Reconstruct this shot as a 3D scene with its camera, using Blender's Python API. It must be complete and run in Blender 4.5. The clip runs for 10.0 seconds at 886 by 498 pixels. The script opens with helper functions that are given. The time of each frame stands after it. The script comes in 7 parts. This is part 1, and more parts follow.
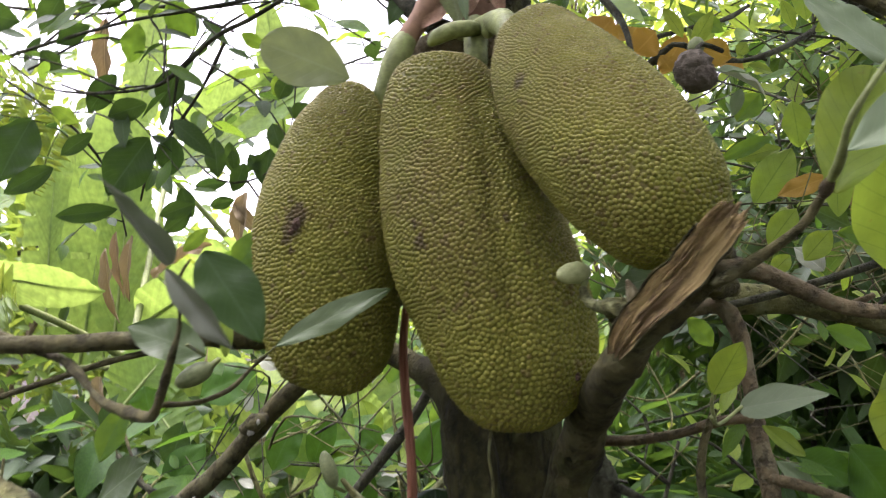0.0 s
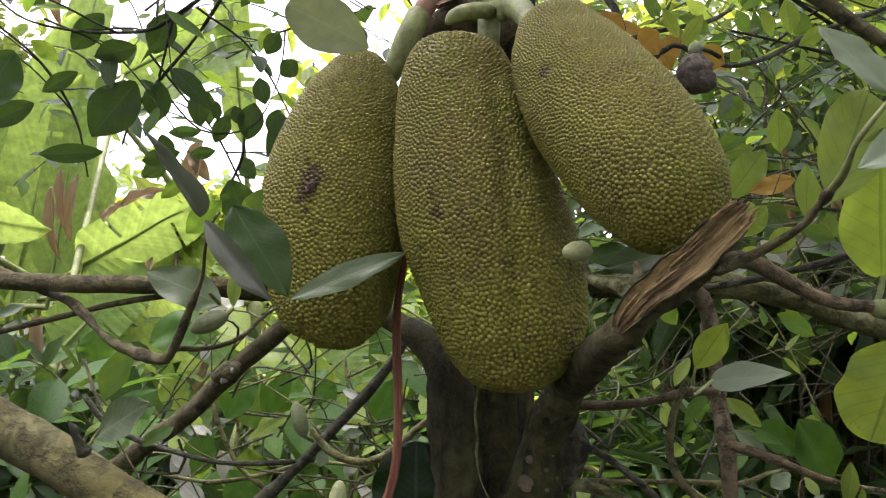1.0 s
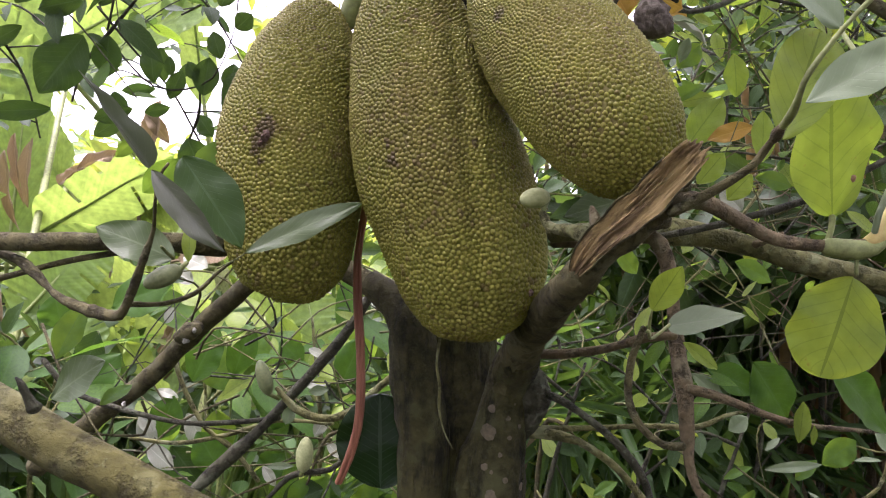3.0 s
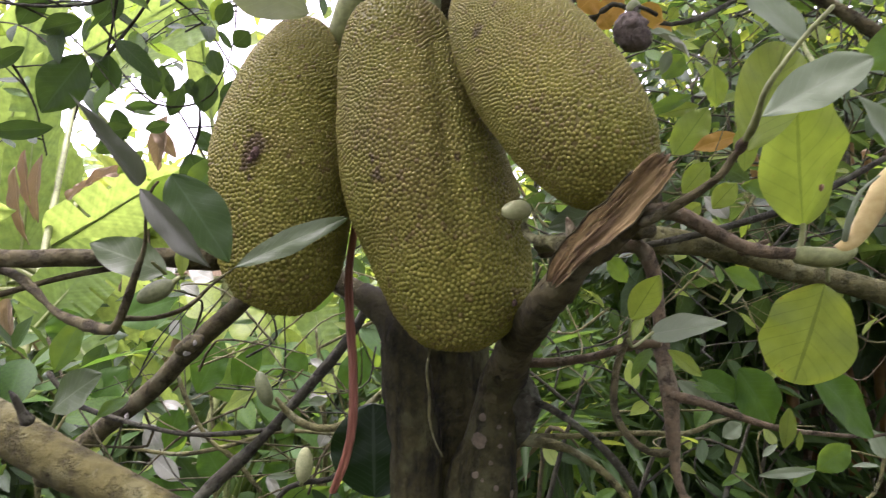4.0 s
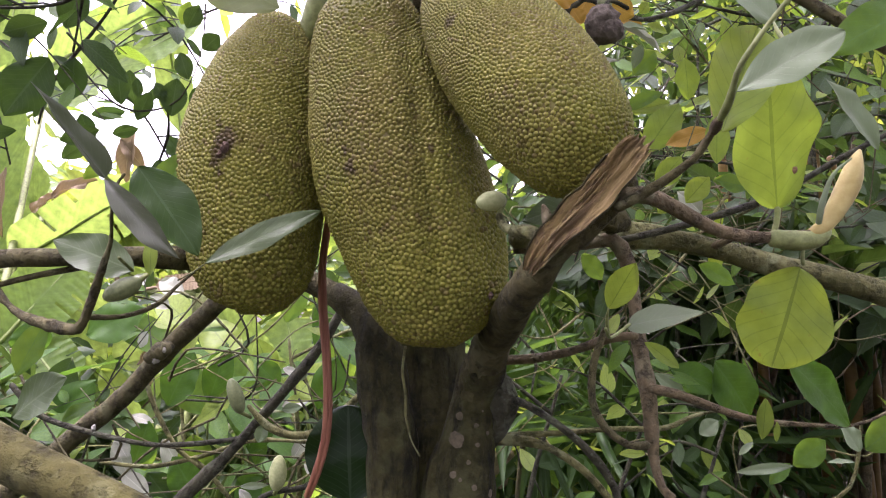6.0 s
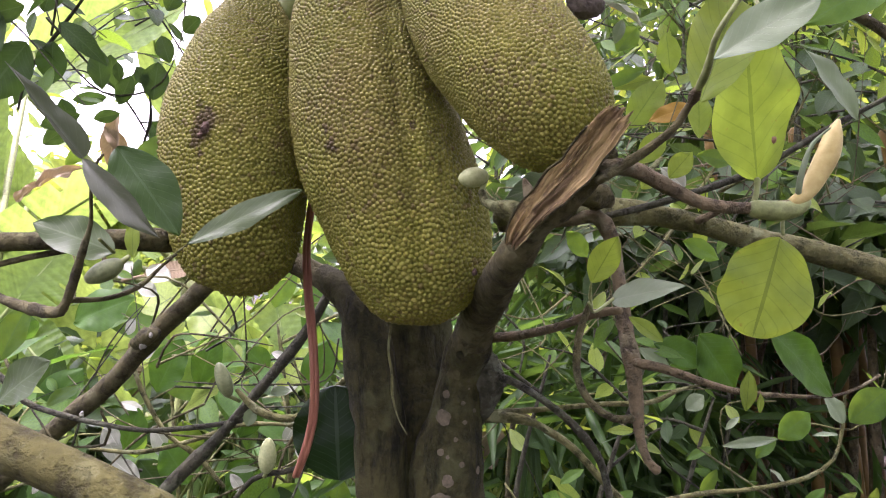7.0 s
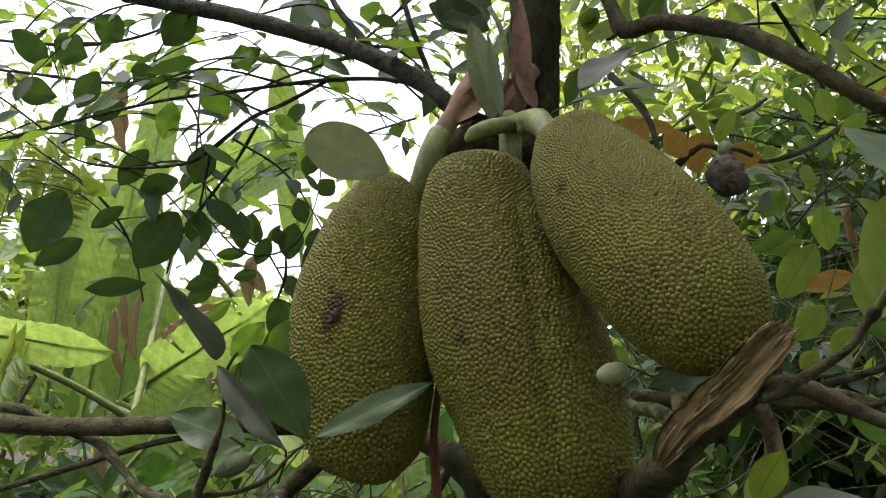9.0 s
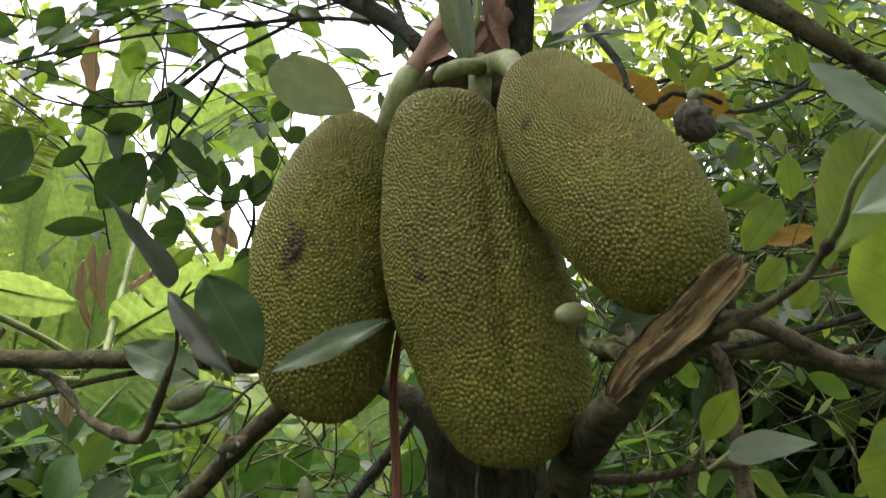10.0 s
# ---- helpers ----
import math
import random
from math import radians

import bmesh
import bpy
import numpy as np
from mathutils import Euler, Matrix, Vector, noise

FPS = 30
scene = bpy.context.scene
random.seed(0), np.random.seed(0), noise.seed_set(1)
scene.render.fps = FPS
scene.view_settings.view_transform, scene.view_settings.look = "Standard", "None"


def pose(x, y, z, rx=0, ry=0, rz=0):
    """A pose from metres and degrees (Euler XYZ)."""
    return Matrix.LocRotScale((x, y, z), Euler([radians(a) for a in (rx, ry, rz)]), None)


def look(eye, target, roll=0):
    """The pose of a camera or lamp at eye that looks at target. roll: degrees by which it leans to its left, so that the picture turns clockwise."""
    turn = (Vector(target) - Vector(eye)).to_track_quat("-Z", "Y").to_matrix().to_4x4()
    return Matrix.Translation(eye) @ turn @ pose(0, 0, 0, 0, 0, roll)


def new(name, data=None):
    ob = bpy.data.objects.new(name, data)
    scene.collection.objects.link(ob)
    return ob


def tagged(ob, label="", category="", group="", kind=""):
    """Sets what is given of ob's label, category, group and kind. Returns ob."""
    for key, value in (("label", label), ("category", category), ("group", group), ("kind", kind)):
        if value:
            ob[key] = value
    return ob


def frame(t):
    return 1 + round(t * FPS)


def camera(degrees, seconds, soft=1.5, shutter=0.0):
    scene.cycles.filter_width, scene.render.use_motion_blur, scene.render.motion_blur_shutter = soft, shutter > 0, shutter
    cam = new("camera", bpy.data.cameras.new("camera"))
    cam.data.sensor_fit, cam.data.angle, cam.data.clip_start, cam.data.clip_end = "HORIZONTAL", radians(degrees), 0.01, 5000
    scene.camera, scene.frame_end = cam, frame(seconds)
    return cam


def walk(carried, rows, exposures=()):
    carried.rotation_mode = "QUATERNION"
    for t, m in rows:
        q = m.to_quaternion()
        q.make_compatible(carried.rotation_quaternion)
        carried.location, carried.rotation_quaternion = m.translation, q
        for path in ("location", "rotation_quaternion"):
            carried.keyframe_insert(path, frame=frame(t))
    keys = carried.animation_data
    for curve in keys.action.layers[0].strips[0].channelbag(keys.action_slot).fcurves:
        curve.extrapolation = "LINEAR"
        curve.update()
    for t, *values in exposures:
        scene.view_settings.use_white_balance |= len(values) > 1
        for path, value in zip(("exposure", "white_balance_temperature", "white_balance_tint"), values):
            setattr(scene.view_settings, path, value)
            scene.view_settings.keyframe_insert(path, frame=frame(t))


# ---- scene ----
from mathutils import kdtree

cam = camera(61.2, 10.0, soft=1.1, shutter=0.4)
PATH = [
    (0, (0.084, 0.077, 1.518), (-0.118, 2.05, 1.783), 0.3),
    (0.5, (-0.008, 0.006, 1.516), (-0.091, 1.997, 1.698), 2.5),
    (1, (-0.005, 0.012, 1.515), (-0.023, 2.004, 1.689), 3.9),
    (1.5, (-0.01, 0.015, 1.547), (0.026, 2.01, 1.693), 6.2),
    (2, (-0.017, 0.018, 1.52), (0.077, 2.008, 1.687), 6.2),
    (2.5, (-0.003, 0.021, 1.497), (0.098, 2.014, 1.617), 4.6),
    (2.7, (0.002, 0.021, 1.498), (0.103, 2.017, 1.584), 3.5),
    (3.8, (0.036, 0.009, 1.503), (0.043, 2.007, 1.581), 2.1),
    (4, (0.042, 0.001, 1.504), (0.077, 1.998, 1.608), 2.1),
    (4.5, (0.06, -0.004, 1.512), (0.163, 1.99, 1.637), 1.8),
    (5, (0.049, 0.002, 1.497), (0.167, 1.993, 1.635), 2.1),
    (5.5, (0.037, 0.011, 1.487), (0.14, 2.002, 1.641), 1.9),
    (6.8, (0.05, 0.015, 1.467), (0.179, 2.008, 1.588), 0.4),
    (7, (0.05, 0.015, 1.467), (0.181, 2.008, 1.579), 0.4),
    (7.5, (0.051, 0.028, 1.454), (0.183, 2.022, 1.544), 0.5),
    (8, (0.057, 0.042, 1.434), (0.191, 2.037, 1.486), -0.1),
    (8.3, (0.056, 0.041, 1.469), (0.168, 2.033, 1.603), -0.2),
    (8.4, (0.048, 0.039, 1.505), (0.111, 2.027, 1.685), -0.3),
    (8.5, (0.043, 0.039, 1.521), (0.041, 2.023, 1.774), 0.1),
    (9, (0.039, 0.043, 1.56), (-0.159, 1.991, 1.968), 1.3),
    (9.5, (0.048, 0.062, 1.559), (-0.115, 2.016, 1.951), 2),
    (10, (0.058, 0.063, 1.527), (-0.082, 2.031, 1.857), 2.7),
]
walk(cam, [(t, look(eye, target, roll)) for t, eye, target, roll in PATH],
     exposures=[(0, 2.88, 6110, 29), (0.5, 2.62, 6110, 30), (1, 2.64, 6110, 33), (1.5, 2.86, 6090, 35), (2, 2.76, 6060, 38), (2.5, 3.08, 6060, 39), (4, 3.06, 6010, 44), (5.5, 3.11, 6010, 45), (7, 3.38, 5960, 46), (8, 3.68, 5960, 46), (8.3, 3.12, 5960, 38), (8.6, 2.18, 6060, 31), (9, 2.0, 6160, 20), (9.6, 2.02, 6160, 20), (10, 2.32, 6160, 21)])

# ---- sky and sun: bright overcast, the light coming over the trees ----
world = bpy.data.worlds.new("overcast_sky")
scene.world = world
world.use_nodes = True
wn = world.node_tree
sky = wn.nodes.new("ShaderNodeTexSky")
sky.sky_type, sky.sun_disc = "NISHITA", False
sky.sun_elevation, sky.sun_rotation = radians(75), radians(-98)
sky.dust_density, sky.air_density = 4.0, 1.0
grey = wn.nodes.new("ShaderNodeHueSaturation")
grey.inputs["Saturation"].default_value = 0.12
wn.links.new(sky.outputs[0], grey.inputs["Color"])
wn.links.new(grey.outputs[0], wn.nodes["Background"].inputs[0])
wn.nodes["Background"].inputs[1].default_value = 0.15
sun = new("sun", bpy.data.lights.new("sun", "SUN"))
sun.data.energy, sun.data.angle, sun.data.color = 1.1, radians(50), (1.0, 0.95, 0.85)
sun.matrix_world = look((-1.5, -0.2, 5.6), (0, 0, 0))

# ---- materials ----


class Nodes:
    """Short hand for a node material."""

    def __init__(self, name):
        self.mat = bpy.data.materials.new(name)
        self.mat.use_nodes = True
        self.tree = self.mat.node_tree
        self.out = self.tree.nodes["Material Output"]
        self.bsdf = self.tree.nodes["Principled BSDF"]

    def add(self, kind, **values):
        node = self.tree.nodes.new("ShaderNode" + kind)
        for key, value in values.items():
            node.inputs[key.replace("_", " ")].default_value = value
        return node

    def link(self, a, b):
        self.tree.links.new(a, b)

    def coords(self):
        return self.add("TexCoord").outputs["Object"]

    def noise(self, scale, detail=4.0, rough=0.55, vector=None):
        node = self.add("TexNoise", Scale=scale, Detail=detail, Roughness=rough)
        self.link(vector or self.coords(), node.inputs["Vector"])
        return node.outputs["Fac"]

    def ramp(self, fac, stops):
        node = self.add("ValToRGB")
        el = node.color_ramp.elements
        while len(el) < len(stops):
            el.new(0.5)
        for e, (p, c) in zip(el, stops):
            e.position, e.color = p, (*c, 1) if len(c) == 3 else c
        self.link(fac, node.inputs[0])
        return node.outputs[0]

    def mix(self, fac, a, b, mode="MIX"):
        node = self.add("Mix")
        node.data_type, node.blend_type = "RGBA", mode
        for value, i in ((fac, 0), (a, 6), (b, 7)):
            if isinstance(value, (int, float)):
                node.inputs[i].default_value = value
            elif isinstance(value, tuple):
                node.inputs[i].default_value = (*value, 1)
            else:
                self.link(value, node.inputs[i])
        return node.outputs[2]

    def calc(self, op, a, b=0.0, c=0.0):
        node = self.add("Math")
        node.operation = op
        for i, value in enumerate((a, b, c)):
            if isinstance(value, (int, float)):
                node.inputs[i].default_value = value
            else:
                self.link(value, node.inputs[i])
        return node.outputs[0]

    def bump(self, height, strength, distance):
        node = self.add("Bump", Strength=strength, Distance=distance)
        self.link(height, node.inputs["Height"])
        self.link(node.outputs[0], self.bsdf.inputs["Normal"])
        return node.outputs[0]


def leaf_material(name, dark, light, through_colour, rough=0.5, glow=0.45, veins=12.0, vein_colour=None, stains=0.0, islands=False, gloss=0.25, strips=0.0):
    """A leaf: darker and lighter blotches, midrib and side veins, light shining through."""
    n = Nodes(name)
    uv = n.add("UVMap")
    split = n.add("SeparateXYZ")
    n.link(uv.outputs[0], split.inputs[0])
    across = n.calc("ABSOLUTE", n.calc("SUBTRACT", split.outputs[0], 0.5))
    wave = n.calc("FRACT", n.calc("MULTIPLY", n.calc("SUBTRACT", split.outputs[1], n.calc("MULTIPLY", across, 0.55)), veins))
    side = n.calc("LESS_THAN", n.calc("ABSOLUTE", n.calc("SUBTRACT", wave, 0.5)), 0.055)
    rib = n.calc("LESS_THAN", across, 0.022)
    vein = n.calc("MAXIMUM", n.calc("MULTIPLY", side, 0.45), rib)
    rand = n.add("NewGeometry").outputs["Random Per Island"] if islands else n.add("ObjectInfo").outputs["Random"]
    blotch = n.noise(22.0, 5.0)
    base = n.mix(n.calc("MULTIPLY_ADD", rand, 0.7, n.calc("MULTIPLY_ADD", blotch, 0.8, -0.25)), dark, light)
    vc = vein_colour or tuple(min(1.0, c * 1.5 + 0.02) for c in light)
    base = n.mix(n.calc("MULTIPLY", vein, 0.6), base, vc)
    lit = n.mix(n.calc("MULTIPLY", vein, 0.7), through_colour, tuple(c * 0.45 for c in through_colour))
    lit = n.mix(n.calc("MULTIPLY", rand, 0.6), lit, tuple(c * f for c, f in zip(through_colour, (0.55, 0.75, 0.6))))
    lit = n.mix(0.8, lit, n.ramp(n.noise(30.0, 4.0), [(0.3, (0.45, 0.45, 0.45)), (0.7, (1, 1, 1))]), "MULTIPLY")
    if stains:
        spot = n.ramp(n.noise(60.0, 3.0), [(0.66, (0, 0, 0)), (0.72, (1, 1, 1))])
        spot = n.calc("MULTIPLY", spot, stains)
        base = n.mix(spot, base, (0.16, 0.10, 0.03))
        lit = n.mix(spot, lit, (0.2, 0.1, 0.02))
    if strips:
        # the pleats between the side veins differ a little
        pick = n.add("TexWhiteNoise")
        pick.noise_dimensions = "1D"
        n.link(n.calc("FLOOR", n.calc("MULTIPLY", n.calc("SUBTRACT", split.outputs[1], n.calc("MULTIPLY", across, 0.55)), veins)), pick.inputs["W"])
        shade = n.ramp(pick.outputs["Value"], [(0.0, (1 - strips,) * 3), (1.0, (1.0, 1.0, 1.0))])
        lit = n.mix(1.0, lit, shade, "MULTIPLY")
        base = n.mix(1.0, base, shade, "MULTIPLY")
    n.link(base, n.bsdf.inputs["Base Color"])
    n.bsdf.inputs["Roughness"].default_value = rough
    n.bsdf.inputs["Specular IOR Level"].default_value = gloss
    n.bump(n.calc("ADD", n.calc("MULTIPLY", vein, -1.0), n.calc("MULTIPLY", n.noise(90.0), 0.5)), 0.6, 0.0014)
    glowing = n.add("BsdfTranslucent")
    n.link(lit, glowing.inputs["Color"])
    both = n.add("MixShader", Fac=glow)
    n.link(n.bsdf.outputs[0], both.inputs[1])
    n.link(glowing.outputs[0], both.inputs[2])
    n.link(both.outputs[0], n.out.inputs[0])
    return n.mat


def bark_material(name, dark, light, patch, amount=0.5, scale=1.0, rough=0.9, grain=1.0, relief=0.9):
    """Bark: fine fissures, blotches, and patches of lichen."""
    n = Nodes(name)
    fine = n.noise(70.0 * scale, 8.0, 0.65)
    broad = n.noise(9.0 * scale, 5.0)
    col = n.mix(n.ramp(n.calc("MULTIPLY_ADD", broad, 0.45, n.calc("MULTIPLY", fine, 0.55)), [(0.38, (0, 0, 0)), (0.60, (1, 1, 1))]), dark, light)
    spots = n.ramp(n.noise(24.0 * scale, 3.0, 0.5), [(0.60 - 0.16 * amount, (0, 0, 0)), (0.66 - 0.12 * amount, (1, 1, 1))])
    col = n.mix(n.calc("MULTIPLY", spots, 0.75 * amount + 0.1), col, patch)
    flecks = n.ramp(n.noise(150.0 * scale, 3.0, 0.6), [(0.60, (0, 0, 0)), (0.68, (1, 1, 1))])
    col = n.mix(n.calc("MULTIPLY", flecks, 0.45), col, tuple(c * 0.8 for c in patch))
    n.link(col, n.bsdf.inputs["Base Color"])
    n.bsdf.inputs["Roughness"].default_value = rough
    n.bsdf.inputs["Specular IOR Level"].default_value = 0.25
    place = n.add("Mapping")
    place.inputs["Scale"].default_value = (1, 1, grain)
    n.link(n.coords(), place.inputs["Vector"])
    crack = n.ramp(n.noise(55.0 * scale, 6.0, 0.7, place.outputs[0]), [(0.34, (0, 0, 0)), (0.5, (1, 1, 1))])
    col = n.mix(crack, tuple(c * 0.6 for c in dark), col)
    n.link(col, n.bsdf.inputs["Base Color"])
    n.bump(n.calc("ADD", n.calc("ADD", fine, broad), n.calc("MULTIPLY", crack, 0.8)), relief, 0.008 / scale)
    return n.mat


def plain_material(name, dark, light, rough=0.6, scale=30.0, stretch=(1, 1, 1), relief=0.3, depth=0.003):
    n = Nodes(name)
    place = n.add("Mapping")
    place.inputs["Scale"].default_value = stretch
    n.link(n.coords(), place.inputs["Vector"])
    a = n.noise(scale, 6.0, 0.6, place.outputs[0])
    b = n.noise(scale * 0.2, 3.0, 0.5, place.outputs[0])
    n.link(n.mix(n.ramp(n.calc("MULTIPLY_ADD", a, 0.6, n.calc("MULTIPLY", b, 0.4)), [(0.35, (0, 0, 0)), (0.65, (1, 1, 1))]), dark, light), n.bsdf.inputs["Base Color"])
    n.bsdf.inputs["Roughness"].default_value = rough
    n.bsdf.inputs["Specular IOR Level"].default_value = 0.3
    n.bump(a, relief, depth)
    return n.mat


# bruises on the rind: place and size
BRUISES = [(-0.187, 0.955, 1.678, 0.013), (-0.194, 0.955, 1.663, 0.012), (-0.200, 0.955, 1.651, 0.008), (-0.185, 0.955, 1.690, 0.007), (-0.196, 0.955, 1.701, 0.007), (-0.195, 0.955, 1.718, 0.006), (-0.165, 0.955, 1.752, 0.004), (-0.191, 0.955, 1.636, 0.005), (-0.124, 0.955, 1.614, 0.005), (-0.054, 0.885, 1.734, 0.005), (-0.050, 0.885, 1.726, 0.004), (-0.025, 0.885, 1.635, 0.008), (-0.033, 0.885, 1.654, 0.006), (-0.047, 0.885, 1.633, 0.005), (0.053, 0.885, 1.553, 0.008), (0.054, 0.885, 1.542, 0.007), (0.070, 0.885, 1.658, 0.006), (0.048, 0.885, 1.643, 0.005), (0.137, 0.885, 1.492, 0.008), (-0.005, 0.885, 1.626, 0.005), (0.090, 0.820, 1.788, 0.009), (0.100, 0.820, 1.779, 0.007), (0.141, 0.820, 1.771, 0.006), (0.237, 0.775, 1.652, 0.007), (0.228, 0.775, 1.673, 0.006), (0.208, 0.775, 1.656, 0.005), (0.174, 0.820, 1.746, 0.004), (0.193, 0.775, 1.655, 0.006)]


def rind_material(name, low, high, stain, tips=False):
    """Jackfruit rind: olive green, each spine a little different, brown rubbed patches, a brown dot on each tip."""
    n = Nodes(name)
    rand = n.add("NewGeometry").outputs["Random Per Island"]
    blotch = n.noise(11.0, 5.0)
    col = n.mix(n.calc("MULTIPLY_ADD", rand, 0.45, n.calc("MULTIPLY_ADD", blotch, 0.9, -0.2)), low, high)
    rub = n.ramp(n.noise(7.5, 7.0, 0.68), [(0.47, (0, 0, 0)), (0.66, (1, 1, 1))])
    if tips:
        # browner and duller towards the stalk
        along = n.add("SeparateXYZ")
        n.link(n.add("UVMap").outputs[0], along.inputs[0])
        end = n.ramp(along.outputs[0], [(0.0, (1, 1, 1)), (0.16, (0.75, 0.75, 0.75)), (0.5, (0.55, 0.55, 0.55)), (0.8, (0.32, 0.32, 0.32))])
        rub = n.calc("MULTIPLY", n.calc("MULTIPLY_ADD", rub, 0.8, 0.22), end)
    col = n.mix(n.calc("MULTIPLY", rub, 0.8), col, stain)
    # bruises and broken spines, dark brown with a ragged edge
    place = n.add("VectorMath")
    n.link(n.coords(), place.inputs[0])
    wobble = n.add("TexNoise", Scale=140.0, Detail=3.0)
    n.link(n.coords(), wobble.inputs["Vector"])
    shift = n.add("VectorMath")
    shift.operation = "MULTIPLY_ADD"
    n.link(wobble.outputs["Color"], shift.inputs[0])
    shift.inputs[1].default_value, shift.inputs[2].default_value = (0.014,) * 3, (-0.007,) * 3
    n.link(shift.outputs[0], place.inputs[1])
    dark = None
    for x, y, z, radius in BRUISES:
        away = n.add("VectorMath")
        away.operation = "DISTANCE"
        n.link(place.outputs[0], away.inputs[0])
        away.inputs[1].default_value = (x, y, z)
        near = n.calc("SUBTRACT", 1.0, n.calc("DIVIDE", away.outputs["Value"], radius * 1.5))
        dark = near if dark is None else n.calc("MAXIMUM", dark, near)
    mark = n.ramp(dark, [(0.05, (0, 0, 0)), (0.45, (1, 1, 1))])
    col = n.mix(n.calc("MULTIPLY", mark, 0.85), col, (0.042, 0.027, 0.012))
    if tips:
        high_up = n.add("SeparateXYZ")
        n.link(n.add("UVMap").outputs[0], high_up.inputs[0])
        dot = n.ramp(high_up.outputs[1], [(0.90, (0, 0, 0)), (0.975, (1, 1, 1))])
        col = n.mix(n.calc("MULTIPLY", dot, n.calc("MULTIPLY_ADD", rand, 0.5, n.calc("MULTIPLY", end, 0.5))), col, tuple(c * 0.6 for c in stain))
        # single spines that went brown
        dead = n.ramp(n.calc("MULTIPLY", rand, n.calc("MULTIPLY_ADD", n.noise(23.0, 3.0), 0.9, 0.55)), [(0.94, (0, 0, 0)), (1.0, (1, 1, 1))])
        col = n.mix(n.calc("MULTIPLY", dead, 0.6), col, tuple(c * 0.6 for c in stain))
    n.link(col, n.bsdf.inputs["Base Color"])
    n.bsdf.inputs["Roughness"].default_value = 0.54
    n.bsdf.inputs["Specular IOR Level"].default_value = 0.2
    n.bump(n.noise(260.0, 3.0), 0.3, 0.0008)
    return n.mat


LEAF = leaf_material("leaf_green", (0.018, 0.058, 0.008), (0.058, 0.126, 0.018), (0.31, 0.47, 0.04), rough=0.52, gloss=0.13)
LEAF_MID = leaf_material("leaf_mid_green", (0.014, 0.046, 0.006), (0.036, 0.086, 0.011), (0.15, 0.30, 0.025), rough=0.5, glow=0.35, gloss=0.12)
# deep green leaves, and others coloured dark for shade and silhouette
LEAF_DARK = leaf_material("leaf_deep_green_and_shaded", (0.011, 0.028, 0.007), (0.030, 0.060, 0.016), (0.10, 0.18, 0.025), glow=0.3, gloss=0.13)
# near-black colour holds the shade on one leaf under the fruits
LEAF_SHADE = leaf_material("leaf_shaded_blackish_green", (0.004, 0.013, 0.003), (0.009, 0.024, 0.005), (0.02, 0.05, 0.008), rough=0.4, glow=0.1, gloss=0.12)
LEAF_WHITE = leaf_material("leaf_bleached", (0.24, 0.26, 0.19), (0.36, 0.38, 0.30), (0.3, 0.32, 0.2), rough=0.6, glow=0.25)
LEAF_YOUNG = leaf_material("leaf_yellow_green", (0.095, 0.150, 0.016), (0.155, 0.225, 0.026), (0.42, 0.54, 0.05), glow=0.48, veins=8.0, vein_colour=(0.07, 0.11, 0.015), stains=0.5)
LEAF_PALE = leaf_material("leaf_pale_underside", (0.105, 0.145, 0.078), (0.165, 0.215, 0.122), (0.22, 0.31, 0.10), rough=0.55, glow=0.22, veins=9.0, vein_colour=(0.18, 0.225, 0.13), gloss=0.22)
# grey of the gloss reflection is mixed into this leaf green
LEAF_DUSK = leaf_material("leaf_grey_green", (0.048, 0.074, 0.030), (0.084, 0.118, 0.052), (0.13, 0.22, 0.05), rough=0.42, glow=0.2, veins=10.0)
LEAF_SILVER = leaf_material("leaf_silvery", (0.058, 0.068, 0.042), (0.105, 0.118, 0.078), (0.10, 0.15, 0.05), rough=0.42, glow=0.12, veins=9.0, vein_colour=(0.10, 0.11, 0.07), gloss=0.35)
LEAF_OLD = leaf_material("leaf_orange_old", (0.24, 0.13, 0.018), (0.36, 0.215, 0.03), (0.52, 0.32, 0.04), glow=0.4, stains=0.7)
LEAF_DRY = leaf_material("leaf_dry_brown", (0.15, 0.115, 0.065), (0.29, 0.23, 0.14), (0.3, 0.2, 0.08), rough=0.8, glow=0.2)
LITTER = leaf_material("fallen_leaf", (0.040, 0.028, 0.015), (0.095, 0.066, 0.036), (0.08, 0.05, 0.02), rough=0.85, glow=0.1, islands=True)
BANANA = leaf_material("banana_leaf", (0.062, 0.125, 0.024), (0.115, 0.19, 0.04), (0.47, 0.63, 0.112), glow=0.55, veins=46.0, rough=0.5, strips=0.16)
BANANA_RIB = leaf_material("banana_midrib", (0.16, 0.21, 0.07), (0.24, 0.30, 0.10), (0.46, 0.56, 0.14), glow=0.5, veins=2.0, rough=0.45)
# one far leaf in three copies: plain, sunlit, shaded; light put into colour
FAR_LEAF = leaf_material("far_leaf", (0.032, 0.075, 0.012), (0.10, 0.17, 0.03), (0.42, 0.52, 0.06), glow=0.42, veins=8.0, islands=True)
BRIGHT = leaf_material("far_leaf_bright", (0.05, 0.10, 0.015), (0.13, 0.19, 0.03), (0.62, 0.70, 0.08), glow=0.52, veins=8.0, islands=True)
FAR_SHADED = leaf_material("far_leaf_shaded", (0.006, 0.018, 0.004), (0.030, 0.066, 0.014), (0.14, 0.23, 0.03), glow=0.28, veins=8.0, islands=True)
BAMBOO_LEAF = leaf_material("bamboo_leaf", (0.010, 0.030, 0.006), (0.042, 0.085, 0.022), (0.15, 0.28, 0.03), rough=0.5, glow=0.35, veins=2.0, islands=True, gloss=0.15)
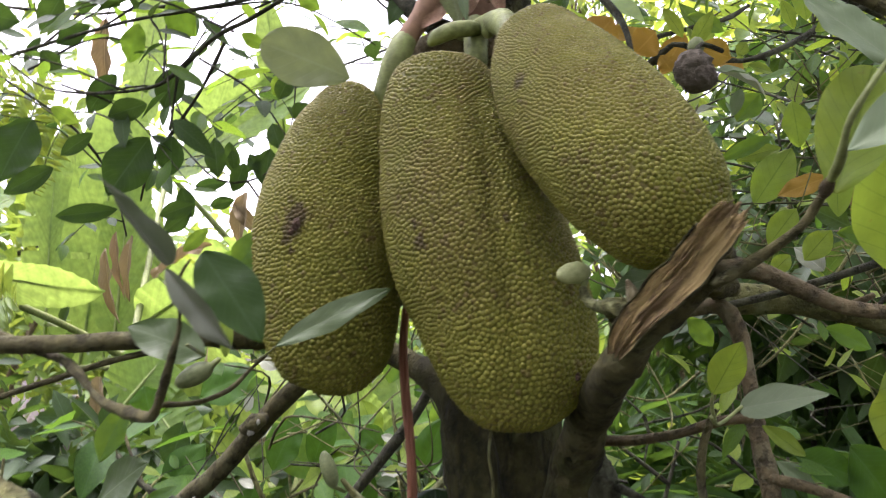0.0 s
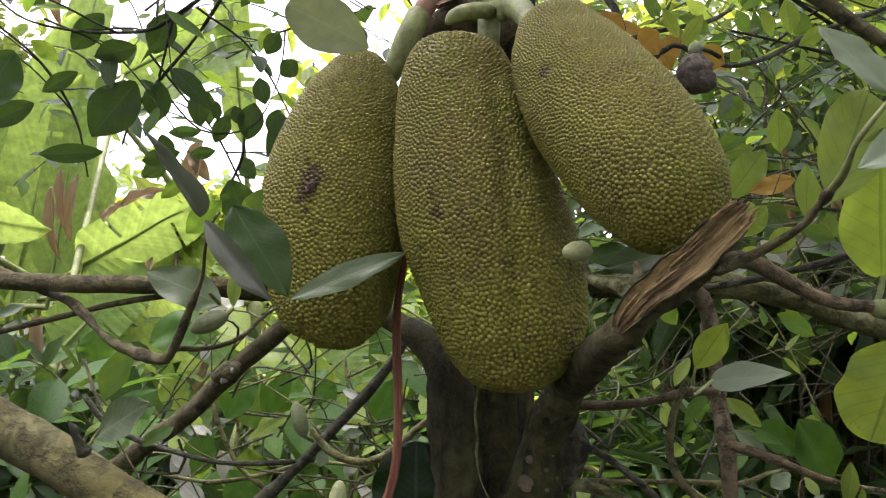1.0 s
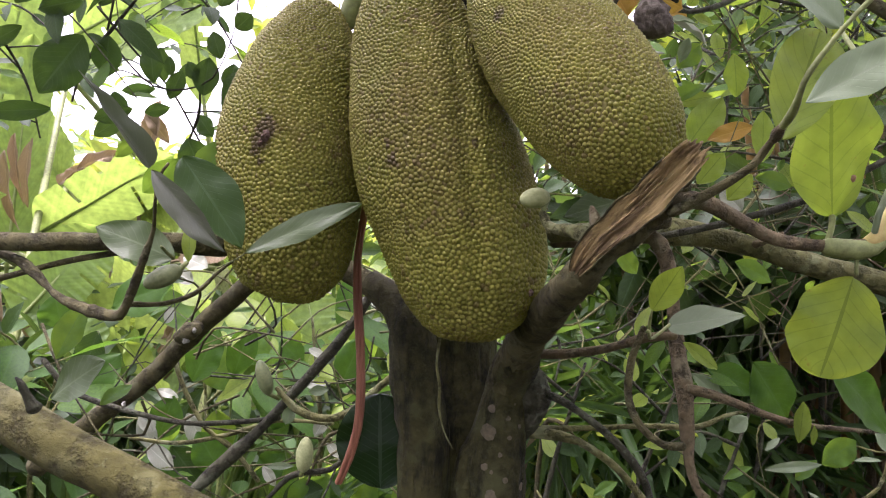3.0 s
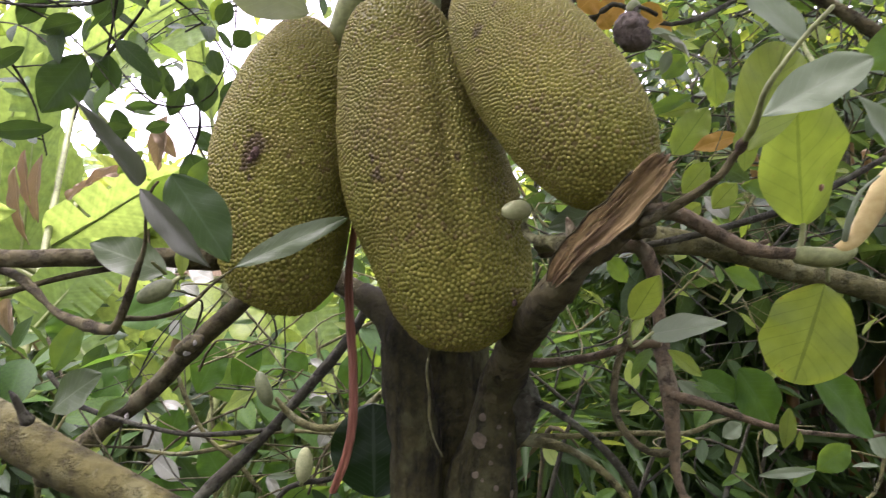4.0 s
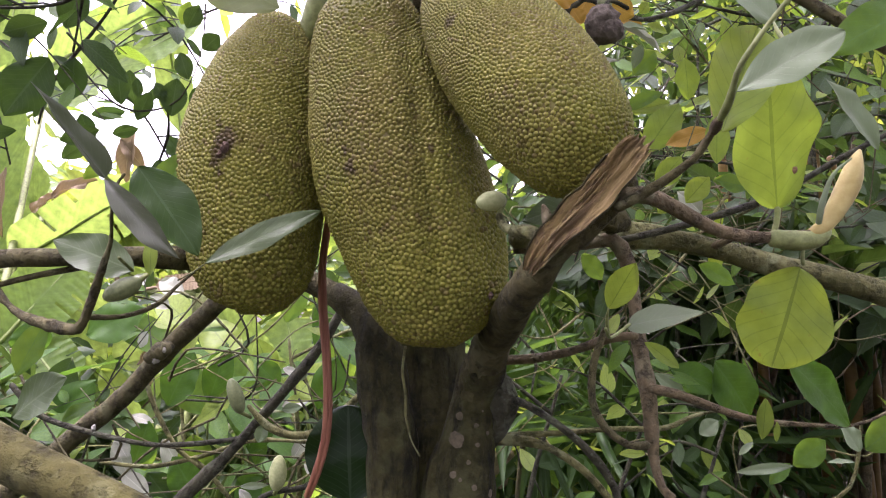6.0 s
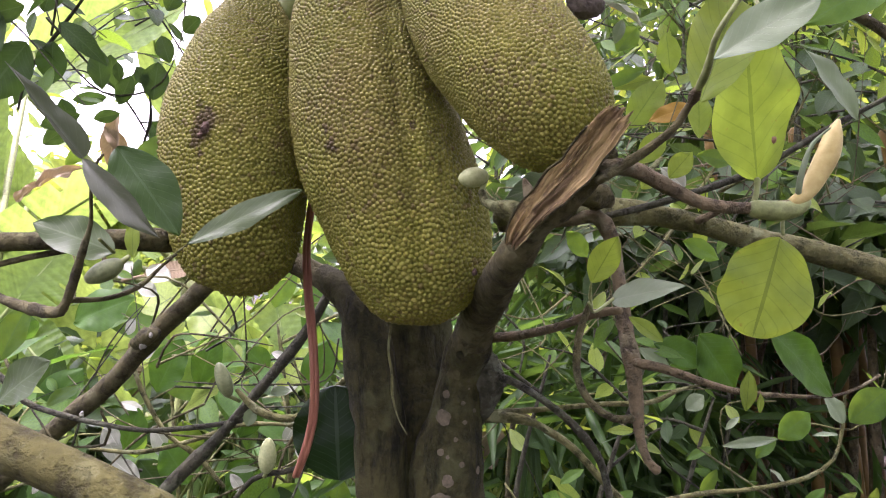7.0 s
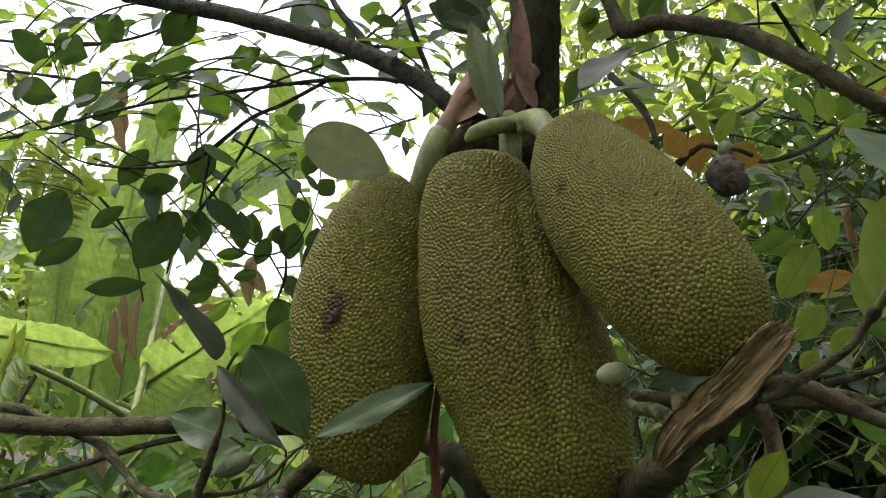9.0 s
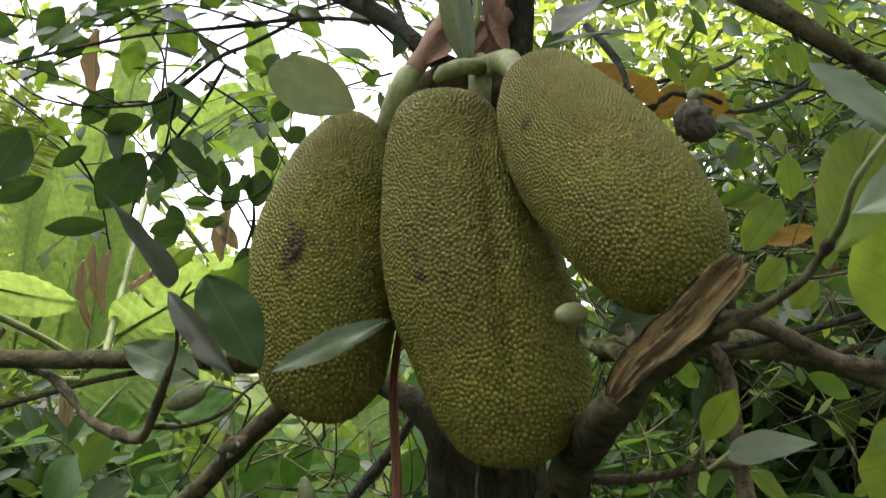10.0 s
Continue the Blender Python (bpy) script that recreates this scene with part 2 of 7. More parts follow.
BLADE = leaf_material("grass_blade", (0.02, 0.045, 0.008), (0.05, 0.095, 0.018), (0.16, 0.24, 0.035), glow=0.35, veins=2.0, islands=True)
BARK = bark_material("bark_dark", (0.021, 0.022, 0.012), (0.056, 0.057, 0.031), (0.13, 0.15, 0.095), 0.3, relief=0.75)
TRUNK_BARK = bark_material("bark_trunk", (0.0115, 0.0115, 0.0031), (0.048, 0.0465, 0.013), (0.069, 0.078, 0.028), 0.4, 0.7, grain=0.3)
BARK_OLIVE = bark_material("bark_olive", (0.036, 0.033, 0.012), (0.086, 0.079, 0.030), (0.13, 0.14, 0.07), 0.3, relief=0.75)
BARK_BROWN = bark_material("bark_brown", (0.061, 0.049, 0.024), (0.134, 0.107, 0.055), (0.165, 0.17, 0.10), 0.3, relief=0.75)
BARK_GREY = bark_material("bark_grey_green", (0.066, 0.068, 0.021), (0.145, 0.146, 0.052), (0.22, 0.25, 0.13), 0.4, relief=0.75)
BARK_MOSS = bark_material("bark_lichen", (0.046, 0.044, 0.010), (0.088, 0.083, 0.021), (0.150, 0.160, 0.070), 0.3, 0.7, relief=0.75)
GREEN_STEM = plain_material("green_stem", (0.085, 0.10, 0.032), (0.215, 0.26, 0.085), 0.55, 95.0, relief=0.5)
RUST = plain_material("rust_brown_bract", (0.13, 0.075, 0.045), (0.27, 0.165, 0.10), 0.75, 50.0)
RED_STEM = plain_material("red_brown_stem", (0.115, 0.042, 0.022), (0.31, 0.135, 0.075), 0.6, 120.0, (1, 1, 0.06))
def wood_material(name):
    """Torn wood: tan fibres along the grain, grey and brown rotten patches."""
    n = Nodes(name)
    place = n.add("Mapping")
    place.inputs["Scale"].default_value = (1, 1, 0.16)
    n.link(n.coords(), place.inputs["Vector"])
    fibre = n.noise(110.0, 8.0, 0.7, place.outputs[0])
    col = n.mix(n.ramp(fibre, [(0.28, (0, 0, 0)), (0.72, (1, 1, 1))]), (0.16, 0.113, 0.046), (0.40, 0.300, 0.130))
    slow = n.add("Mapping")
    slow.inputs["Scale"].default_value = (1, 1, 0.4)
    n.link(n.coords(), slow.inputs["Vector"])
    rot = n.ramp(n.noise(60.0, 6.0, 0.7, slow.outputs[0]), [(0.46, (0, 0, 0)), (0.57, (1, 1, 1))])
    col = n.mix(n.calc("MULTIPLY", rot, 0.75), col, (0.085, 0.058, 0.032))
    n.link(col, n.bsdf.inputs["Base Color"])
    n.bsdf.inputs["Roughness"].default_value = 0.9
    n.bsdf.inputs["Specular IOR Level"].default_value = 0.2
    n.bump(n.calc("ADD", fibre, n.calc("MULTIPLY", rot, -0.4)), 0.6, 0.003)
    return n.mat


WOOD = wood_material("broken_wood")
FRUITLET = plain_material("young_fruit_skin", (0.085, 0.11, 0.045), (0.16, 0.19, 0.08), 0.6, 200.0, relief=0.5, depth=0.001)
FRUITLET_PALE = plain_material("young_fruit_pale_skin", (0.20, 0.235, 0.095), (0.33, 0.365, 0.165), 0.6, 200.0, relief=0.5, depth=0.001)
LEAF_SOFT = leaf_material("leaf_soft_green", (0.10, 0.13, 0.06), (0.16, 0.19, 0.09), (0.36, 0.40, 0.14), glow=0.4, veins=8.0)
ROT = plain_material("withered_grey_fruit", (0.038, 0.031, 0.022), (0.118, 0.103, 0.077), 0.95, 140.0, relief=1.0, depth=0.004)
POD = plain_material("pale_bud_sheath", (0.26, 0.20, 0.055), (0.45, 0.39, 0.15), 0.55, 60.0)
LICHEN_PALE = plain_material("pale_lichen_disc", (0.15, 0.15, 0.12), (0.27, 0.27, 0.22), 0.95, 160.0, relief=0.8, depth=0.002)
SCAR = plain_material("dark_scar", (0.020, 0.014, 0.010), (0.09, 0.055, 0.035), 0.9, 160.0, relief=1.0, depth=0.003)
LICHEN = plain_material("lichen_patch", (0.055, 0.048, 0.028), (0.125, 0.108, 0.068), 0.95, 160.0, relief=0.8, depth=0.002)
CULM = plain_material("bamboo_culm", (0.078, 0.046, 0.010), (0.195, 0.122, 0.030), 0.45, 20.0)
SOIL = plain_material("soil_and_litter", (0.014, 0.011, 0.007), (0.042, 0.032, 0.020), 0.95, 9.0, relief=1.0, depth=0.03)
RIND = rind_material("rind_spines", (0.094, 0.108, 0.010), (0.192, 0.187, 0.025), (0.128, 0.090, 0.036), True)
# darker copy of the rind: shade of the gaps put into colour
RIND_GAP_SHADE = rind_material("rind_shaded_gaps", (0.072, 0.075, 0.009), (0.124, 0.117, 0.017), (0.078, 0.052, 0.018))

# ---- shapes ----


def world_of(ob):
    return world_of(ob.parent) @ ob.matrix_parent_inverse @ ob.matrix_basis if ob.parent else ob.matrix_basis.copy()


def adopt(ob, parent):
    """Parents ob so that its own numbers stay numbers of the world."""
    ob.parent = parent
    ob.matrix_parent_inverse = world_of(parent).inverted()


def part(name, bm, material, parent=None, label="", smooth=True):
    mesh = bpy.data.meshes.new(name)
    if isinstance(bm, tuple):
        verts, faces, uvs = bm
        mesh.from_pydata(verts, [], faces)
        if uvs is not None:
            layer = mesh.uv_layers.new(name="UVMap")
            loops = np.zeros(len(mesh.loops), dtype=np.int32)
            mesh.loops.foreach_get("vertex_index", loops)
            layer.data.foreach_set("uv", np.asarray(uvs, dtype=np.float32)[loops].ravel())
    else:
        bm.to_mesh(mesh)
        bm.free()
    mesh.materials.append(material)
    if smooth:
        mesh.polygons.foreach_set("use_smooth", [True] * len(mesh.polygons))
    ob = new(name, mesh)
    if parent:
        adopt(ob, parent)
    if label:
        ob["label"] = label
    return ob


def along_z(ob, axis):
    """Turns the mesh's own space so that its z runs along axis, for grain that follows the wood; nothing moves."""
    m = Vector(axis).to_track_quat("Z", "Y").to_matrix().to_4x4()
    ob.data.transform(m.inverted())
    if ob.parent and ob.parent.name.startswith("broken_stub"):
        ob.matrix_parent_inverse = Matrix()
    else:
        ob.matrix_basis = m


def spline(points, step):
    """Catmull-Rom through rows of numbers, sampled about every step metres."""
    p = np.array(points, dtype=float)
    p = np.vstack([2 * p[0] - p[1], p, 2 * p[-1] - p[-2]])
    rows = []
    for i in range(1, len(p) - 2):
        n = max(2, int(np.linalg.norm(p[i + 1][:3] - p[i][:3]) / step))
        for k in range(n):
            u = k / n
            rows.append(0.5 * (2 * p[i] + (p[i + 1] - p[i - 1]) * u + (2 * p[i - 1] - 5 * p[i] + 4 * p[i + 1] - p[i + 2]) * u**2 + (3 * p[i] - p[i - 1] - 3 * p[i + 1] + p[i + 2]) * u**3))
    rows.append(p[-2])
    return np.array(rows)


def frames_along(c):
    """Tangent and two normals along a line of places."""
    t = np.gradient(c, axis=0)
    t /= np.linalg.norm(t, axis=1)[:, None] + 1e-9
    a = np.cross(t[0], (0.0, 1.0, 0.0))
    if np.linalg.norm(a) < 0.1:
        a = np.cross(t[0], (1.0, 0.0, 0.0))
    normals = []
    for d in t:
        a = a - d * a.dot(d)
        a /= np.linalg.norm(a)
        normals.append(a.copy())
    n = np.array(normals)
    return t, n, np.cross(t, n)


def tube(points, sides=10, step=0.02, rough=0.08, seed=0, knots=0.0):
    """A branch: rows of x, y, z, radius, with an uneven surface and closed, rounded ends."""
    rows = spline(points, step)
    rows[:, 3] = np.maximum(rows[:, 3], 0.0006)
    first, last = rows[0].copy(), rows[-1].copy()
    d0, d1 = rows[0] - rows[1], rows[-1] - rows[-2]
    first[:3] += d0[:3] / (np.linalg.norm(d0[:3]) + 1e-9) * rows[0, 3] * 0.5
    last[:3] += d1[:3] / (np.linalg.norm(d1[:3]) + 1e-9) * rows[-1, 3] * 0.5
    first[3] *= 0.5
    last[3] *= 0.5
    rows = np.vstack([first, rows, last])
    c, r = rows[:, :3], rows[:, 3]
    _, n, b = frames_along(c)
    verts, faces = [], []
    for i in range(len(c)):
        knot = 1 + knots * max(0.0, noise.noise(Vector((i * step * 9, seed * 3.7, 0.3)))) ** 2 * 4
        for k in range(sides):
            a = 2 * math.pi * k / sides
            w = n[i] * math.cos(a) + b[i] * math.sin(a)
            q = c[i] + w * r[i]
            bump = 1 + rough * noise.noise(Vector(q * 28 + seed)) + rough * 0.6 * noise.noise(Vector(q * 90))
            verts.append(tuple(c[i] + w * r[i] * bump * knot))
    for i in range(len(c) - 1):
        for k in range(sides):
            faces.append((i * sides + k, i * sides + (k + 1) % sides, (i + 1) * sides + (k + 1) % sides, (i + 1) * sides + k))
    faces.append(tuple(range(sides - 1, -1, -1)))
    faces.append(tuple((len(c) - 1) * sides + k for k in range(sides)))
    return verts, faces, None


def leaf_shape(length, width, peak=0.5, fold=0.18, curl=0.15, wave=0.05, along=12, half=3, seed=0, point=1.0, base=0.72):
    """A leaf blade from the origin along +y, face up (+z): widest at peak, folded on the midrib, curled to the tip, with a wavy edge."""
    verts, faces, uvs = [], [], []
    for i in range(along + 1):
        v = 0.5 - 0.5 * math.cos(math.pi * i / along)
        s = math.sin(math.pi * min(v, 0.9999) ** (math.log(0.5) / math.log(peak)))
        w = 0.5 * width * max(s, 0.0004) ** (base if v < peak else 0.82 * point)
        y = length * v
        drop = -curl * length * v * v
        for k in range(-half, half + 1):
            u = k / half
            edge = wave * width * noise.noise(Vector((v * 4.5 + seed, u * 1.3, seed * 1.7))) * abs(u) * 1.5
            verts.append((u * w * math.cos(fold), y, drop + abs(u) * w * math.sin(fold) + edge))
            uvs.append((0.5 + 0.5 * u, v))
    m = 2 * half + 1
    for i in range(along):
        for k in range(m - 1):
            faces.append((i * m + k, i * m + k + 1, (i + 1) * m + k + 1, (i + 1) * m + k))
    return verts, faces, uvs


def aim(base, tip, face=(0, -1, 0.35)):
    """A pose at base with +y to tip and +z about to face."""
    y = (Vector(tip) - Vector(base)).normalized()
    z = Vector(face)
    z = (z - y * z.dot(y)).normalized()
    x = y.cross(z)
    m = Matrix((x, y, z)).transposed().to_4x4()
    m.translation = base
    return m


def leaf(base, tip, width, material, parent, face=(0, -1, 0.35), label="", peak=0.5, fold=0.18, curl=0.1, wave=0.09, seed=0, stalk=0.0, point=1.0, blunt=0.72):
    """One large leaf with its own blade and, if it shows, a leaf stalk."""
    length = (Vector(tip) - Vector(base)).length
    ob = part("leaf", leaf_shape(length, width, peak, fold, curl, wave, 36, 5, seed, point, blunt), material, parent, label)
    ob.matrix_basis = aim(base, tip, face)
    return ob


# a store of blades that repeat
BLADES = []
for i in range(8):
    rr = random.Random(40 + i)
    BLADES.append(leaf_shape(1.0, rr.uniform(0.36, 0.52), rr.uniform(0.40, 0.55), rr.uniform(0.08, 0.35), rr.uniform(-0.02, 0.25), 0.08, 8, 2, i * 3.1, rr.uniform(0.9, 1.3)))
BLADE_MESHES = {}


def small_leaf(m, scale, kind, material, parent):
    key = (kind % len(BLADES), material.name)
    if key not in BLADE_MESHES:
        ob = part("leaf", BLADES[key[0]], material)
        BLADE_MESHES[key] = ob.data
        bpy.data.objects.remove(ob)
    ob = new("leaf", BLADE_MESHES[key])
    adopt(ob, parent)
    ob.matrix_basis = m @ Matrix.Scale(scale, 4)
    return ob


def twig(points, material, parent, leaves=6, size=0.1, tone=(LEAF, LEAF_DARK), seed=0, start=0.25, name="twig", face=(0, -0.6, 1.0), sides=6, knots=0.3, spread=1.0, hang=0.2):
    """A twig with leaves set alternately along it; the leaves are its parts."""
    rr = random.Random(seed)
    stem = part(name, tube(points, sides, 0.03, 0.06, seed, knots), material, parent)
    c = spline(points, 0.01)[:, :3]
    for k in range(leaves):
        u = start + (1 - start) * (k + rr.uniform(-0.2, 0.2)) / max(1, leaves - 1)
        i = int(min(max(u, 0), 1) * (len(c) - 2))
        t = Vector(c[min(i + 1, len(c) - 1)] - c[max(i - 1, 0)]).normalized()
        side = t.cross(Vector(face)).normalized() * (1 if k % 2 else -1)
        way = (t * rr.uniform(0.3, 0.9) + side * rr.uniform(0.5, 1.1) * spread + Vector((0, 0, -hang * rr.uniform(0, 2))) + Vector((rr.uniform(-0.3, 0.3), rr.uniform(-0.3, 0.3), rr.uniform(-0.2, 0.3))))
        f = Vector(face) + Vector((rr.uniform(-0.7, 0.7), rr.uniform(-0.7, 0.7), rr.uniform(-0.5, 0.5)))
        b = Vector(c[i])
        small_leaf(aim(b, b + way, f), size * rr.uniform(0.65, 1.25), rr.randrange(8), rr.choice(tone), stem)
    return stem


def scatter_leaves(places, sizes, dirs, faces_to, narrow=0.45):
    """Many small leaves in one mesh: each a folded blade of eight corners."""
    n = len(places)
    y = dirs / (np.linalg.norm(dirs, axis=1)[:, None] + 1e-9)
    z = faces_to - y * np.sum(faces_to * y, axis=1)[:, None]
    z /= np.linalg.norm(z, axis=1)[:, None] + 1e-9
    x = np.cross(y, z)
    s = sizes[:, None]
    w = s * (narrow if np.isscalar(narrow) else narrow[:, None]) * 0.5
    corner = [(0, 0, 0), (-0.85, 0.3, 0.25), (0, 0.33, 0), (0.85, 0.3, 0.25), (-0.9, 0.62, 0.2), (0, 0.66, -0.06), (0.9, 0.62, 0.2), (0, 1.0, -0.16)]
    v = np.stack([places + x * w * a + y * s * b + z * s * 0.35 * c for a, b, c in corner], axis=1).reshape(-1, 3)
    quads = [(0, 2, 1), (0, 3, 2), (1, 2, 5, 4), (2, 3, 6, 5), (4, 5, 7), (5, 6, 7)]
    fs = [tuple(i * 8 + q for q in f) for i in range(n) for f in quads]
    uv = np.tile(np.array([(0.5 + 0.5 * a, b) for a, b, _ in corner]), (n, 1))
    return v.tolist(), fs, uv


def crown(count, centre, spread, size, rng, clumps=30, hang=0.4, narrow=0.45, tight=0.28):
    """Leaves in clumps round a crown's centre, with gaps between the clumps."""
    hubs = rng.normal(0, 1, (clumps, 3))
    hubs = hubs / np.linalg.norm(hubs, axis=1)[:, None] * rng.uniform(0.35, 1.0, (clumps, 1)) * np.array(spread) + np.array(centre)
    pick = rng.integers(0, clumps, count)
    away = rng.normal(0, 1, (count, 3)) * np.array(spread) * tight
    places = hubs[pick] + away
    d = rng.normal(0, 1, (count, 3)) + away / (np.linalg.norm(away, axis=1)[:, None] + 1e-6) * 0.8
    d[:, 2] -= hang
    f = rng.normal(0, 0.6, (count, 3)) + np.array((0, -0.4, 1.0))
    return scatter_leaves(places, size * rng.uniform(0.6, 1.3, count), d, f, narrow), hubs


# ---- ground ----
def ground():
    bm = bmesh.new()
    bmesh.ops.create_grid(bm, x_segments=160, y_segments=160, size=1.0)
    for v in bm.verts:
        r = v.co.length
        k = 40 * r**2.2 / max(r, 1e-6) + 3 * r
        x, y = v.co.x * k, v.co.y * k
        h = 0.10 * noise.noise(Vector((x * 0.5, y * 0.5, 0))) + 0.03 * noise.noise(Vector((x * 2.3, y * 2.3, 4)))
        v.co = (x * 3 if r > 0.9 else x, y * 3 if r > 0.9 else y, h)
    ob = part("ground", bm, SOIL)
    return tagged(ob, "dark soil with leaf litter under the trees", "ground", kind="structure")


ground()

# ---- the jackfruit tree ----
tree = tagged(new("jackfruit_tree"), "jackfruit tree with dark lichen-spotted trunk and forked limbs", "tree")
tree.location = (0.03, 1.1, 0.0)


def limb(points, material, parent=tree, name="limb", sides=14, step=0.02, rough=0.15, seed=0, knots=0.0, label=""):
    return part(name, tube(points, sides, step, rough, seed, knots), material, parent, label)


trunk = limb([(0.03, 1.14, -0.05, 0.13), (0.04, 1.13, 0.4, 0.11), (0.096, 1.178, 0.85, 0.102), (0.100, 1.185, 1.02, 0.098), (0.098, 1.195, 1.12, 0.092), (0.094, 1.205, 1.22, 0.084), (0.088, 1.225, 1.30, 0.070), (0.080, 1.235, 1.40, 0.064), (0.055, 1.215, 1.62, 0.058), (0.05, 1.19, 1.85, 0.05), (0.063, 1.17, 2.05, 0.042), (0.07, 1.19, 2.5, 0.04), (0.05, 1.2, 3.2, 0.03)], TRUNK_BARK, name="trunk", sides=40, rough=0.10, seed=2, label="dark trunk with green-brown bark")
# the two stems of the fork, grown together lower down, with a hollow between them
limb([(0.050, 1.170, 0.86, 0.045), (0.038, 1.135, 1.02, 0.042), (0.034, 1.125, 1.108, 0.0375), (0.036, 1.122, 1.205, 0.0375), (0.034, 1.120, 1.253, 0.0375), (0.027, 1.121, 1.301, 0.0375), (0.016, 1.124, 1.371, 0.0365), (0.004, 1.135, 1.431, 0.033), (-0.024, 1.158, 1.470, 0.024), (-0.060, 1.185, 1.490, 0.018)], TRUNK_BARK, sides=28, rough=0.13, seed=51, label="dark mossy stem of the fork")
limb([(0.125, 1.170, 0.86, 0.070), (0.128, 1.140, 1.02, 0.064), (0.128, 1.130, 1.106, 0.0605), (0.132, 1.122, 1.220, 0.0530), (0.142, 1.122, 1.284, 0.0415), (0.153, 1.118, 1.349, 0.0335), (0.162, 1.080, 1.400, 0.0300)], TRUNK_BARK, sides=28, rough=0.13, seed=52, label="dark stem of the fork spotted with lichen")

# limbs of the fork
limb([(0.002, 1.150, 1.440, 0.026), (-0.041, 1.172, 1.475, 0.021), (-0.096, 1.213, 1.505, 0.018), (-0.166, 1.217, 1.534, 0.016), (-0.221, 1.131, 1.537, 0.015), (-0.268, 1.034, 1.532, 0.013), (-0.343, 1.009, 1.531, 0.012), (-0.429, 1.005, 1.526, 0.012), (-0.597, 1.006, 1.521, 0.012), (-0.840, 1.022, 1.537, 0.012)], BARK_OLIVE, seed=3, knots=0.15)
limb([(0.146, 1.130, 1.310, 0.034), (0.156, 1.110, 1.368, 0.033), (0.165, 1.038, 1.427, 0.026), (0.172, 0.926, 1.468, 0.0225), (0.175, 0.830, 1.496, 0.0205), (0.178, 0.785, 1.512, 0.016)], BARK_OLIVE, seed=4, knots=0.1)
# side limb that leaves the fork and runs down beside the tree
limb([(-0.121, 1.403, 1.613, 0.013), (-0.237, 1.482, 1.553, 0.016), (-0.322, 1.530, 1.474, 0.019), (-0.434, 1.580, 1.373, 0.020), (-0.536, 1.620, 1.268, 0.020), (-0.642, 1.660, 1.183, 0.021), (-0.804, 1.714, 1.044, 0.023)], BARK_OLIVE, seed=5, knots=0.35)
# broken stub


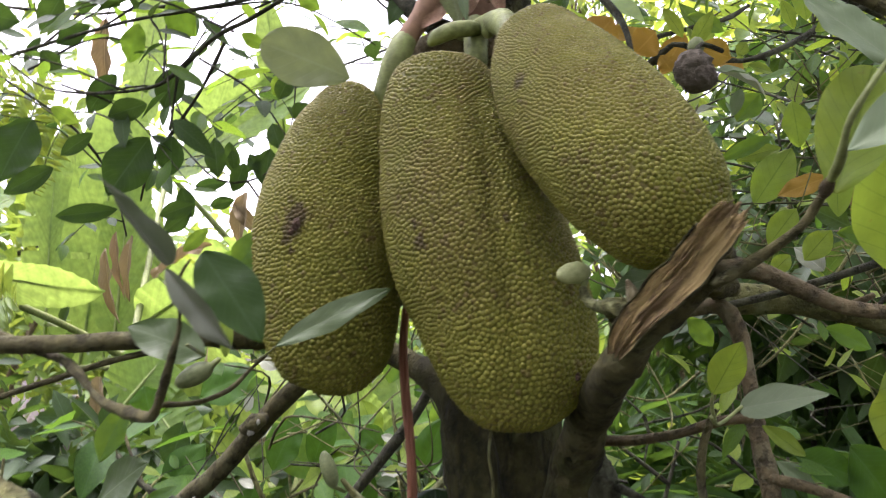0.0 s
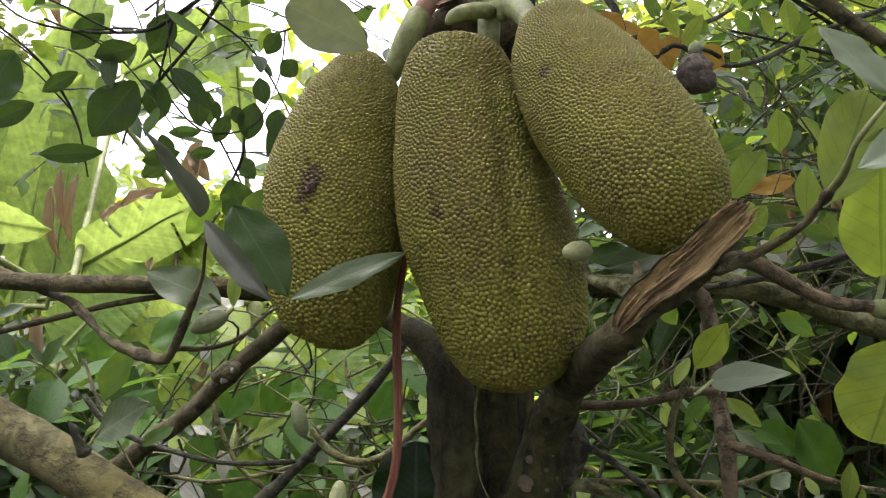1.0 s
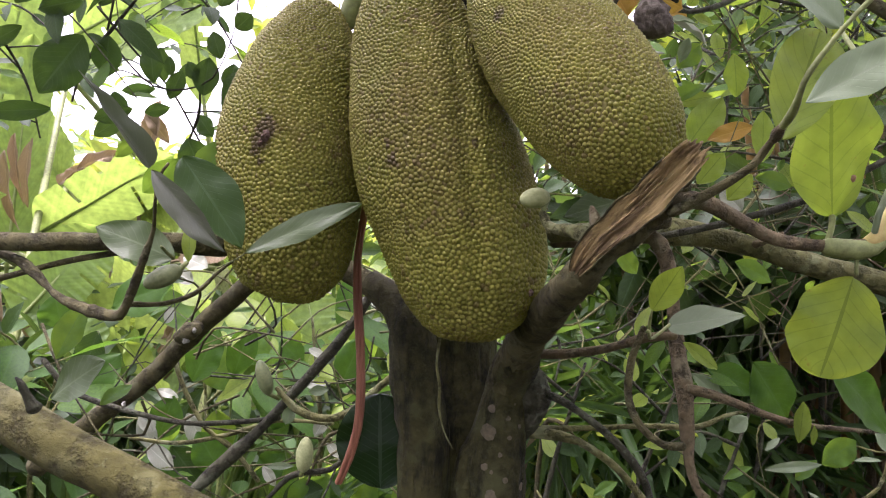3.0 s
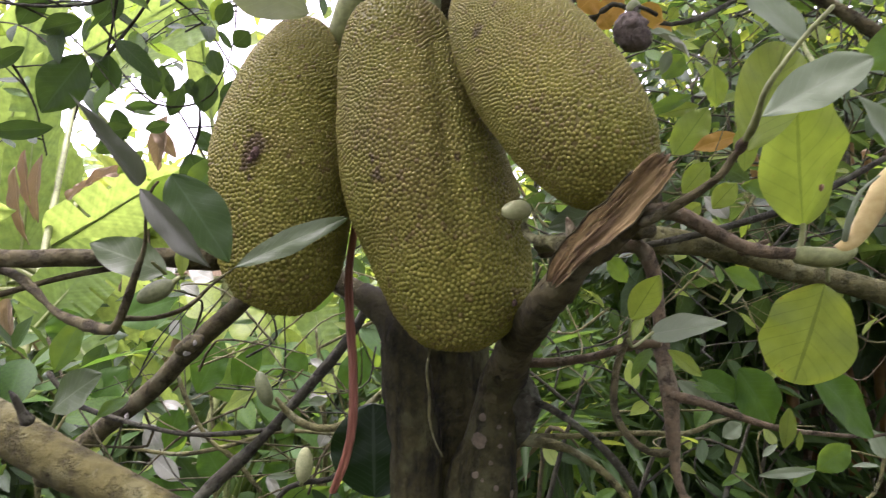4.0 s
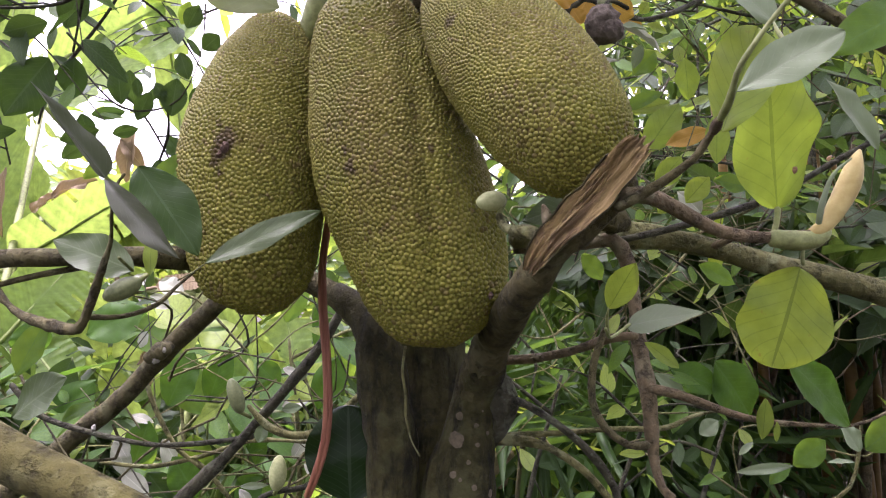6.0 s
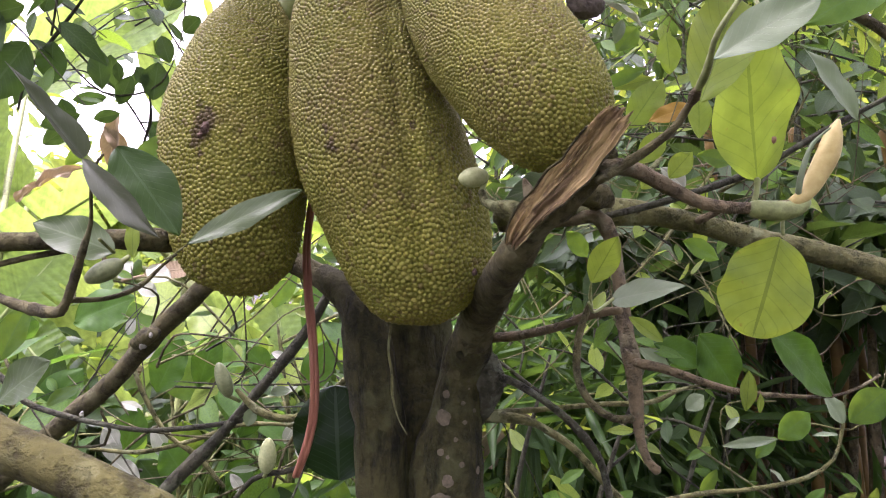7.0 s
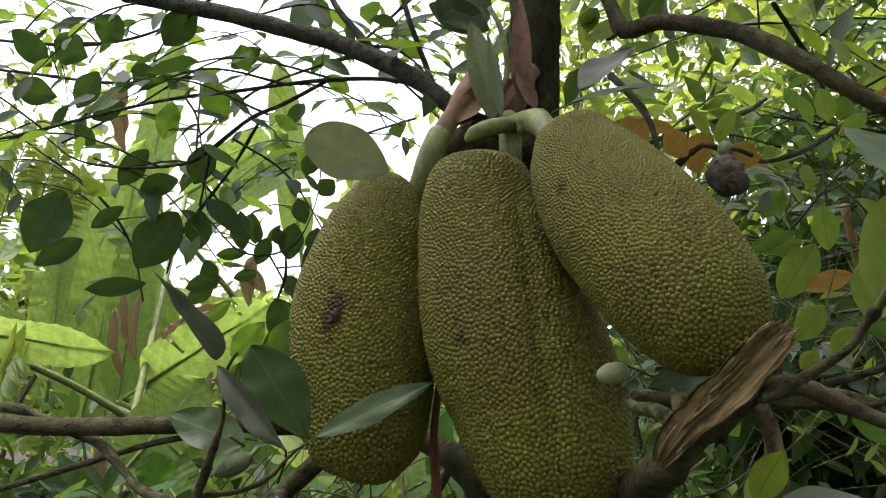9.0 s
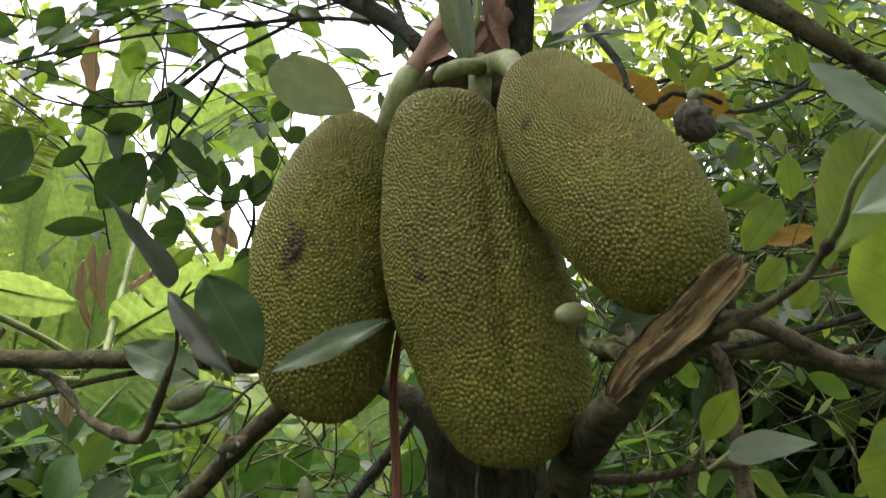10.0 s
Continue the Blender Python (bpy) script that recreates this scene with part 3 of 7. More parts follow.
def broken_stub(points, parent):
    """A torn limb end: a long split face of fibrous wood, closed at the back, with a jagged end and a rim of bark."""
    rows = spline(points, 0.004)
    c, r = rows[:, :3], rows[:, 3]
    t, _, _ = frames_along(c)
    out = np.array((-0.12, -1.0, 0.12)) - t * (t @ np.array((-0.12, -1.0, 0.12)))[:, None]
    out /= np.linalg.norm(out, axis=1)[:, None]
    side = np.cross(t, out)
    across, last = 48, len(c) - 1
    verts, faces = [], []

    def fibre(x, u):
        deep = 0.0042 * noise.noise(Vector((x * 1.8, u * 1.4, 3.0))) + 0.0022 * noise.noise(Vector((x * 4.5 + 1.2 * noise.noise(Vector((x, u * 4, 0))), u * 3.2, 1.0)))
        return deep + 0.0009 * noise.noise(Vector((x * 9.0, u * 14.0, 2.0))) + 0.0005 * noise.noise(Vector((x * 19.0, u * 30.0, 5.0)))

    def jag(x, u):
        torn = 0.008 * noise.noise(Vector((x * 3.1, 0.0, 9.0))) + 0.005 * noise.noise(Vector((x * 9.0, 0.0, 4.0)))
        return torn * (max(0.0, u - 0.75) * 4) ** 2 + 0.7 * torn * (max(0.0, 0.2 - u) * 5) ** 2

    for i in range(last + 1):
        u = i / last
        for k in range(across + 1):
            x = 2 * k / across - 1
            edge = 1 + 0.16 * noise.noise(Vector((np.sign(x) * 3.0, u * 7.0, 6.0)))
            trough = -0.004 * (1 - x * x) + fibre(x, u)
            verts.append(tuple(c[i] + side[i] * x * r[i] * edge + out[i] * trough + t[i] * jag(x, u)))
    n = len(verts)
    for i in range(last + 1):
        u = i / last
        for k in range(across + 1):
            x = 2 * k / across - 1
            edge = 1 + 0.16 * noise.noise(Vector((np.sign(x) * 3.0, u * 7.0, 6.0)))
            back = -0.75 * r[i] * math.sqrt(max(0.0, 1 - x * x)) - 0.0015 + min(0.0, fibre(x, u) - 0.003)
            verts.append(tuple(c[i] + side[i] * x * r[i] * edge + out[i] * back + t[i] * jag(x, u)))
    m = across + 1
    for i in range(last):
        for k in range(across):
            faces.append((i * m + k, i * m + k + 1, (i + 1) * m + k + 1, (i + 1) * m + k))
            faces.append((n + i * m + k + 1, n + i * m + k, n + (i + 1) * m + k, n + (i + 1) * m + k + 1))
        for k in (0, across):
            faces.append((i * m + k, (i + 1) * m + k, n + (i + 1) * m + k, n + i * m + k))
    for i in (0, last):
        for k in range(across):
            faces.append((i * m + k, i * m + k + 1, n + i * m + k + 1, n + i * m + k))
    stub = part("broken_stub", (verts, faces, None), WOOD, parent, "pale torn wood of a broken limb")
    # the bark that still wraps the back, its rims ragged
    for sign, lo, hi in ((1, 0.0, 0.97), (-1, 0.0, 0.86)):
        verts, faces = [], []
        i0, i1 = int(lo * last), int(hi * last)
        steps = 9
        for i in range(i0, i1 + 1):
            u = i / last
            rim = 0.10 + 0.34 * noise.noise(Vector((sign * 5.0, u * 9.0, 1.0))) + 0.22 * noise.noise(Vector((sign * 5.0, u * 26.0, 2.0)))
            edge = 1 + 0.16 * noise.noise(Vector((sign * 3.0, u * 7.0, 6.0)))
            for thick in (1.04, 1.15):
                for k in range(steps):
                    a = rim + (-1.75 - rim) * k / (steps - 1)
                    rough = 1 + 0.06 * noise.noise(Vector((a * 3, u * 22.0, sign)))
                    verts.append(tuple(c[i] + side[i] * sign * math.cos(a) * r[i] * edge * thick * rough + out[i] * math.sin(a) * 0.80 * r[i] * thick * rough))
        w = 2 * steps
        for i in range(i1 - i0):
            for k in range(steps - 1):
                faces.append((i * w + k, i * w + k + 1, (i + 1) * w + k + 1, (i + 1) * w + k))
                faces.append((i * w + steps + k + 1, i * w + steps + k, (i + 1) * w + steps + k, (i + 1) * w + steps + k + 1))
            faces.append((i * w, (i + 1) * w, (i + 1) * w + steps, i * w + steps))
            faces.append((i * w + steps - 1, i * w + 2 * steps - 1, (i + 1) * w + 2 * steps - 1, (i + 1) * w + steps - 1))
        for i in (0, i1 - i0):
            for k in range(steps - 1):
                faces.append((i * w + k, i * w + k + 1, i * w + steps + k + 1, i * w + steps + k))
        part("bark_strip", (verts, faces, None), BARK_OLIVE, stub, "dark ragged bark along the torn wood")
    rr = random.Random(8)
    for s in range(7):
        # splinters that stand off the torn face
        x = rr.uniform(-0.8, 0.8)
        i0 = int(rr.uniform(0.02, 0.6) * last)
        i1 = min(last, i0 + int(rr.uniform(0.18, 0.4) * last))
        rows = []
        for f, w in ((0, 0.0012), (0.35, 0.0017), (0.7, 0.0012), (1.0, 0.0004)):
            i = int(i0 + (i1 - i0) * f)
            q = c[i] + side[i] * x * r[i] + out[i] * (-0.004 * (1 - x * x) + fibre(x, i / last) + 0.001 + 0.004 * f * f)
            rows.append((*q, w))
        part("splinter", tube(rows, 6, 0.005, 0.35, s), WOOD, stub)
    for ob in (stub, *stub.children):
        along_z(ob, Vector(c[-1] - c[0]))
    return stub


stub = broken_stub([(0.167, 0.760, 1.512, 0.0060), (0.172, 0.752, 1.525, 0.0105), (0.183, 0.738, 1.543, 0.0132), (0.199, 0.718, 1.561, 0.0150), (0.216, 0.697, 1.580, 0.0152), (0.229, 0.675, 1.599, 0.0150), (0.239, 0.656, 1.614, 0.0140), (0.244, 0.648, 1.621, 0.0120)], tree)
part("splinter", tube([(0.190, 0.752, 1.547, 0.0060), (0.185, 0.752, 1.560, 0.0062), (0.182, 0.752, 1.571, 0.0050), (0.179, 0.750, 1.579, 0.0018)], 9, 0.003, 0.4, 5), BARK_BROWN, tree, "short knobby spur of brown bark")
limb([(0.18, 0.8, 1.505, 0.020), (0.191, 0.765, 1.532, 0.016), (0.212, 0.745, 1.55, 0.0145), (0.231, 0.73, 1.571, 0.0135), (0.246, 0.705, 1.589, 0.011), (0.252, 0.695, 1.598, 0.007)], BARK_OLIVE, seed=6, rough=0.2)

# limbs to the side with the broken stub
limb([(0.240, 0.697, 1.572, 0.0045), (0.242, 0.685, 1.573, 0.0047), (0.272, 0.670, 1.592, 0.0040), (0.292, 0.650, 1.609, 0.0033), (0.300, 0.645, 1.621, 0.0039), (0.304, 0.630, 1.634, 0.0029)], BARK_OLIVE, seed=7, step=0.01, knots=0.1)
limb([(0.304, 0.630, 1.634, 0.0029), (0.302, 0.600, 1.646, 0.0033), (0.300, 0.585, 1.658, 0.0022), (0.302, 0.575, 1.672, 0.0022), (0.320, 0.560, 1.703, 0.0021), (0.339, 0.550, 1.727, 0.0018)], GREEN_STEM, name="twig", seed=7, step=0.01, knots=0.1, label="smooth green shoot above the joint")
limb([(0.303, 0.635, 1.629, 0.0036), (0.304, 0.630, 1.634, 0.0050), (0.303, 0.619, 1.638, 0.0036)], BARK_BROWN, name="knot", seed=62, step=0.003, rough=0.3)
limb([(0.241, 0.698, 1.584, 0.009), (0.271, 0.696, 1.582, 0.0082), (0.314, 0.713, 1.567, 0.0072), (0.349, 0.721, 1.554, 0.0066), (0.376, 0.72, 1.55, 0.006), (0.407, 0.717, 1.55, 0.006), (0.439, 0.715, 1.553, 0.006)], BARK_BROWN, seed=8, step=0.01)
limb([(0.196, 1.06, 1.572, 0.013), (0.304, 1.064, 1.581, 0.012), (0.351, 1.091, 1.586, 0.015), (0.419, 1.097, 1.583, 0.015), (0.492, 1.092, 1.570, 0.016), (0.557, 1.088, 1.553, 0.017), (0.630, 1.084, 1.537, 0.017), (0.695, 1.080, 1.522, 0.018), (0.793, 1.074, 1.498, 0.020), (0.955, 1.063, 1.474, 0.020)], BARK_GREY, seed=9, knots=0.2)
limb([(0.285, 1.025, 1.592, 0.011), (0.312, 1.028, 1.598, 0.0145), (0.336, 1.034, 1.597, 0.0145), (0.350, 1.036, 1.592, 0.010)], BARK_OLIVE, name="knot", seed=10, rough=0.6, step=0.005, sides=18, knots=0.2)
limb([(0.489, 1.070, 1.571, 0.006), (0.503, 1.055, 1.579, 0.0055), (0.517, 1.045, 1.587, 0.003)], BARK_BROWN, name="knot", seed=61, step=0.006, rough=0.4)
limb([(0.206, 1.100, 1.561, 0.008), (0.261, 1.070, 1.565, 0.0085), (0.302, 1.060, 1.569, 0.009), (0.334, 1.050, 1.574, 0.011), (0.353, 1.042, 1.545, 0.011), (0.357, 1.023, 1.491, 0.009), (0.358, 1.004, 1.430, 0.009), (0.361, 0.976, 1.369, 0.010), (0.363, 0.967, 1.317, 0.009), (0.364, 0.958, 1.283, 0.006), (0.370, 0.948, 1.257, 0.005), (0.382, 0.947, 1.244, 0.006)], BARK_BROWN, seed=11, step=0.012, knots=0.12)
limb([(0.344, 0.928, 1.312, 0.006), (0.321, 0.930, 1.312, 0.005), (0.297, 0.941, 1.329, 0.005), (0.282, 0.951, 1.361, 0.005), (0.286, 0.960, 1.409, 0.005), (0.300, 0.958, 1.452, 0.004)], BARK_OLIVE, name="twig", seed=12, step=0.012)
limb([(0.361, 0.971, 1.376, 0.007), (0.395, 0.968, 1.370, 0.005), (0.447, 0.970, 1.353, 0.005), (0.499, 0.972, 1.339, 0.004), (0.566, 0.973, 1.333, 0.003), (0.624, 0.969, 1.333, 0.002), (0.663, 0.971, 1.344, 0.002), (0.694, 0.974, 1.360, 0.002)], BARK_BROWN, name="twig", seed=13, step=0.015, knots=0.2)
limb([(0.146, 1.170, 1.383, 0.009), (0.186, 1.107, 1.398, 0.008), (0.224, 1.064, 1.405, 0.007), (0.267, 1.011, 1.419, 0.006), (0.308, 0.967, 1.439, 0.006), (0.336, 0.945, 1.444, 0.005)], BARK_BROWN, name="twig", seed=14, step=0.015)
limb([(0.138, 1.173, 1.281, 0.013), (0.184, 1.130, 1.282, 0.010), (0.209, 1.098, 1.286, 0.008), (0.251, 1.086, 1.280, 0.006), (0.306, 1.083, 1.246, 0.005), (0.353, 1.081, 1.196, 0.005), (0.401, 1.079, 1.153, 0.004), (0.460, 1.086, 1.118, 0.003), (0.573, 1.099, 1.096, 0.002)], BARK_GREY, seed=15, step=0.015, knots=0.3)
limb([(0.138, 1.172, 1.324, 0.009), (0.183, 1.119, 1.339, 0.007), (0.211, 1.087, 1.342, 0.006), (0.245, 1.055, 1.326, 0.005), (0.287, 1.033, 1.295, 0.005), (0.324, 1.031, 1.253, 0.005), (0.343, 1.031, 1.204, 0.005), (0.351, 1.033, 1.113, 0.004), (0.360, 1.057, 0.953, 0.004)], BARK, seed=16, knots=0.5, step=0.015)
limb([(0.199, 1.119, 1.288, 0.006), (0.268, 1.094, 1.298, 0.004), (0.345, 1.079, 1.307, 0.004), (0.417, 1.074, 1.310, 0.004), (0.460, 1.081, 1.326, 0.003), (0.496, 1.088, 1.333, 0.002)], BARK_GREY, name="twig", seed=17, step=0.015, knots=0.3)
limb([(0.492, 1.325, 1.096, 0.004), (0.590, 1.318, 1.115, 0.004), (0.688, 1.311, 1.125, 0.004), (0.776, 1.305, 1.144, 0.004), (0.825, 1.300, 1.178, 0.003), (0.840, 1.298, 1.232, 0.003), (0.845, 1.296, 1.291, 0.002)], BARK_GREY, name="twig", seed=18, step=0.02, knots=0.3)
limb([(0.345, 1.072, 1.574, 0.005), (0.417, 1.066, 1.592, 0.005), (0.496, 1.061, 1.616, 0.005), (0.567, 1.055, 1.642, 0.005), (0.614, 1.051, 1.669, 0.004), (0.693, 1.045, 1.716, 0.004), (0.812, 1.035, 1.778, 0.003)], BARK, name="twig", seed=19, step=0.02, knots=0.3)

limb([(0.167, 1.14, 1.397, 0.016), (0.186, 1.11, 1.371, 0.019), (0.191, 1.1, 1.34, 0.021), (0.188, 1.11, 1.301, 0.017), (0.171, 1.14, 1.27, 0.012)], BARK, name="knot", seed=57, rough=0.5, step=0.006, sides=18, knots=0.4, label="rough dark knot of dead bark")

limb([(0.19, 0.8, 1.547, 0.008), (0.176, 0.82, 1.559, 0.0075), (0.161, 0.84, 1.562, 0.0055), (0.153, 0.855, 1.569, 0.005), (0.149, 0.86, 1.581, 0.0045)], BARK_GREY, name="twig", seed=58, step=0.008, rough=0.25, sides=12)

# lichen-covered limb of the same tree, low beside the trunk
limb([(-0.86, 0.96, 1.452, 0.030), (-0.64, 0.880, 1.408, 0.028), (-0.475, 0.821, 1.367, 0.026), (-0.379, 0.786, 1.339, 0.024), (-0.304, 0.761, 1.312, 0.023), (-0.248, 0.748, 1.293, 0.022), (-0.193, 0.735, 1.271, 0.022), (-0.142, 0.732, 1.244, 0.023), (-0.084, 0.739, 1.196, 0.024), (-0.036, 0.860, 1.082, 0.029), (0.003, 1.011, 0.930, 0.037), (0.053, 1.143, 0.763, 0.046)], BARK_MOSS, seed=20, sides=24, rough=0.08, knots=0.05, label="limb with pale grey-green lichen")
limb([(-0.339, 0.739, 1.361, 0.007), (-0.346, 0.734, 1.375, 0.004), (-0.348, 0.729, 1.385, 0.003), (-0.353, 0.728, 1.391, 0.001)], BARK, name="knot", seed=21, step=0.004, rough=0.4, sides=10)

# limbs on the other side
limb([(-0.682, 1.06, 1.545, 0.0070), (-0.627, 1.05, 1.534, 0.0066), (-0.539, 1.03, 1.508, 0.0066), (-0.504, 1.01, 1.498, 0.0059), (-0.476, 0.99, 1.486, 0.0059), (-0.444, 0.97, 1.465, 0.0043), (-0.415, 0.95, 1.452, 0.0046), (-0.374, 0.93, 1.442, 0.0041), (-0.339, 0.91, 1.439, 0.0049), (-0.326, 0.9, 1.446, 0.0051), (-0.315, 0.89, 1.463, 0.0038), (-0.295, 0.87, 1.507, 0.0026), (-0.283, 0.86, 1.539, 0.0022), (-0.276, 0.84, 1.57, 0.0019), (-0.27, 0.83, 1.595, 0.0019), (-0.261, 0.83, 1.61, 0.0017)], BARK_OLIVE, seed=22, step=0.007, rough=0.45, knots=0.8)
limb([(-0.325, 0.904, 1.454, 0.004), (-0.289, 0.922, 1.455, 0.003), (-0.256, 0.939, 1.469, 0.003), (-0.236, 0.957, 1.494, 0.002), (-0.217, 0.955, 1.510, 0.002)], BARK_OLIVE, name="twig", seed=23, step=0.012, knots=0.3)
limb([(-0.753, 1.020, 1.403, 0.004), (-0.508, 1.003, 1.479, 0.004), (-0.443, 1.008, 1.500, 0.004), (-0.375, 1.013, 1.516, 0.004), (-0.342, 1.041, 1.524, 0.005)], BARK_OLIVE, name="twig", seed=24, step=0.02, knots=0.3)
limb([(-0.062, 1.552, 1.497, 0.009), (-0.118, 1.559, 1.395, 0.010), (-0.186, 1.566, 1.305, 0.011), (-0.242, 1.571, 1.237, 0.010), (-0.310, 1.578, 1.158, 0.010), (-0.400, 1.586, 1.068, 0.010), (-0.502, 1.596, 0.955, 0.010)], BARK, seed=25, knots=0.5, step=0.02)
limb([(-0.254, 1.521, 1.271, 0.005), (-0.216, 1.519, 1.233, 0.008), (-0.167, 1.516, 1.216, 0.007), (-0.112, 1.513, 1.227, 0.007), (-0.047, 1.507, 1.287, 0.007), (0.010, 1.451, 1.345, 0.006)], BARK_GREY, name="twig", seed=26, step=0.02, knots=0.3)
limb([(-0.265, 1.527, 1.047, 0.004), (-0.219, 1.513, 1.099, 0.005), (-0.174, 1.500, 1.115, 0.005), (-0.137, 1.497, 1.122, 0.005), (-0.088, 1.493, 1.160, 0.005), (0.003, 1.354, 1.224, 0.006)], BARK, name="twig", seed=27, step=0.02, knots=0.4)
limb([(-0.750, 1.604, 1.295, 0.006), (-0.694, 1.601, 1.238, 0.006), (-0.626, 1.598, 1.213, 0.006), (-0.536, 1.592, 1.193, 0.005), (-0.445, 1.586, 1.181, 0.005), (-0.332, 1.578, 1.190, 0.005), (-0.253, 1.573, 1.203, 0.004)], BARK, name="twig", seed=28, step=0.02, knots=0.5)
limb([(-0.599, 1.698, 1.122, 0.004), (-0.491, 1.691, 1.116, 0.005), (-0.383, 1.683, 1.140, 0.005), (-0.274, 1.675, 1.176, 0.004), (-0.154, 1.667, 1.176, 0.004)], BARK_GREY, name="twig", seed=29, step=0.02, knots=0.5)
limb([(-0.515, 1.688, 1.309, 0.004), (-0.479, 1.688, 1.225, 0.005), (-0.431, 1.686, 1.152, 0.005), (-0.370, 1.683, 1.110, 0.006), (-0.310, 1.681, 1.043, 0.005)], BARK_GREY, name="twig", seed=30, step=0.02, knots=0.5)

limb([(-0.458, 1.549, 1.358, 0.013), (-0.430, 1.516, 1.374, 0.017), (-0.419, 1.545, 1.382, 0.012)], BARK_OLIVE, name="knot", seed=44, step=0.008, rough=0.3)
# upper limbs
limb([(-0.001, 1.115, 1.967, 0.017), (-0.054, 1.123, 2.002, 0.015), (-0.111, 1.147, 2.060, 0.015), (-0.194, 1.188, 2.124, 0.015), (-0.294, 1.229, 2.183, 0.016), (-0.402, 1.270, 2.234, 0.016), (-0.547, 1.325, 2.300, 0.016), (-0.779, 1.399, 2.388, 0.017)], BARK, seed=31)
limb([(-0.102, 1.149, 2.056, 0.0034), (-0.203, 1.194, 2.092, 0.0034), (-0.338, 1.258, 2.118, 0.0034), (-0.487, 1.324, 2.133, 0.0034), (-0.651, 1.388, 2.147, 0.0034), (-0.840, 1.453, 2.143, 0.0034), (-1.084, 1.537, 2.130, 0.0039), (-1.342, 1.608, 2.119, 0.0034)], BARK, seed=32, knots=0.2)
limb([(-0.293, 1.243, 2.113, 0.0033), (-0.384, 1.281, 2.086, 0.0038), (-0.458, 1.318, 2.074, 0.0038), (-0.555, 1.378, 2.036, 0.0043), (-0.627, 1.416, 2.020, 0.0033), (-0.770, 1.463, 2.029, 0.0029), (-0.910, 1.505, 2.062, 0.0024), (-1.008, 1.523, 2.127, 0.0019)], BARK, seed=33, knots=0.2)
limb([(-0.450, 1.340, 2.072, 0.0028), (-0.519, 1.407, 2.011, 0.0028), (-0.590, 1.454, 1.950, 0.0035), (-0.655, 1.483, 1.880, 0.0035), (-0.686, 1.514, 1.816, 0.0021)], BARK, name="twig", seed=34, knots=0.3)
limb([(-0.555, 1.379, 2.034, 0.0028), (-0.574, 1.408, 1.983, 0.0021), (-0.593, 1.436, 1.939, 0.0021)], BARK, name="twig", seed=35, knots=0.3)
limb([(-0.086, 1.174, 2.038, 0.0056), (-0.115, 1.197, 2.118, 0.0049), (-0.145, 1.218, 2.201, 0.0049), (-0.171, 1.238, 2.289, 0.0042)], BARK, seed=36)
limb([(-0.198, 1.206, 2.133, 0.0098), (-0.240, 1.231, 2.194, 0.0070), (-0.285, 1.255, 2.257, 0.0056), (-0.332, 1.294, 2.349, 0.0049)], BARK, seed=37, knots=0.2)
limb([(0.134, 1.228, 2.373, 0.010), (0.186, 1.183, 2.217, 0.011), (0.204, 1.139, 2.140, 0.014), (0.245, 1.085, 2.122, 0.012), (0.295, 1.026, 2.083, 0.012), (0.339, 0.977, 2.041, 0.011), (0.378, 0.921, 1.979, 0.0105), (0.416, 0.893, 1.932, 0.0090), (0.463, 0.885, 1.894, 0.0085), (0.553, 0.865, 1.831, 0.0078), (0.640, 0.862, 1.778, 0.0065), (0.715, 0.870, 1.720, 0.0050), (0.790, 0.890, 1.690, 0.0040), (0.920, 0.940, 1.680, 0.0025)], BARK_OLIVE, seed=38, knots=0.15)
limb([(0.566, 1.520, 2.393, 0.005), (0.615, 1.555, 2.341, 0.005), (0.675, 1.604, 2.281, 0.005), (0.702, 1.637, 2.230, 0.005)], BARK, name="twig", seed=40)
limb([(0.200, 1.284, 2.130, 0.006), (0.227, 1.246, 2.077, 0.006), (0.248, 1.208, 2.021, 0.005), (0.253, 1.170, 1.960, 0.004), (0.252, 1.148, 1.917, 0.003)], BARK, name="twig", seed=41, knots=0.3)
limb([(0.252, 1.032, 1.883, 0.005), (0.281, 1.010, 1.903, 0.003), (0.304, 1.004, 1.893, 0.003), (0.329, 1.017, 1.888, 0.004), (0.372, 1.041, 1.890, 0.003), (0.425, 1.062, 1.911, 0.004), (0.475, 1.091, 1.944, 0.004), (0.527, 1.119, 1.980, 0.004), (0.592, 1.139, 2.010, 0.004), (0.731, 1.188, 2.085, 0.004)], BARK, seed=42, knots=0.3)
limb([(0.231, 1.168, 1.959, 0.004), (0.311, 1.217, 2.004, 0.004), (0.430, 1.317, 2.070, 0.004), (0.486, 1.364, 2.115, 0.003)], BARK, name="twig", seed=43, knots=0.3)


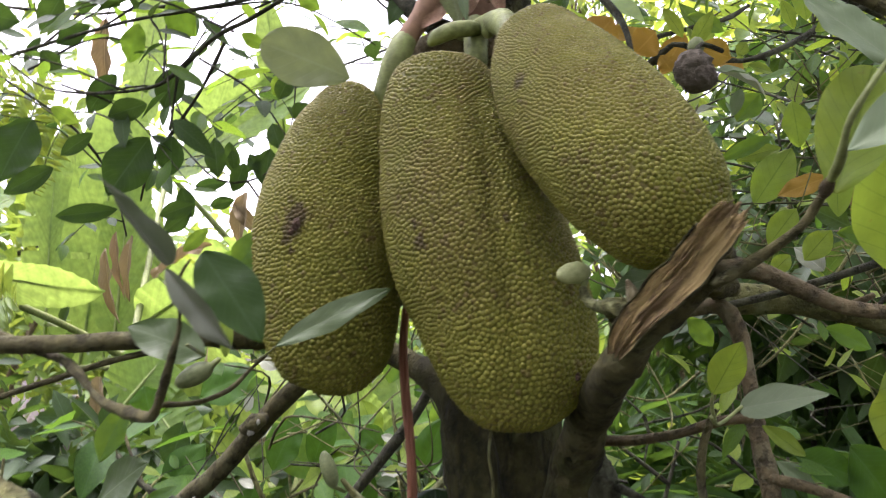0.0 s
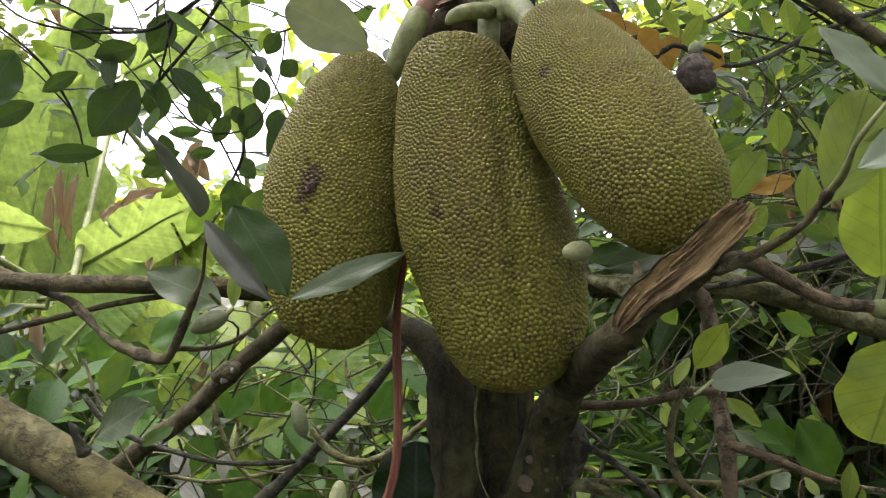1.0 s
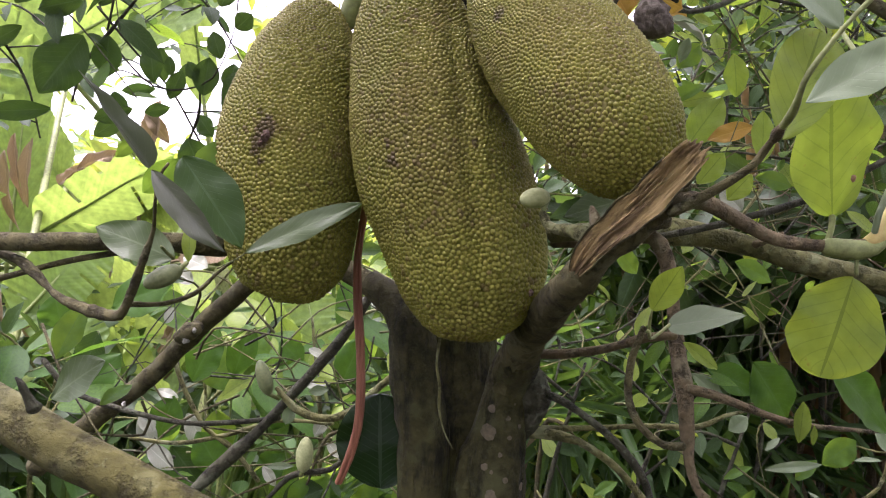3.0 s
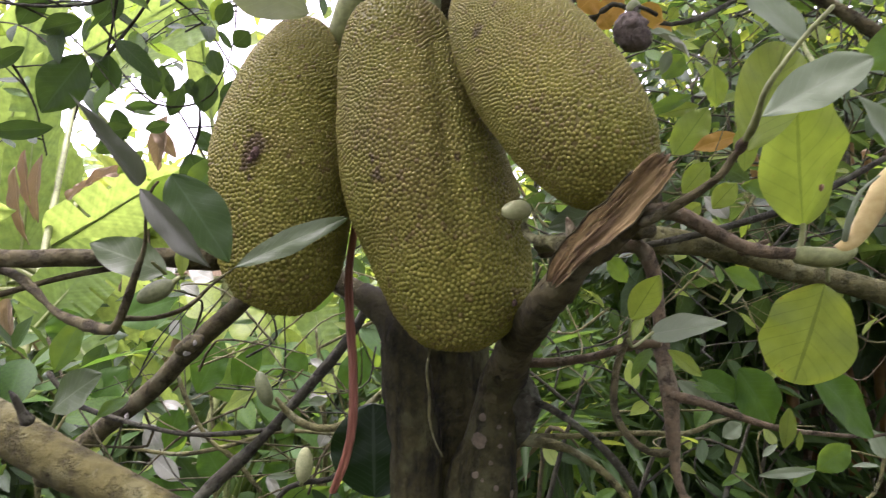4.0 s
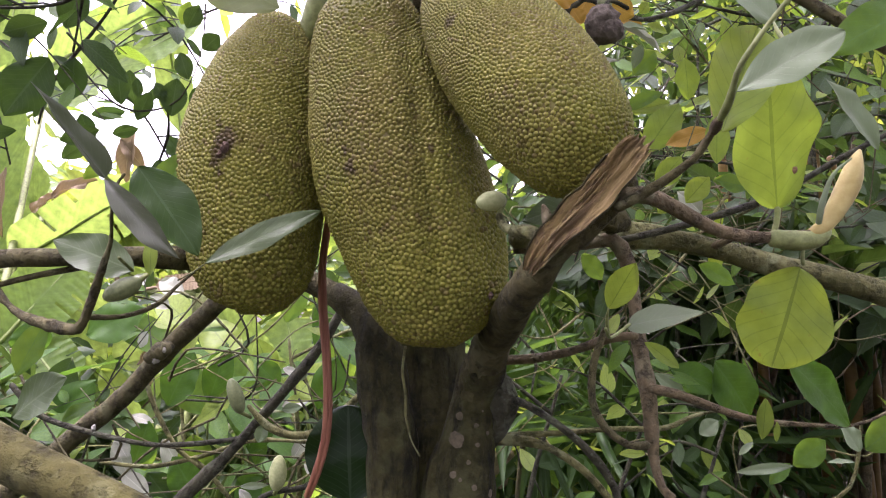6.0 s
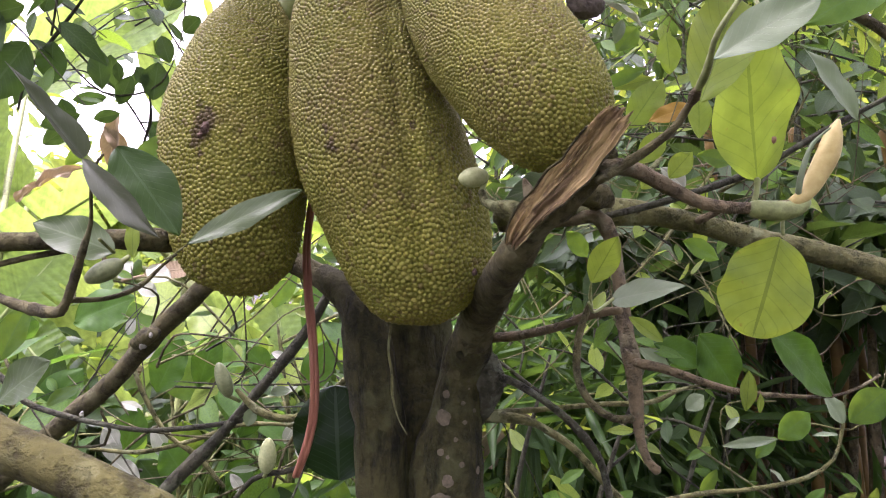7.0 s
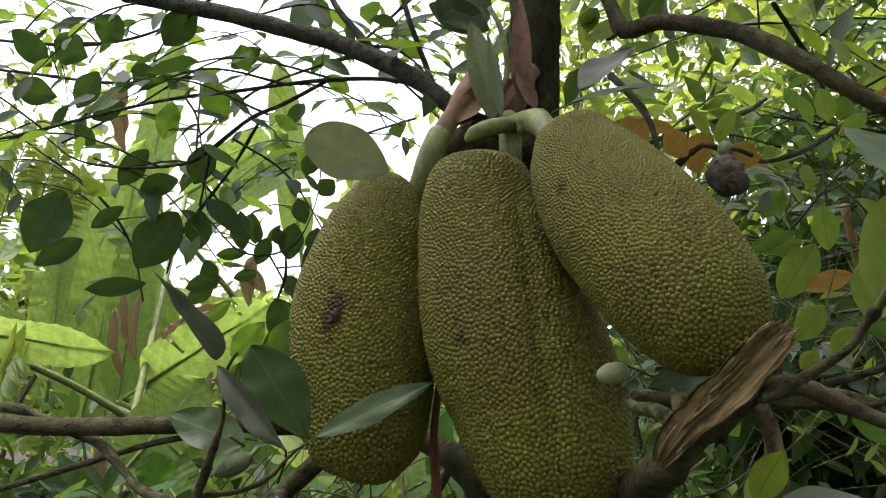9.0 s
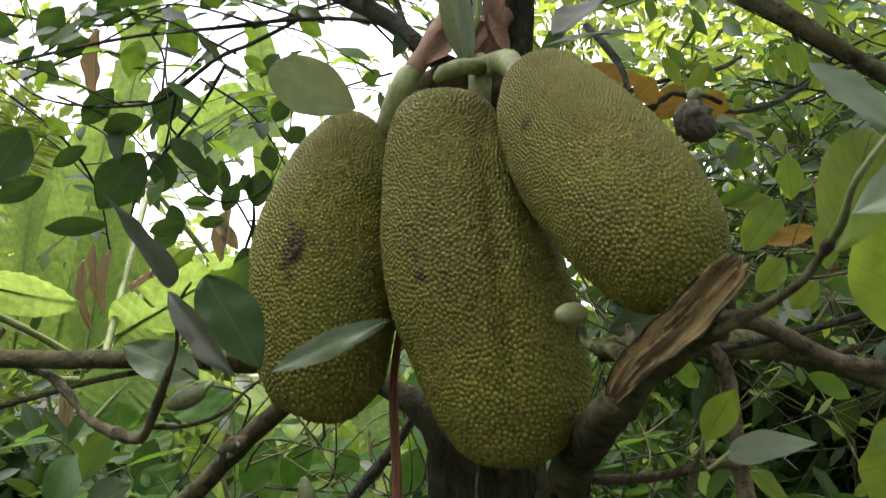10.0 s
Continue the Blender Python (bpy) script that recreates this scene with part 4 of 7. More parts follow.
# ---- the fruits ----
def jackfruit(rows, gaps, seed, label, groove=None):
    """A jackfruit: a long body that follows its core, covered with blunt spines, finer towards the stalk."""
    thing = tagged(new("jackfruit"), label, "fruit", group="jackfruits on the trunk")
    thing.location = rows[0][:3]
    line = spline(rows, 0.008)
    c, r = line[:, :3], np.maximum(line[:, 3] - 0.003, 0.002)
    t, _, _ = frames_along(c)
    e1 = np.array((0.0, -1.0, 0.0)) - t * (t @ np.array((0.0, -1.0, 0.0)))[:, None]
    e1 /= np.linalg.norm(e1, axis=1)[:, None]
    e2 = np.cross(t, e1)
    around = 72
    last = len(c) - 1

    def swell(i, a):
        u = i / last
        q = 1 + 0.025 * noise.noise(Vector((math.cos(a) * 1.3, math.sin(a) * 1.3, u * 2.6 + seed)))
        if groove:
            at_a, turn, lo, hi, deep, wide = groove
            along = min(max((u - lo) / 0.15, 0), 1) * min(max((hi - u) / 0.15, 0), 1)
            off = (a - at_a - turn * (u - 0.4) + math.pi) % (2 * math.pi) - math.pi
            q -= deep * along * math.exp(-((off / wide) ** 2))
        return q

    grid = np.zeros((len(c), around, 3))
    for i in range(len(c)):
        for k in range(around):
            a = 2 * math.pi * k / around
            grid[i, k] = c[i] + (e1[i] * math.cos(a) + e2[i] * math.sin(a)) * r[i] * swell(i, a)
    faces = [(i * around + k, i * around + (k + 1) % around, (i + 1) * around + (k + 1) % around, (i + 1) * around + k) for i in range(last) for k in range(around)]
    faces += [tuple(range(around - 1, -1, -1)), tuple(last * around + k for k in range(around))]
    part("body", (grid.reshape(-1, 3).tolist(), faces, None), RIND_GAP_SHADE, thing)
    du = np.gradient(grid, axis=0)
    dv = (np.roll(grid, -1, axis=1) - np.roll(grid, 1, axis=1)) / 2
    normal = np.cross(dv, du)
    normal /= np.linalg.norm(normal, axis=2)[:, :, None] + 1e-12
    normal *= 1 if np.sum(normal * (grid - c[:, None, :])) > 0 else -1
    # spacing of the spines along the fruit, and as many spines as that gives
    pitch = gaps[0] + (gaps[1] - gaps[0]) * np.clip(np.linspace(-0.1, 1.25, len(c)), 0, 1)
    weight = np.linalg.norm(np.cross(du, dv), axis=2).sum(axis=1) / (0.87 * pitch**2)
    total = np.cumsum(weight)
    count = int(total[-1])
    rs = np.random.default_rng(seed)
    share = (np.arange(count) + 0.5) / count * total[-1]
    u = np.interp(share, total, np.arange(len(c))) + rs.uniform(-0.3, 0.3, count)
    a = (np.arange(count) * 2.399963 + rs.uniform(-0.05, 0.05, count)) / (2 * math.pi) * around

    def look_up(field, u, a):
        i, k = np.clip(u.astype(int), 0, last - 1), np.floor(a).astype(int)
        f, g = (u - i)[:, None], (a - k)[:, None]
        k, k2 = k % around, (k + 1) % around
        return (field[i, k] * (1 - g) + field[i, k2] * g) * (1 - f) + (field[i + 1, k] * (1 - g) + field[i + 1, k2] * g) * f

    # the spines push one another apart until they lie evenly
    for _ in range(9):
        u = np.clip(u, 0.05, last - 0.05)
        p = look_up(grid, u, a)
        g = np.interp(u, np.arange(len(c)), pitch)
        tree_of = kdtree.KDTree(count)
        for k in range(count):
            tree_of.insert(p[k], k)
        tree_of.balance()
        push = np.zeros((count, 3))
        for k in range(count):
            for q, _, d in tree_of.find_n(p[k], 8):
                if 1e-7 < d < 1.12 * g[k]:
                    push[k] += (p[k] - np.array(q)) * ((1.12 * g[k] - d) / d)
        push *= 0.32
        tu, tv = look_up(du, u, a), look_up(dv, u, a)
        u = u + np.clip(np.sum(push * tu, axis=1) / (np.sum(tu * tu, axis=1) + 1e-9), -0.4, 0.4)
        a = a + np.clip(np.sum(push * tv, axis=1) / (np.sum(tv * tv, axis=1) + 1e-9), -2.0, 2.0)
    u = np.clip(u, 0.05, last - 0.05)
    p, w, x = look_up(grid, u, a), look_up(normal, u, a), look_up(dv, u, a)
    g = np.interp(u, np.arange(len(c)), pitch)
    w /= np.linalg.norm(w, axis=1)[:, None] + 1e-12
    x -= w * np.sum(x * w, axis=1)[:, None]
    x /= np.linalg.norm(x, axis=1)[:, None] + 1e-12
    y = np.cross(w, x)
    sides = 7
    turn = rs.uniform(0, 2 * math.pi, count)
    big, tall = g * rs.uniform(0.93, 1.06, count), g * rs.uniform(0.78, 1.16, count)
    lean = rs.uniform(-0.10, 0.10, (count, 2))
    rings = ((0.60, 0.0), (0.525, 0.19), (0.385, 0.345), (0.18, 0.435))
    cols = []
    for rad, high in rings:
        for m in range(sides):
            b = turn + 2 * math.pi * m / sides
            ox, oy = (np.cos(b) * rad + lean[:, 0] * high * 2) * big, (np.sin(b) * rad + lean[:, 1] * high * 2) * big
            cols.append(p + x * ox[:, None] + y * oy[:, None] + w * (high * tall - 0.0006)[:, None])
    cols.append(p + w * (0.455 * tall)[:, None] + x * (lean[:, 0] * 0.8 * big)[:, None] + y * (lean[:, 1] * 0.8 * big)[:, None])
    verts = np.stack(cols, axis=1)
    size = verts.shape[1]
    one = [(q * sides + m, q * sides + (m + 1) % sides, (q + 1) * sides + (m + 1) % sides, (q + 1) * sides + m) for q in range(3) for m in range(sides)]
    one += [(3 * sides + m, 3 * sides + (m + 1) % sides, 4 * sides) for m in range(sides)]
    fs = [tuple(k * size + v for v in f) for k in range(count) for f in one]
    rise = [0.0] * sides + [0.4] * sides + [0.75] * sides + [0.93] * sides + [1.0]
    heights = np.stack([np.repeat(u / last, size), np.tile(rise, count)], axis=1)
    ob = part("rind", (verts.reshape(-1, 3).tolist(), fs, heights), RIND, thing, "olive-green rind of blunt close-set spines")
    ob["kind"] = "stuff"
    return thing


fruit_mid = jackfruit([(-0.010, 0.993, 1.885, 0.008), (-0.011, 0.993, 1.880, 0.034), (-0.010, 0.991, 1.861, 0.061), (-0.010, 0.984, 1.833, 0.075), (-0.006, 0.981, 1.793, 0.085), (0.006, 0.978, 1.746, 0.096), (0.020, 0.975, 1.690, 0.105), (0.037, 0.975, 1.636, 0.110), (0.058, 0.975, 1.584, 0.107), (0.074, 0.974, 1.536, 0.102), (0.086, 0.972, 1.492, 0.092), (0.094, 0.971, 1.461, 0.075), (0.100, 0.973, 1.442, 0.052), (0.103, 0.974, 1.430, 0.024), (0.104, 0.974, 1.426, 0.007)], (0.0051, 0.0069), 1, "large olive-green jackfruit hanging in the middle of the cluster", groove=(-0.38, 1.0, 0.10, 0.92, 0.075, 0.13))
fruit_left = jackfruit([(-0.152, 1.080, 1.883, 0.007), (-0.152, 1.080, 1.879, 0.022), (-0.151, 1.073, 1.860, 0.046), (-0.152, 1.069, 1.837, 0.060), (-0.157, 1.064, 1.802, 0.075), (-0.162, 1.059, 1.758, 0.088), (-0.168, 1.057, 1.707, 0.099), (-0.170, 1.055, 1.656, 0.103), (-0.167, 1.052, 1.606, 0.099), (-0.164, 1.049, 1.561, 0.092), (-0.162, 1.044, 1.520, 0.083), (-0.163, 1.042, 1.492, 0.069), (-0.164, 1.043, 1.474, 0.050), (-0.166, 1.044, 1.464, 0.023), (-0.166, 1.044, 1.460, 0.007)], (0.0052, 0.0070), 2, "olive-green jackfruit with a dark scar on its side")
fruit_right = jackfruit([(0.087, 0.917, 1.899, 0.007), (0.088, 0.916, 1.896, 0.021), (0.094, 0.912, 1.882, 0.041), (0.104, 0.904, 1.865, 0.055), (0.116, 0.895, 1.837, 0.068), (0.133, 0.879, 1.803, 0.078), (0.154, 0.857, 1.764, 0.084), (0.175, 0.833, 1.729, 0.084), (0.194, 0.811, 1.695, 0.081), (0.211, 0.793, 1.666, 0.074), (0.227, 0.781, 1.641, 0.064), (0.239, 0.774, 1.625, 0.050), (0.246, 0.770, 1.615, 0.034), (0.252, 0.770, 1.610, 0.016), (0.253, 0.770, 1.608, 0.006)], (0.0041, 0.0053), 3, "olive-green jackfruit leaning outward over a broken limb")


def stalk(points, parent, material=GREEN_STEM, label="thick green fruit stalk", name="stalk"):
    return part(name, tube(points, 14, 0.01, 0.06, 3), material, parent, label)


stalk([(-0.108, 1.067, 1.852, 0.014), (-0.097, 1.063, 1.876, 0.017), (-0.085, 1.057, 1.910, 0.018), (-0.075, 1.063, 1.937, 0.018), (-0.071, 1.066, 1.947, 0.016)], fruit_left)
stalk([(0.03, 1.025, 1.892, 0.0155), (0.029, 1.03, 1.916, 0.016), (0.028, 1.045, 1.942, 0.0165), (0.026, 1.075, 1.969, 0.015)], fruit_mid)
stalk([(0.079, 0.93, 1.886, 0.013), (0.072, 0.965, 1.915, 0.0165), (0.059, 0.995, 1.935, 0.0165), (0.039, 1.03, 1.947, 0.0125), (0.02, 1.06, 1.952, 0.011), (0.005, 1.1, 1.968, 0.012)], fruit_right)

rng = np.random.default_rng(5)


def shrub(centre, spread, count, size, material, clumps, label, category="shrub", name="shrub", hang=0.4, narrow=0.45, stems=4, tight=0.28):
    thing = tagged(new(name), label, category)
    thing.location = (centre[0], centre[1], 0)
    mesh, hubs = crown(count, centre, spread, size, rng, clumps, hang, narrow, tight)
    ob = part("crown", mesh, material, thing)
    ob["kind"] = "stuff"
    for k in range(stems):
        h = hubs[k]
        foot = (centre[0] + rng.uniform(-0.3, 0.3), centre[1] + rng.uniform(-0.3, 0.3), -0.05)
        midway = ((foot[0] * 0.6 + h[0] * 0.4), (foot[1] * 0.6 + h[1] * 0.4), h[2] * 0.55)
        part("stem", tube([(*foot, 0.03), (*midway, 0.022), (*h, 0.008)], 7, 0.12, 0.08, k), BARK_BROWN, thing)
    return thing


def polar(azimuth, elevation, distance):
    a, e = radians(azimuth), radians(elevation)
    return (distance * math.sin(a), distance * math.cos(a), 1.5 + distance * math.tan(e))



# ---- scars, buds and stalk parts of the fruits ----
def blob(centre, axis, length, width, material, name, parent=None, label="", rough=0.1, seed=0, taper=0.0):
    """An egg-shaped thing round centre, long along axis."""
    bm = bmesh.new()
    bmesh.ops.create_icosphere(bm, subdivisions=4, radius=0.5)
    m = aim(centre, Vector(centre) + Vector(axis), (0.3, -1, 0.2) if abs(Vector(axis).normalized().y) < 0.9 else (1, 0, 0))
    for v in bm.verts:
        k = (1 + rough * noise.noise(v.co * 5 + Vector((seed, 0, 0))) + rough * 0.6 * noise.noise(v.co * 14)) * (1 - taper * v.co.y)
        v.co = m @ Vector((v.co.x * width * k, v.co.y * length, v.co.z * width * k))
    return part(name, bm, material, parent, label)


def scar(place, towards, size, parent, seed, name="scar", material=SCAR):
    """A thin ragged patch: rings of corners with an uneven rim and a rough surface."""
    m = aim(place, Vector(place) + Vector((0.15, 0, 1)), towards)
    rings, around = 7, 30
    verts, faces = [tuple(m @ Vector((0, 0, 0.0022)))], []
    for i in range(1, rings + 1):
        for k in range(around):
            a = 2 * math.pi * k / around
            rim = 1 + 0.32 * noise.noise(Vector((math.cos(a) * 1.4, math.sin(a) * 1.4, seed))) + 0.14 * noise.noise(Vector((math.cos(a) * 5, math.sin(a) * 5, seed)))
            r = i / rings * size * rim
            x, y = math.cos(a) * r * 0.75, math.sin(a) * r
            verts.append(tuple(m @ Vector((x, y, 0.0024 - 0.0040 * (i / rings) ** 2 + 0.0016 * noise.noise(Vector((x * 260, y * 260, seed)))))))
    faces += [(0, 1 + k, 1 + (k + 1) % around) for k in range(around)]
    faces += [(1 + i * around + k, 1 + (i + 1) * around + k, 1 + (i + 1) * around + (k + 1) % around, 1 + i * around + (k + 1) % around) for i in range(rings - 1) for k in range(around)]
    return part(name, (verts, faces, None), material, parent, "rust-coloured spot" if material is RUST else "pale disc of lichen" if material is LICHEN_PALE else "dark sunken scar")


scar((-0.186, 0.9525, 1.668), (-0.3, -1, 0.05), 0.008, fruit_left, 1)
scar((-0.193, 0.9560, 1.659), (-0.4, -1, 0.05), 0.005, fruit_left, 2)
scar((0.146, 0.893, 1.489), (0.7, -1, -0.4), 0.005, fruit_mid, 9)


for q, size in (((-0.434, 1.509, 1.359), 0.0098), ((-0.415, 1.495, 1.378), 0.0055), ((-0.570, 1.573, 1.215), 0.0068)):
    scar(q, (0, -1, 0.2), size, tree, size * 900, "lichen", LICHEN_PALE)


def bud(rows, material, label, name="flower_bud", category="bud"):
    ob = part(name, tube(rows, 14, 0.006, 0.05, 5), material)
    return tagged(ob, label, category)


bud([(-0.029, 1.001, 1.911, 0.005), (-0.021, 1.000, 1.919, 0.010), (-0.000, 1.000, 1.928, 0.011), (0.022, 1.011, 1.935, 0.011), (0.037, 1.032, 1.939, 0.008)], GREEN_STEM, "curved smooth green flower bud beside the fruit stalks")
bud([(0.045, 1.005, 1.923, 0.008), (0.052, 1.003, 1.936, 0.013), (0.067, 0.984, 1.932, 0.015), (0.079, 0.978, 1.920, 0.010)], GREEN_STEM, "short smooth green bud at the fruit stalks")


def bract(base, tip, width, material, label, face=(0, -1, 0.1), fold=0.5, curl=0.1, name="bract"):
    ob = part(name, leaf_shape(1.0, width / (Vector(tip) - Vector(base)).length, 0.4, fold, curl, 0.12, 14, 4, width * 91), material, tree, label)
    ob.matrix_basis = aim(base, tip, face) @ Matrix.Scale((Vector(tip) - Vector(base)).length, 4)
    return ob


bract((0.005, 1.055, 1.961), (-0.033, 1.076, 2.140), 0.0521, LEAF_SOFT, "pale green sheath leaf at the trunk")
bract((0.016, 1.036, 1.958), (-0.005, 1.028, 2.090), 0.0206, LEAF_PALE, "thin pale twisted strap")
bract((0.044, 1.081, 2.002), (0.042, 1.058, 2.164), 0.0362, RUST, "rust-brown papery bract")
bract((0.065, 1.066, 1.982), (0.036, 1.062, 2.041), 0.0244, RUST, "rust-brown papery bract")
bract((-0.048, 1.061, 1.959), (-0.001, 1.081, 2.033), 0.0407, RUST, "rust-brown papery bract")
bract((-0.005, 1.081, 1.980), (0.040, 1.083, 2.042), 0.0411, RUST, "rust-brown papery bract")
bract((-0.064, 1.083, 1.895), (0.001, 1.073, 1.921), 0.0277, BARK_BROWN, "brown fibre between the stalks")
part("spur", tube([(0.064, 1.15, 1.969, 0.03), (0.034, 1.13, 1.962, 0.032), (-0.004, 1.125, 1.962, 0.03), (-0.041, 1.12, 1.951, 0.026), (-0.069, 1.115, 1.923, 0.02), (-0.085, 1.11, 1.896, 0.013)], 16, 0.008, 0.30, 31, 0.2), BARK_BROWN, tree, "knobbly brown fruiting spur of the trunk")
part("spur", tube([(0.054, 1.14, 2.071, 0.022), (0.033, 1.12, 2.025, 0.024), (0.017, 1.12, 1.989, 0.026), (0.005, 1.125, 1.962, 0.028)], 16, 0.008, 0.22, 32, 0.2), RUST, tree, "rust-brown scaly fruiting stem")
part("stem", tube([(-0.075, 1.063, 1.937, 0.014), (-0.063, 1.069, 1.962, 0.015), (-0.050, 1.076, 1.985, 0.016), (-0.042, 1.084, 2.001, 0.019), (-0.027, 1.107, 2.045, 0.017), (-0.004, 1.130, 2.093, 0.015)], 12, 0.01, 0.12, 9), RUST, tree, "rust-brown fruiting stem")
part("stem", tube([(0.015, 1.054, 1.969, 0.003), (0.015, 1.038, 1.996, 0.003), (0.024, 1.033, 2.028, 0.004), (0.015, 1.030, 2.087, 0.004), (-0.002, 1.041, 2.128, 0.004)], 8, 0.01, 0.1, 9), GREEN_STEM, tree)


def hanging(rows, label):
    """A dry two-stranded stem that hangs down behind the fruits."""
    thing = tagged(new("hanging_stem"), label, "stem")
    thing.location = rows[-1][:3]
    for k, off in enumerate((-0.36, 0.36)):
        part("strand", tube([(x + off * r, y + 0.3 * off * r, z, r * 0.58) for x, y, z, r in rows], 8, 0.02, 0.15, k), RED_STEM, thing)
    return thing


hanging([(-0.050, 1.095, 1.708, 0.006), (-0.062, 1.097, 1.641, 0.006), (-0.069, 1.099, 1.589, 0.006), (-0.075, 1.101, 1.526, 0.006), (-0.072, 1.103, 1.462, 0.007), (-0.064, 1.104, 1.391, 0.007), (-0.061, 1.105, 1.328, 0.007), (-0.063, 1.107, 1.280, 0.007), (-0.074, 1.114, 1.236, 0.007), (-0.087, 1.121, 1.199, 0.006)], "dry red-brown hanging stem behind the fruits")
tagged(part("vine", tube([(0.047, 1.056, 1.419, 0.002), (0.044, 1.047, 1.385, 0.002), (0.049, 1.042, 1.356, 0.002), (0.050, 1.043, 1.326, 0.002), (0.058, 1.038, 1.296, 0.001), (0.070, 1.033, 1.275, 0.001)], 7, 0.006, 0.2, 3, 0.8), BARK_GREY), "thin grey dry root hanging on the trunk", "vine")


def fruitlet(centre, axis, length, width, label, material=FRUITLET, seed=0, foot=None):
    thing = tagged(new("young_fruit"), label, "fruit", group="young fruits")
    thing.location = centre
    blob(centre, axis, length, width, material, "body", thing, rough=0.05, seed=seed, taper=0.15)
    if foot:
        part("stalk", tube([(*(Vector(centre) - Vector(axis).normalized() * length * 0.45), width * 0.16), (*foot, width * 0.13)], 8, 0.01, 0.05, seed), GREEN_STEM, thing)
    return thing


fruitlet((-0.189, 1.500, 1.147), (0.05, 0, 1), 0.0690, 0.0334, "small pale green young fruit standing on a twig", FRUITLET_PALE, 1, (-0.194, 1.501, 1.106))
fruitlet((-0.276, 1.502, 1.292), (-0.35, 0, 1), 0.0712, 0.0302, "small grey-green young fruit on a bent twig", FRUITLET, 2, (-0.249, 1.521, 1.249))
fruitlet((-0.286, 0.910, 1.487), (-0.85, 0, -0.45), 0.0486, 0.0236, "small dull green young fruit on a thin twig", FRUITLET, 3, (-0.265, 0.928, 1.505))
fruitlet((0.14, 0.862, 1.597), (-0.9, -0.2, -0.15), 0.036, 0.0235, "small pale green fruit bud beside the large fruit", FRUITLET_PALE, 4, (0.149, 0.86, 1.58))
fruitlet((0.298, 0.964, 1.881), (0.1, 0, 1), 0.0226, 0.0196, "small green young fruit above a withered one", FRUITLET, 5)
ball = tagged(new("withered_fruit"), "withered grey-brown fruit the size of an egg on a twig", "fruit")
ball.location = (0.283, 0.918, 1.832)
blob((0.283, 0.918, 1.832), (-0.15, 0, 1), 0.0516, 0.0416, ROT, "body", ball, rough=0.22, seed=3, taper=-0.1)
blob((0.291, 0.912, 1.822), (0.2, 0, 1), 0.030, 0.034, ROT, "lobe", ball, rough=0.2, seed=8)
part("stalk", tube([(*(0.286, 0.926, 1.853), 0.004), (*(0.300, 0.944, 1.875), 0.003), (*(0.324, 0.948, 1.867), 0.003)], 8, 0.01, 0.1, 2), BARK, ball)

pod = tagged(new("leaf_bud"), "pale yellow leaf bud with a silvery sheath at a limb's end", "bud")
pod.location = (0.444, 0.715, 1.550)
part("body", tube([(0.436, 0.715, 1.553, 0.007), (0.450, 0.714, 1.565, 0.008), (0.460, 0.713, 1.582, 0.010), (0.471, 0.712, 1.603, 0.011), (0.477, 0.711, 1.623, 0.008), (0.481, 0.710, 1.636, 0.002)], 14, 0.006, 0.06, 4), POD, pod)
part("sheath", tube([(0.439, 0.710, 1.564, 0.003), (0.440, 0.704, 1.584, 0.003), (0.450, 0.703, 1.610, 0.002), (0.467, 0.701, 1.626, 0.001)], 8, 0.006, 0.06, 4), LEAF_PALE, pod, "thin silvery sheath")
part("stem", tube([(0.397, 0.718, 1.549, 0.009), (0.423, 0.716, 1.547, 0.010), (0.442, 0.715, 1.550, 0.008), (0.450, 0.714, 1.557, 0.005)], 12, 0.006, 0.06, 4), GREEN_STEM, pod)


def lichen(place, out, size, seed):
    """A thin crust of lichen on the trunk."""
    bm = bmesh.new()
    bmesh.ops.create_circle(bm, cap_ends=True, cap_tris=True, segments=36, radius=1.0)
    c = Vector(place)
    m = aim(c, c + Vector((0, 0, 1)), out)
    for v in bm.verts:
        a, r = math.atan2(v.co.y, v.co.x), v.co.length
        k = size * (1 + 0.25 * noise.noise(Vector((math.cos(a) * 1.3, math.sin(a) * 1.3, seed))) + 0.12 * noise.noise(Vector((math.cos(a) * 4, math.sin(a) * 4, seed))))
        x, y = v.co.x * k, v.co.y * k
        v.co = m @ Vector((x, y, 0.004 - 5.5 * x * x - 0.002 * r))
    return part("lichen", bm, LICHEN, trunk, "pale crust of lichen")


LICHENS = [((0.126, 1.063, 1.323), 0.0077), ((0.121, 1.064, 1.291), 0.0123), ((0.118, 1.065, 1.244), 0.0100), ((0.128, 1.066, 1.204), 0.0115), ((0.119, 1.067, 1.173), 0.0169), ((0.138, 1.064, 1.261), 0.0062), ((0.147, 1.064, 1.227), 0.0054), ((0.110, 1.069, 1.129), 0.0100), ((0.142, 1.066, 1.161), 0.0069), ((0.148, 1.062, 1.311), 0.0046), ((0.129, 1.067, 1.160), 0.0046), ((0.128, 1.065, 1.237), 0.0054), ((0.168, 1.063, 1.219), 0.0077), ((0.163, 1.061, 1.301), 0.0031), ((0.156, 1.061, 1.331), 0.0031), ((0.150, 1.062, 1.285), 0.0046)]
STEMS = [ob for ob in tree.children if ob.data.materials[0] is TRUNK_BARK]
for k, (q, size) in enumerate(LICHENS):
    # drop each crust onto the bark
    e = Vector((0.057, 0.042, 1.434))
    ray = (Vector(q) - e).normalized()
    found = [(w - e, w, nrm) for ok, w, nrm, _ in (ob.ray_cast(e, ray) for ob in STEMS) if ok]
    if found:
        _, where, normal = min(found, key=lambda f: f[0].length)
        lichen(where, normal, size * (0.75 + 0.25 * math.sin(k * 2.1)), k * 1.7)

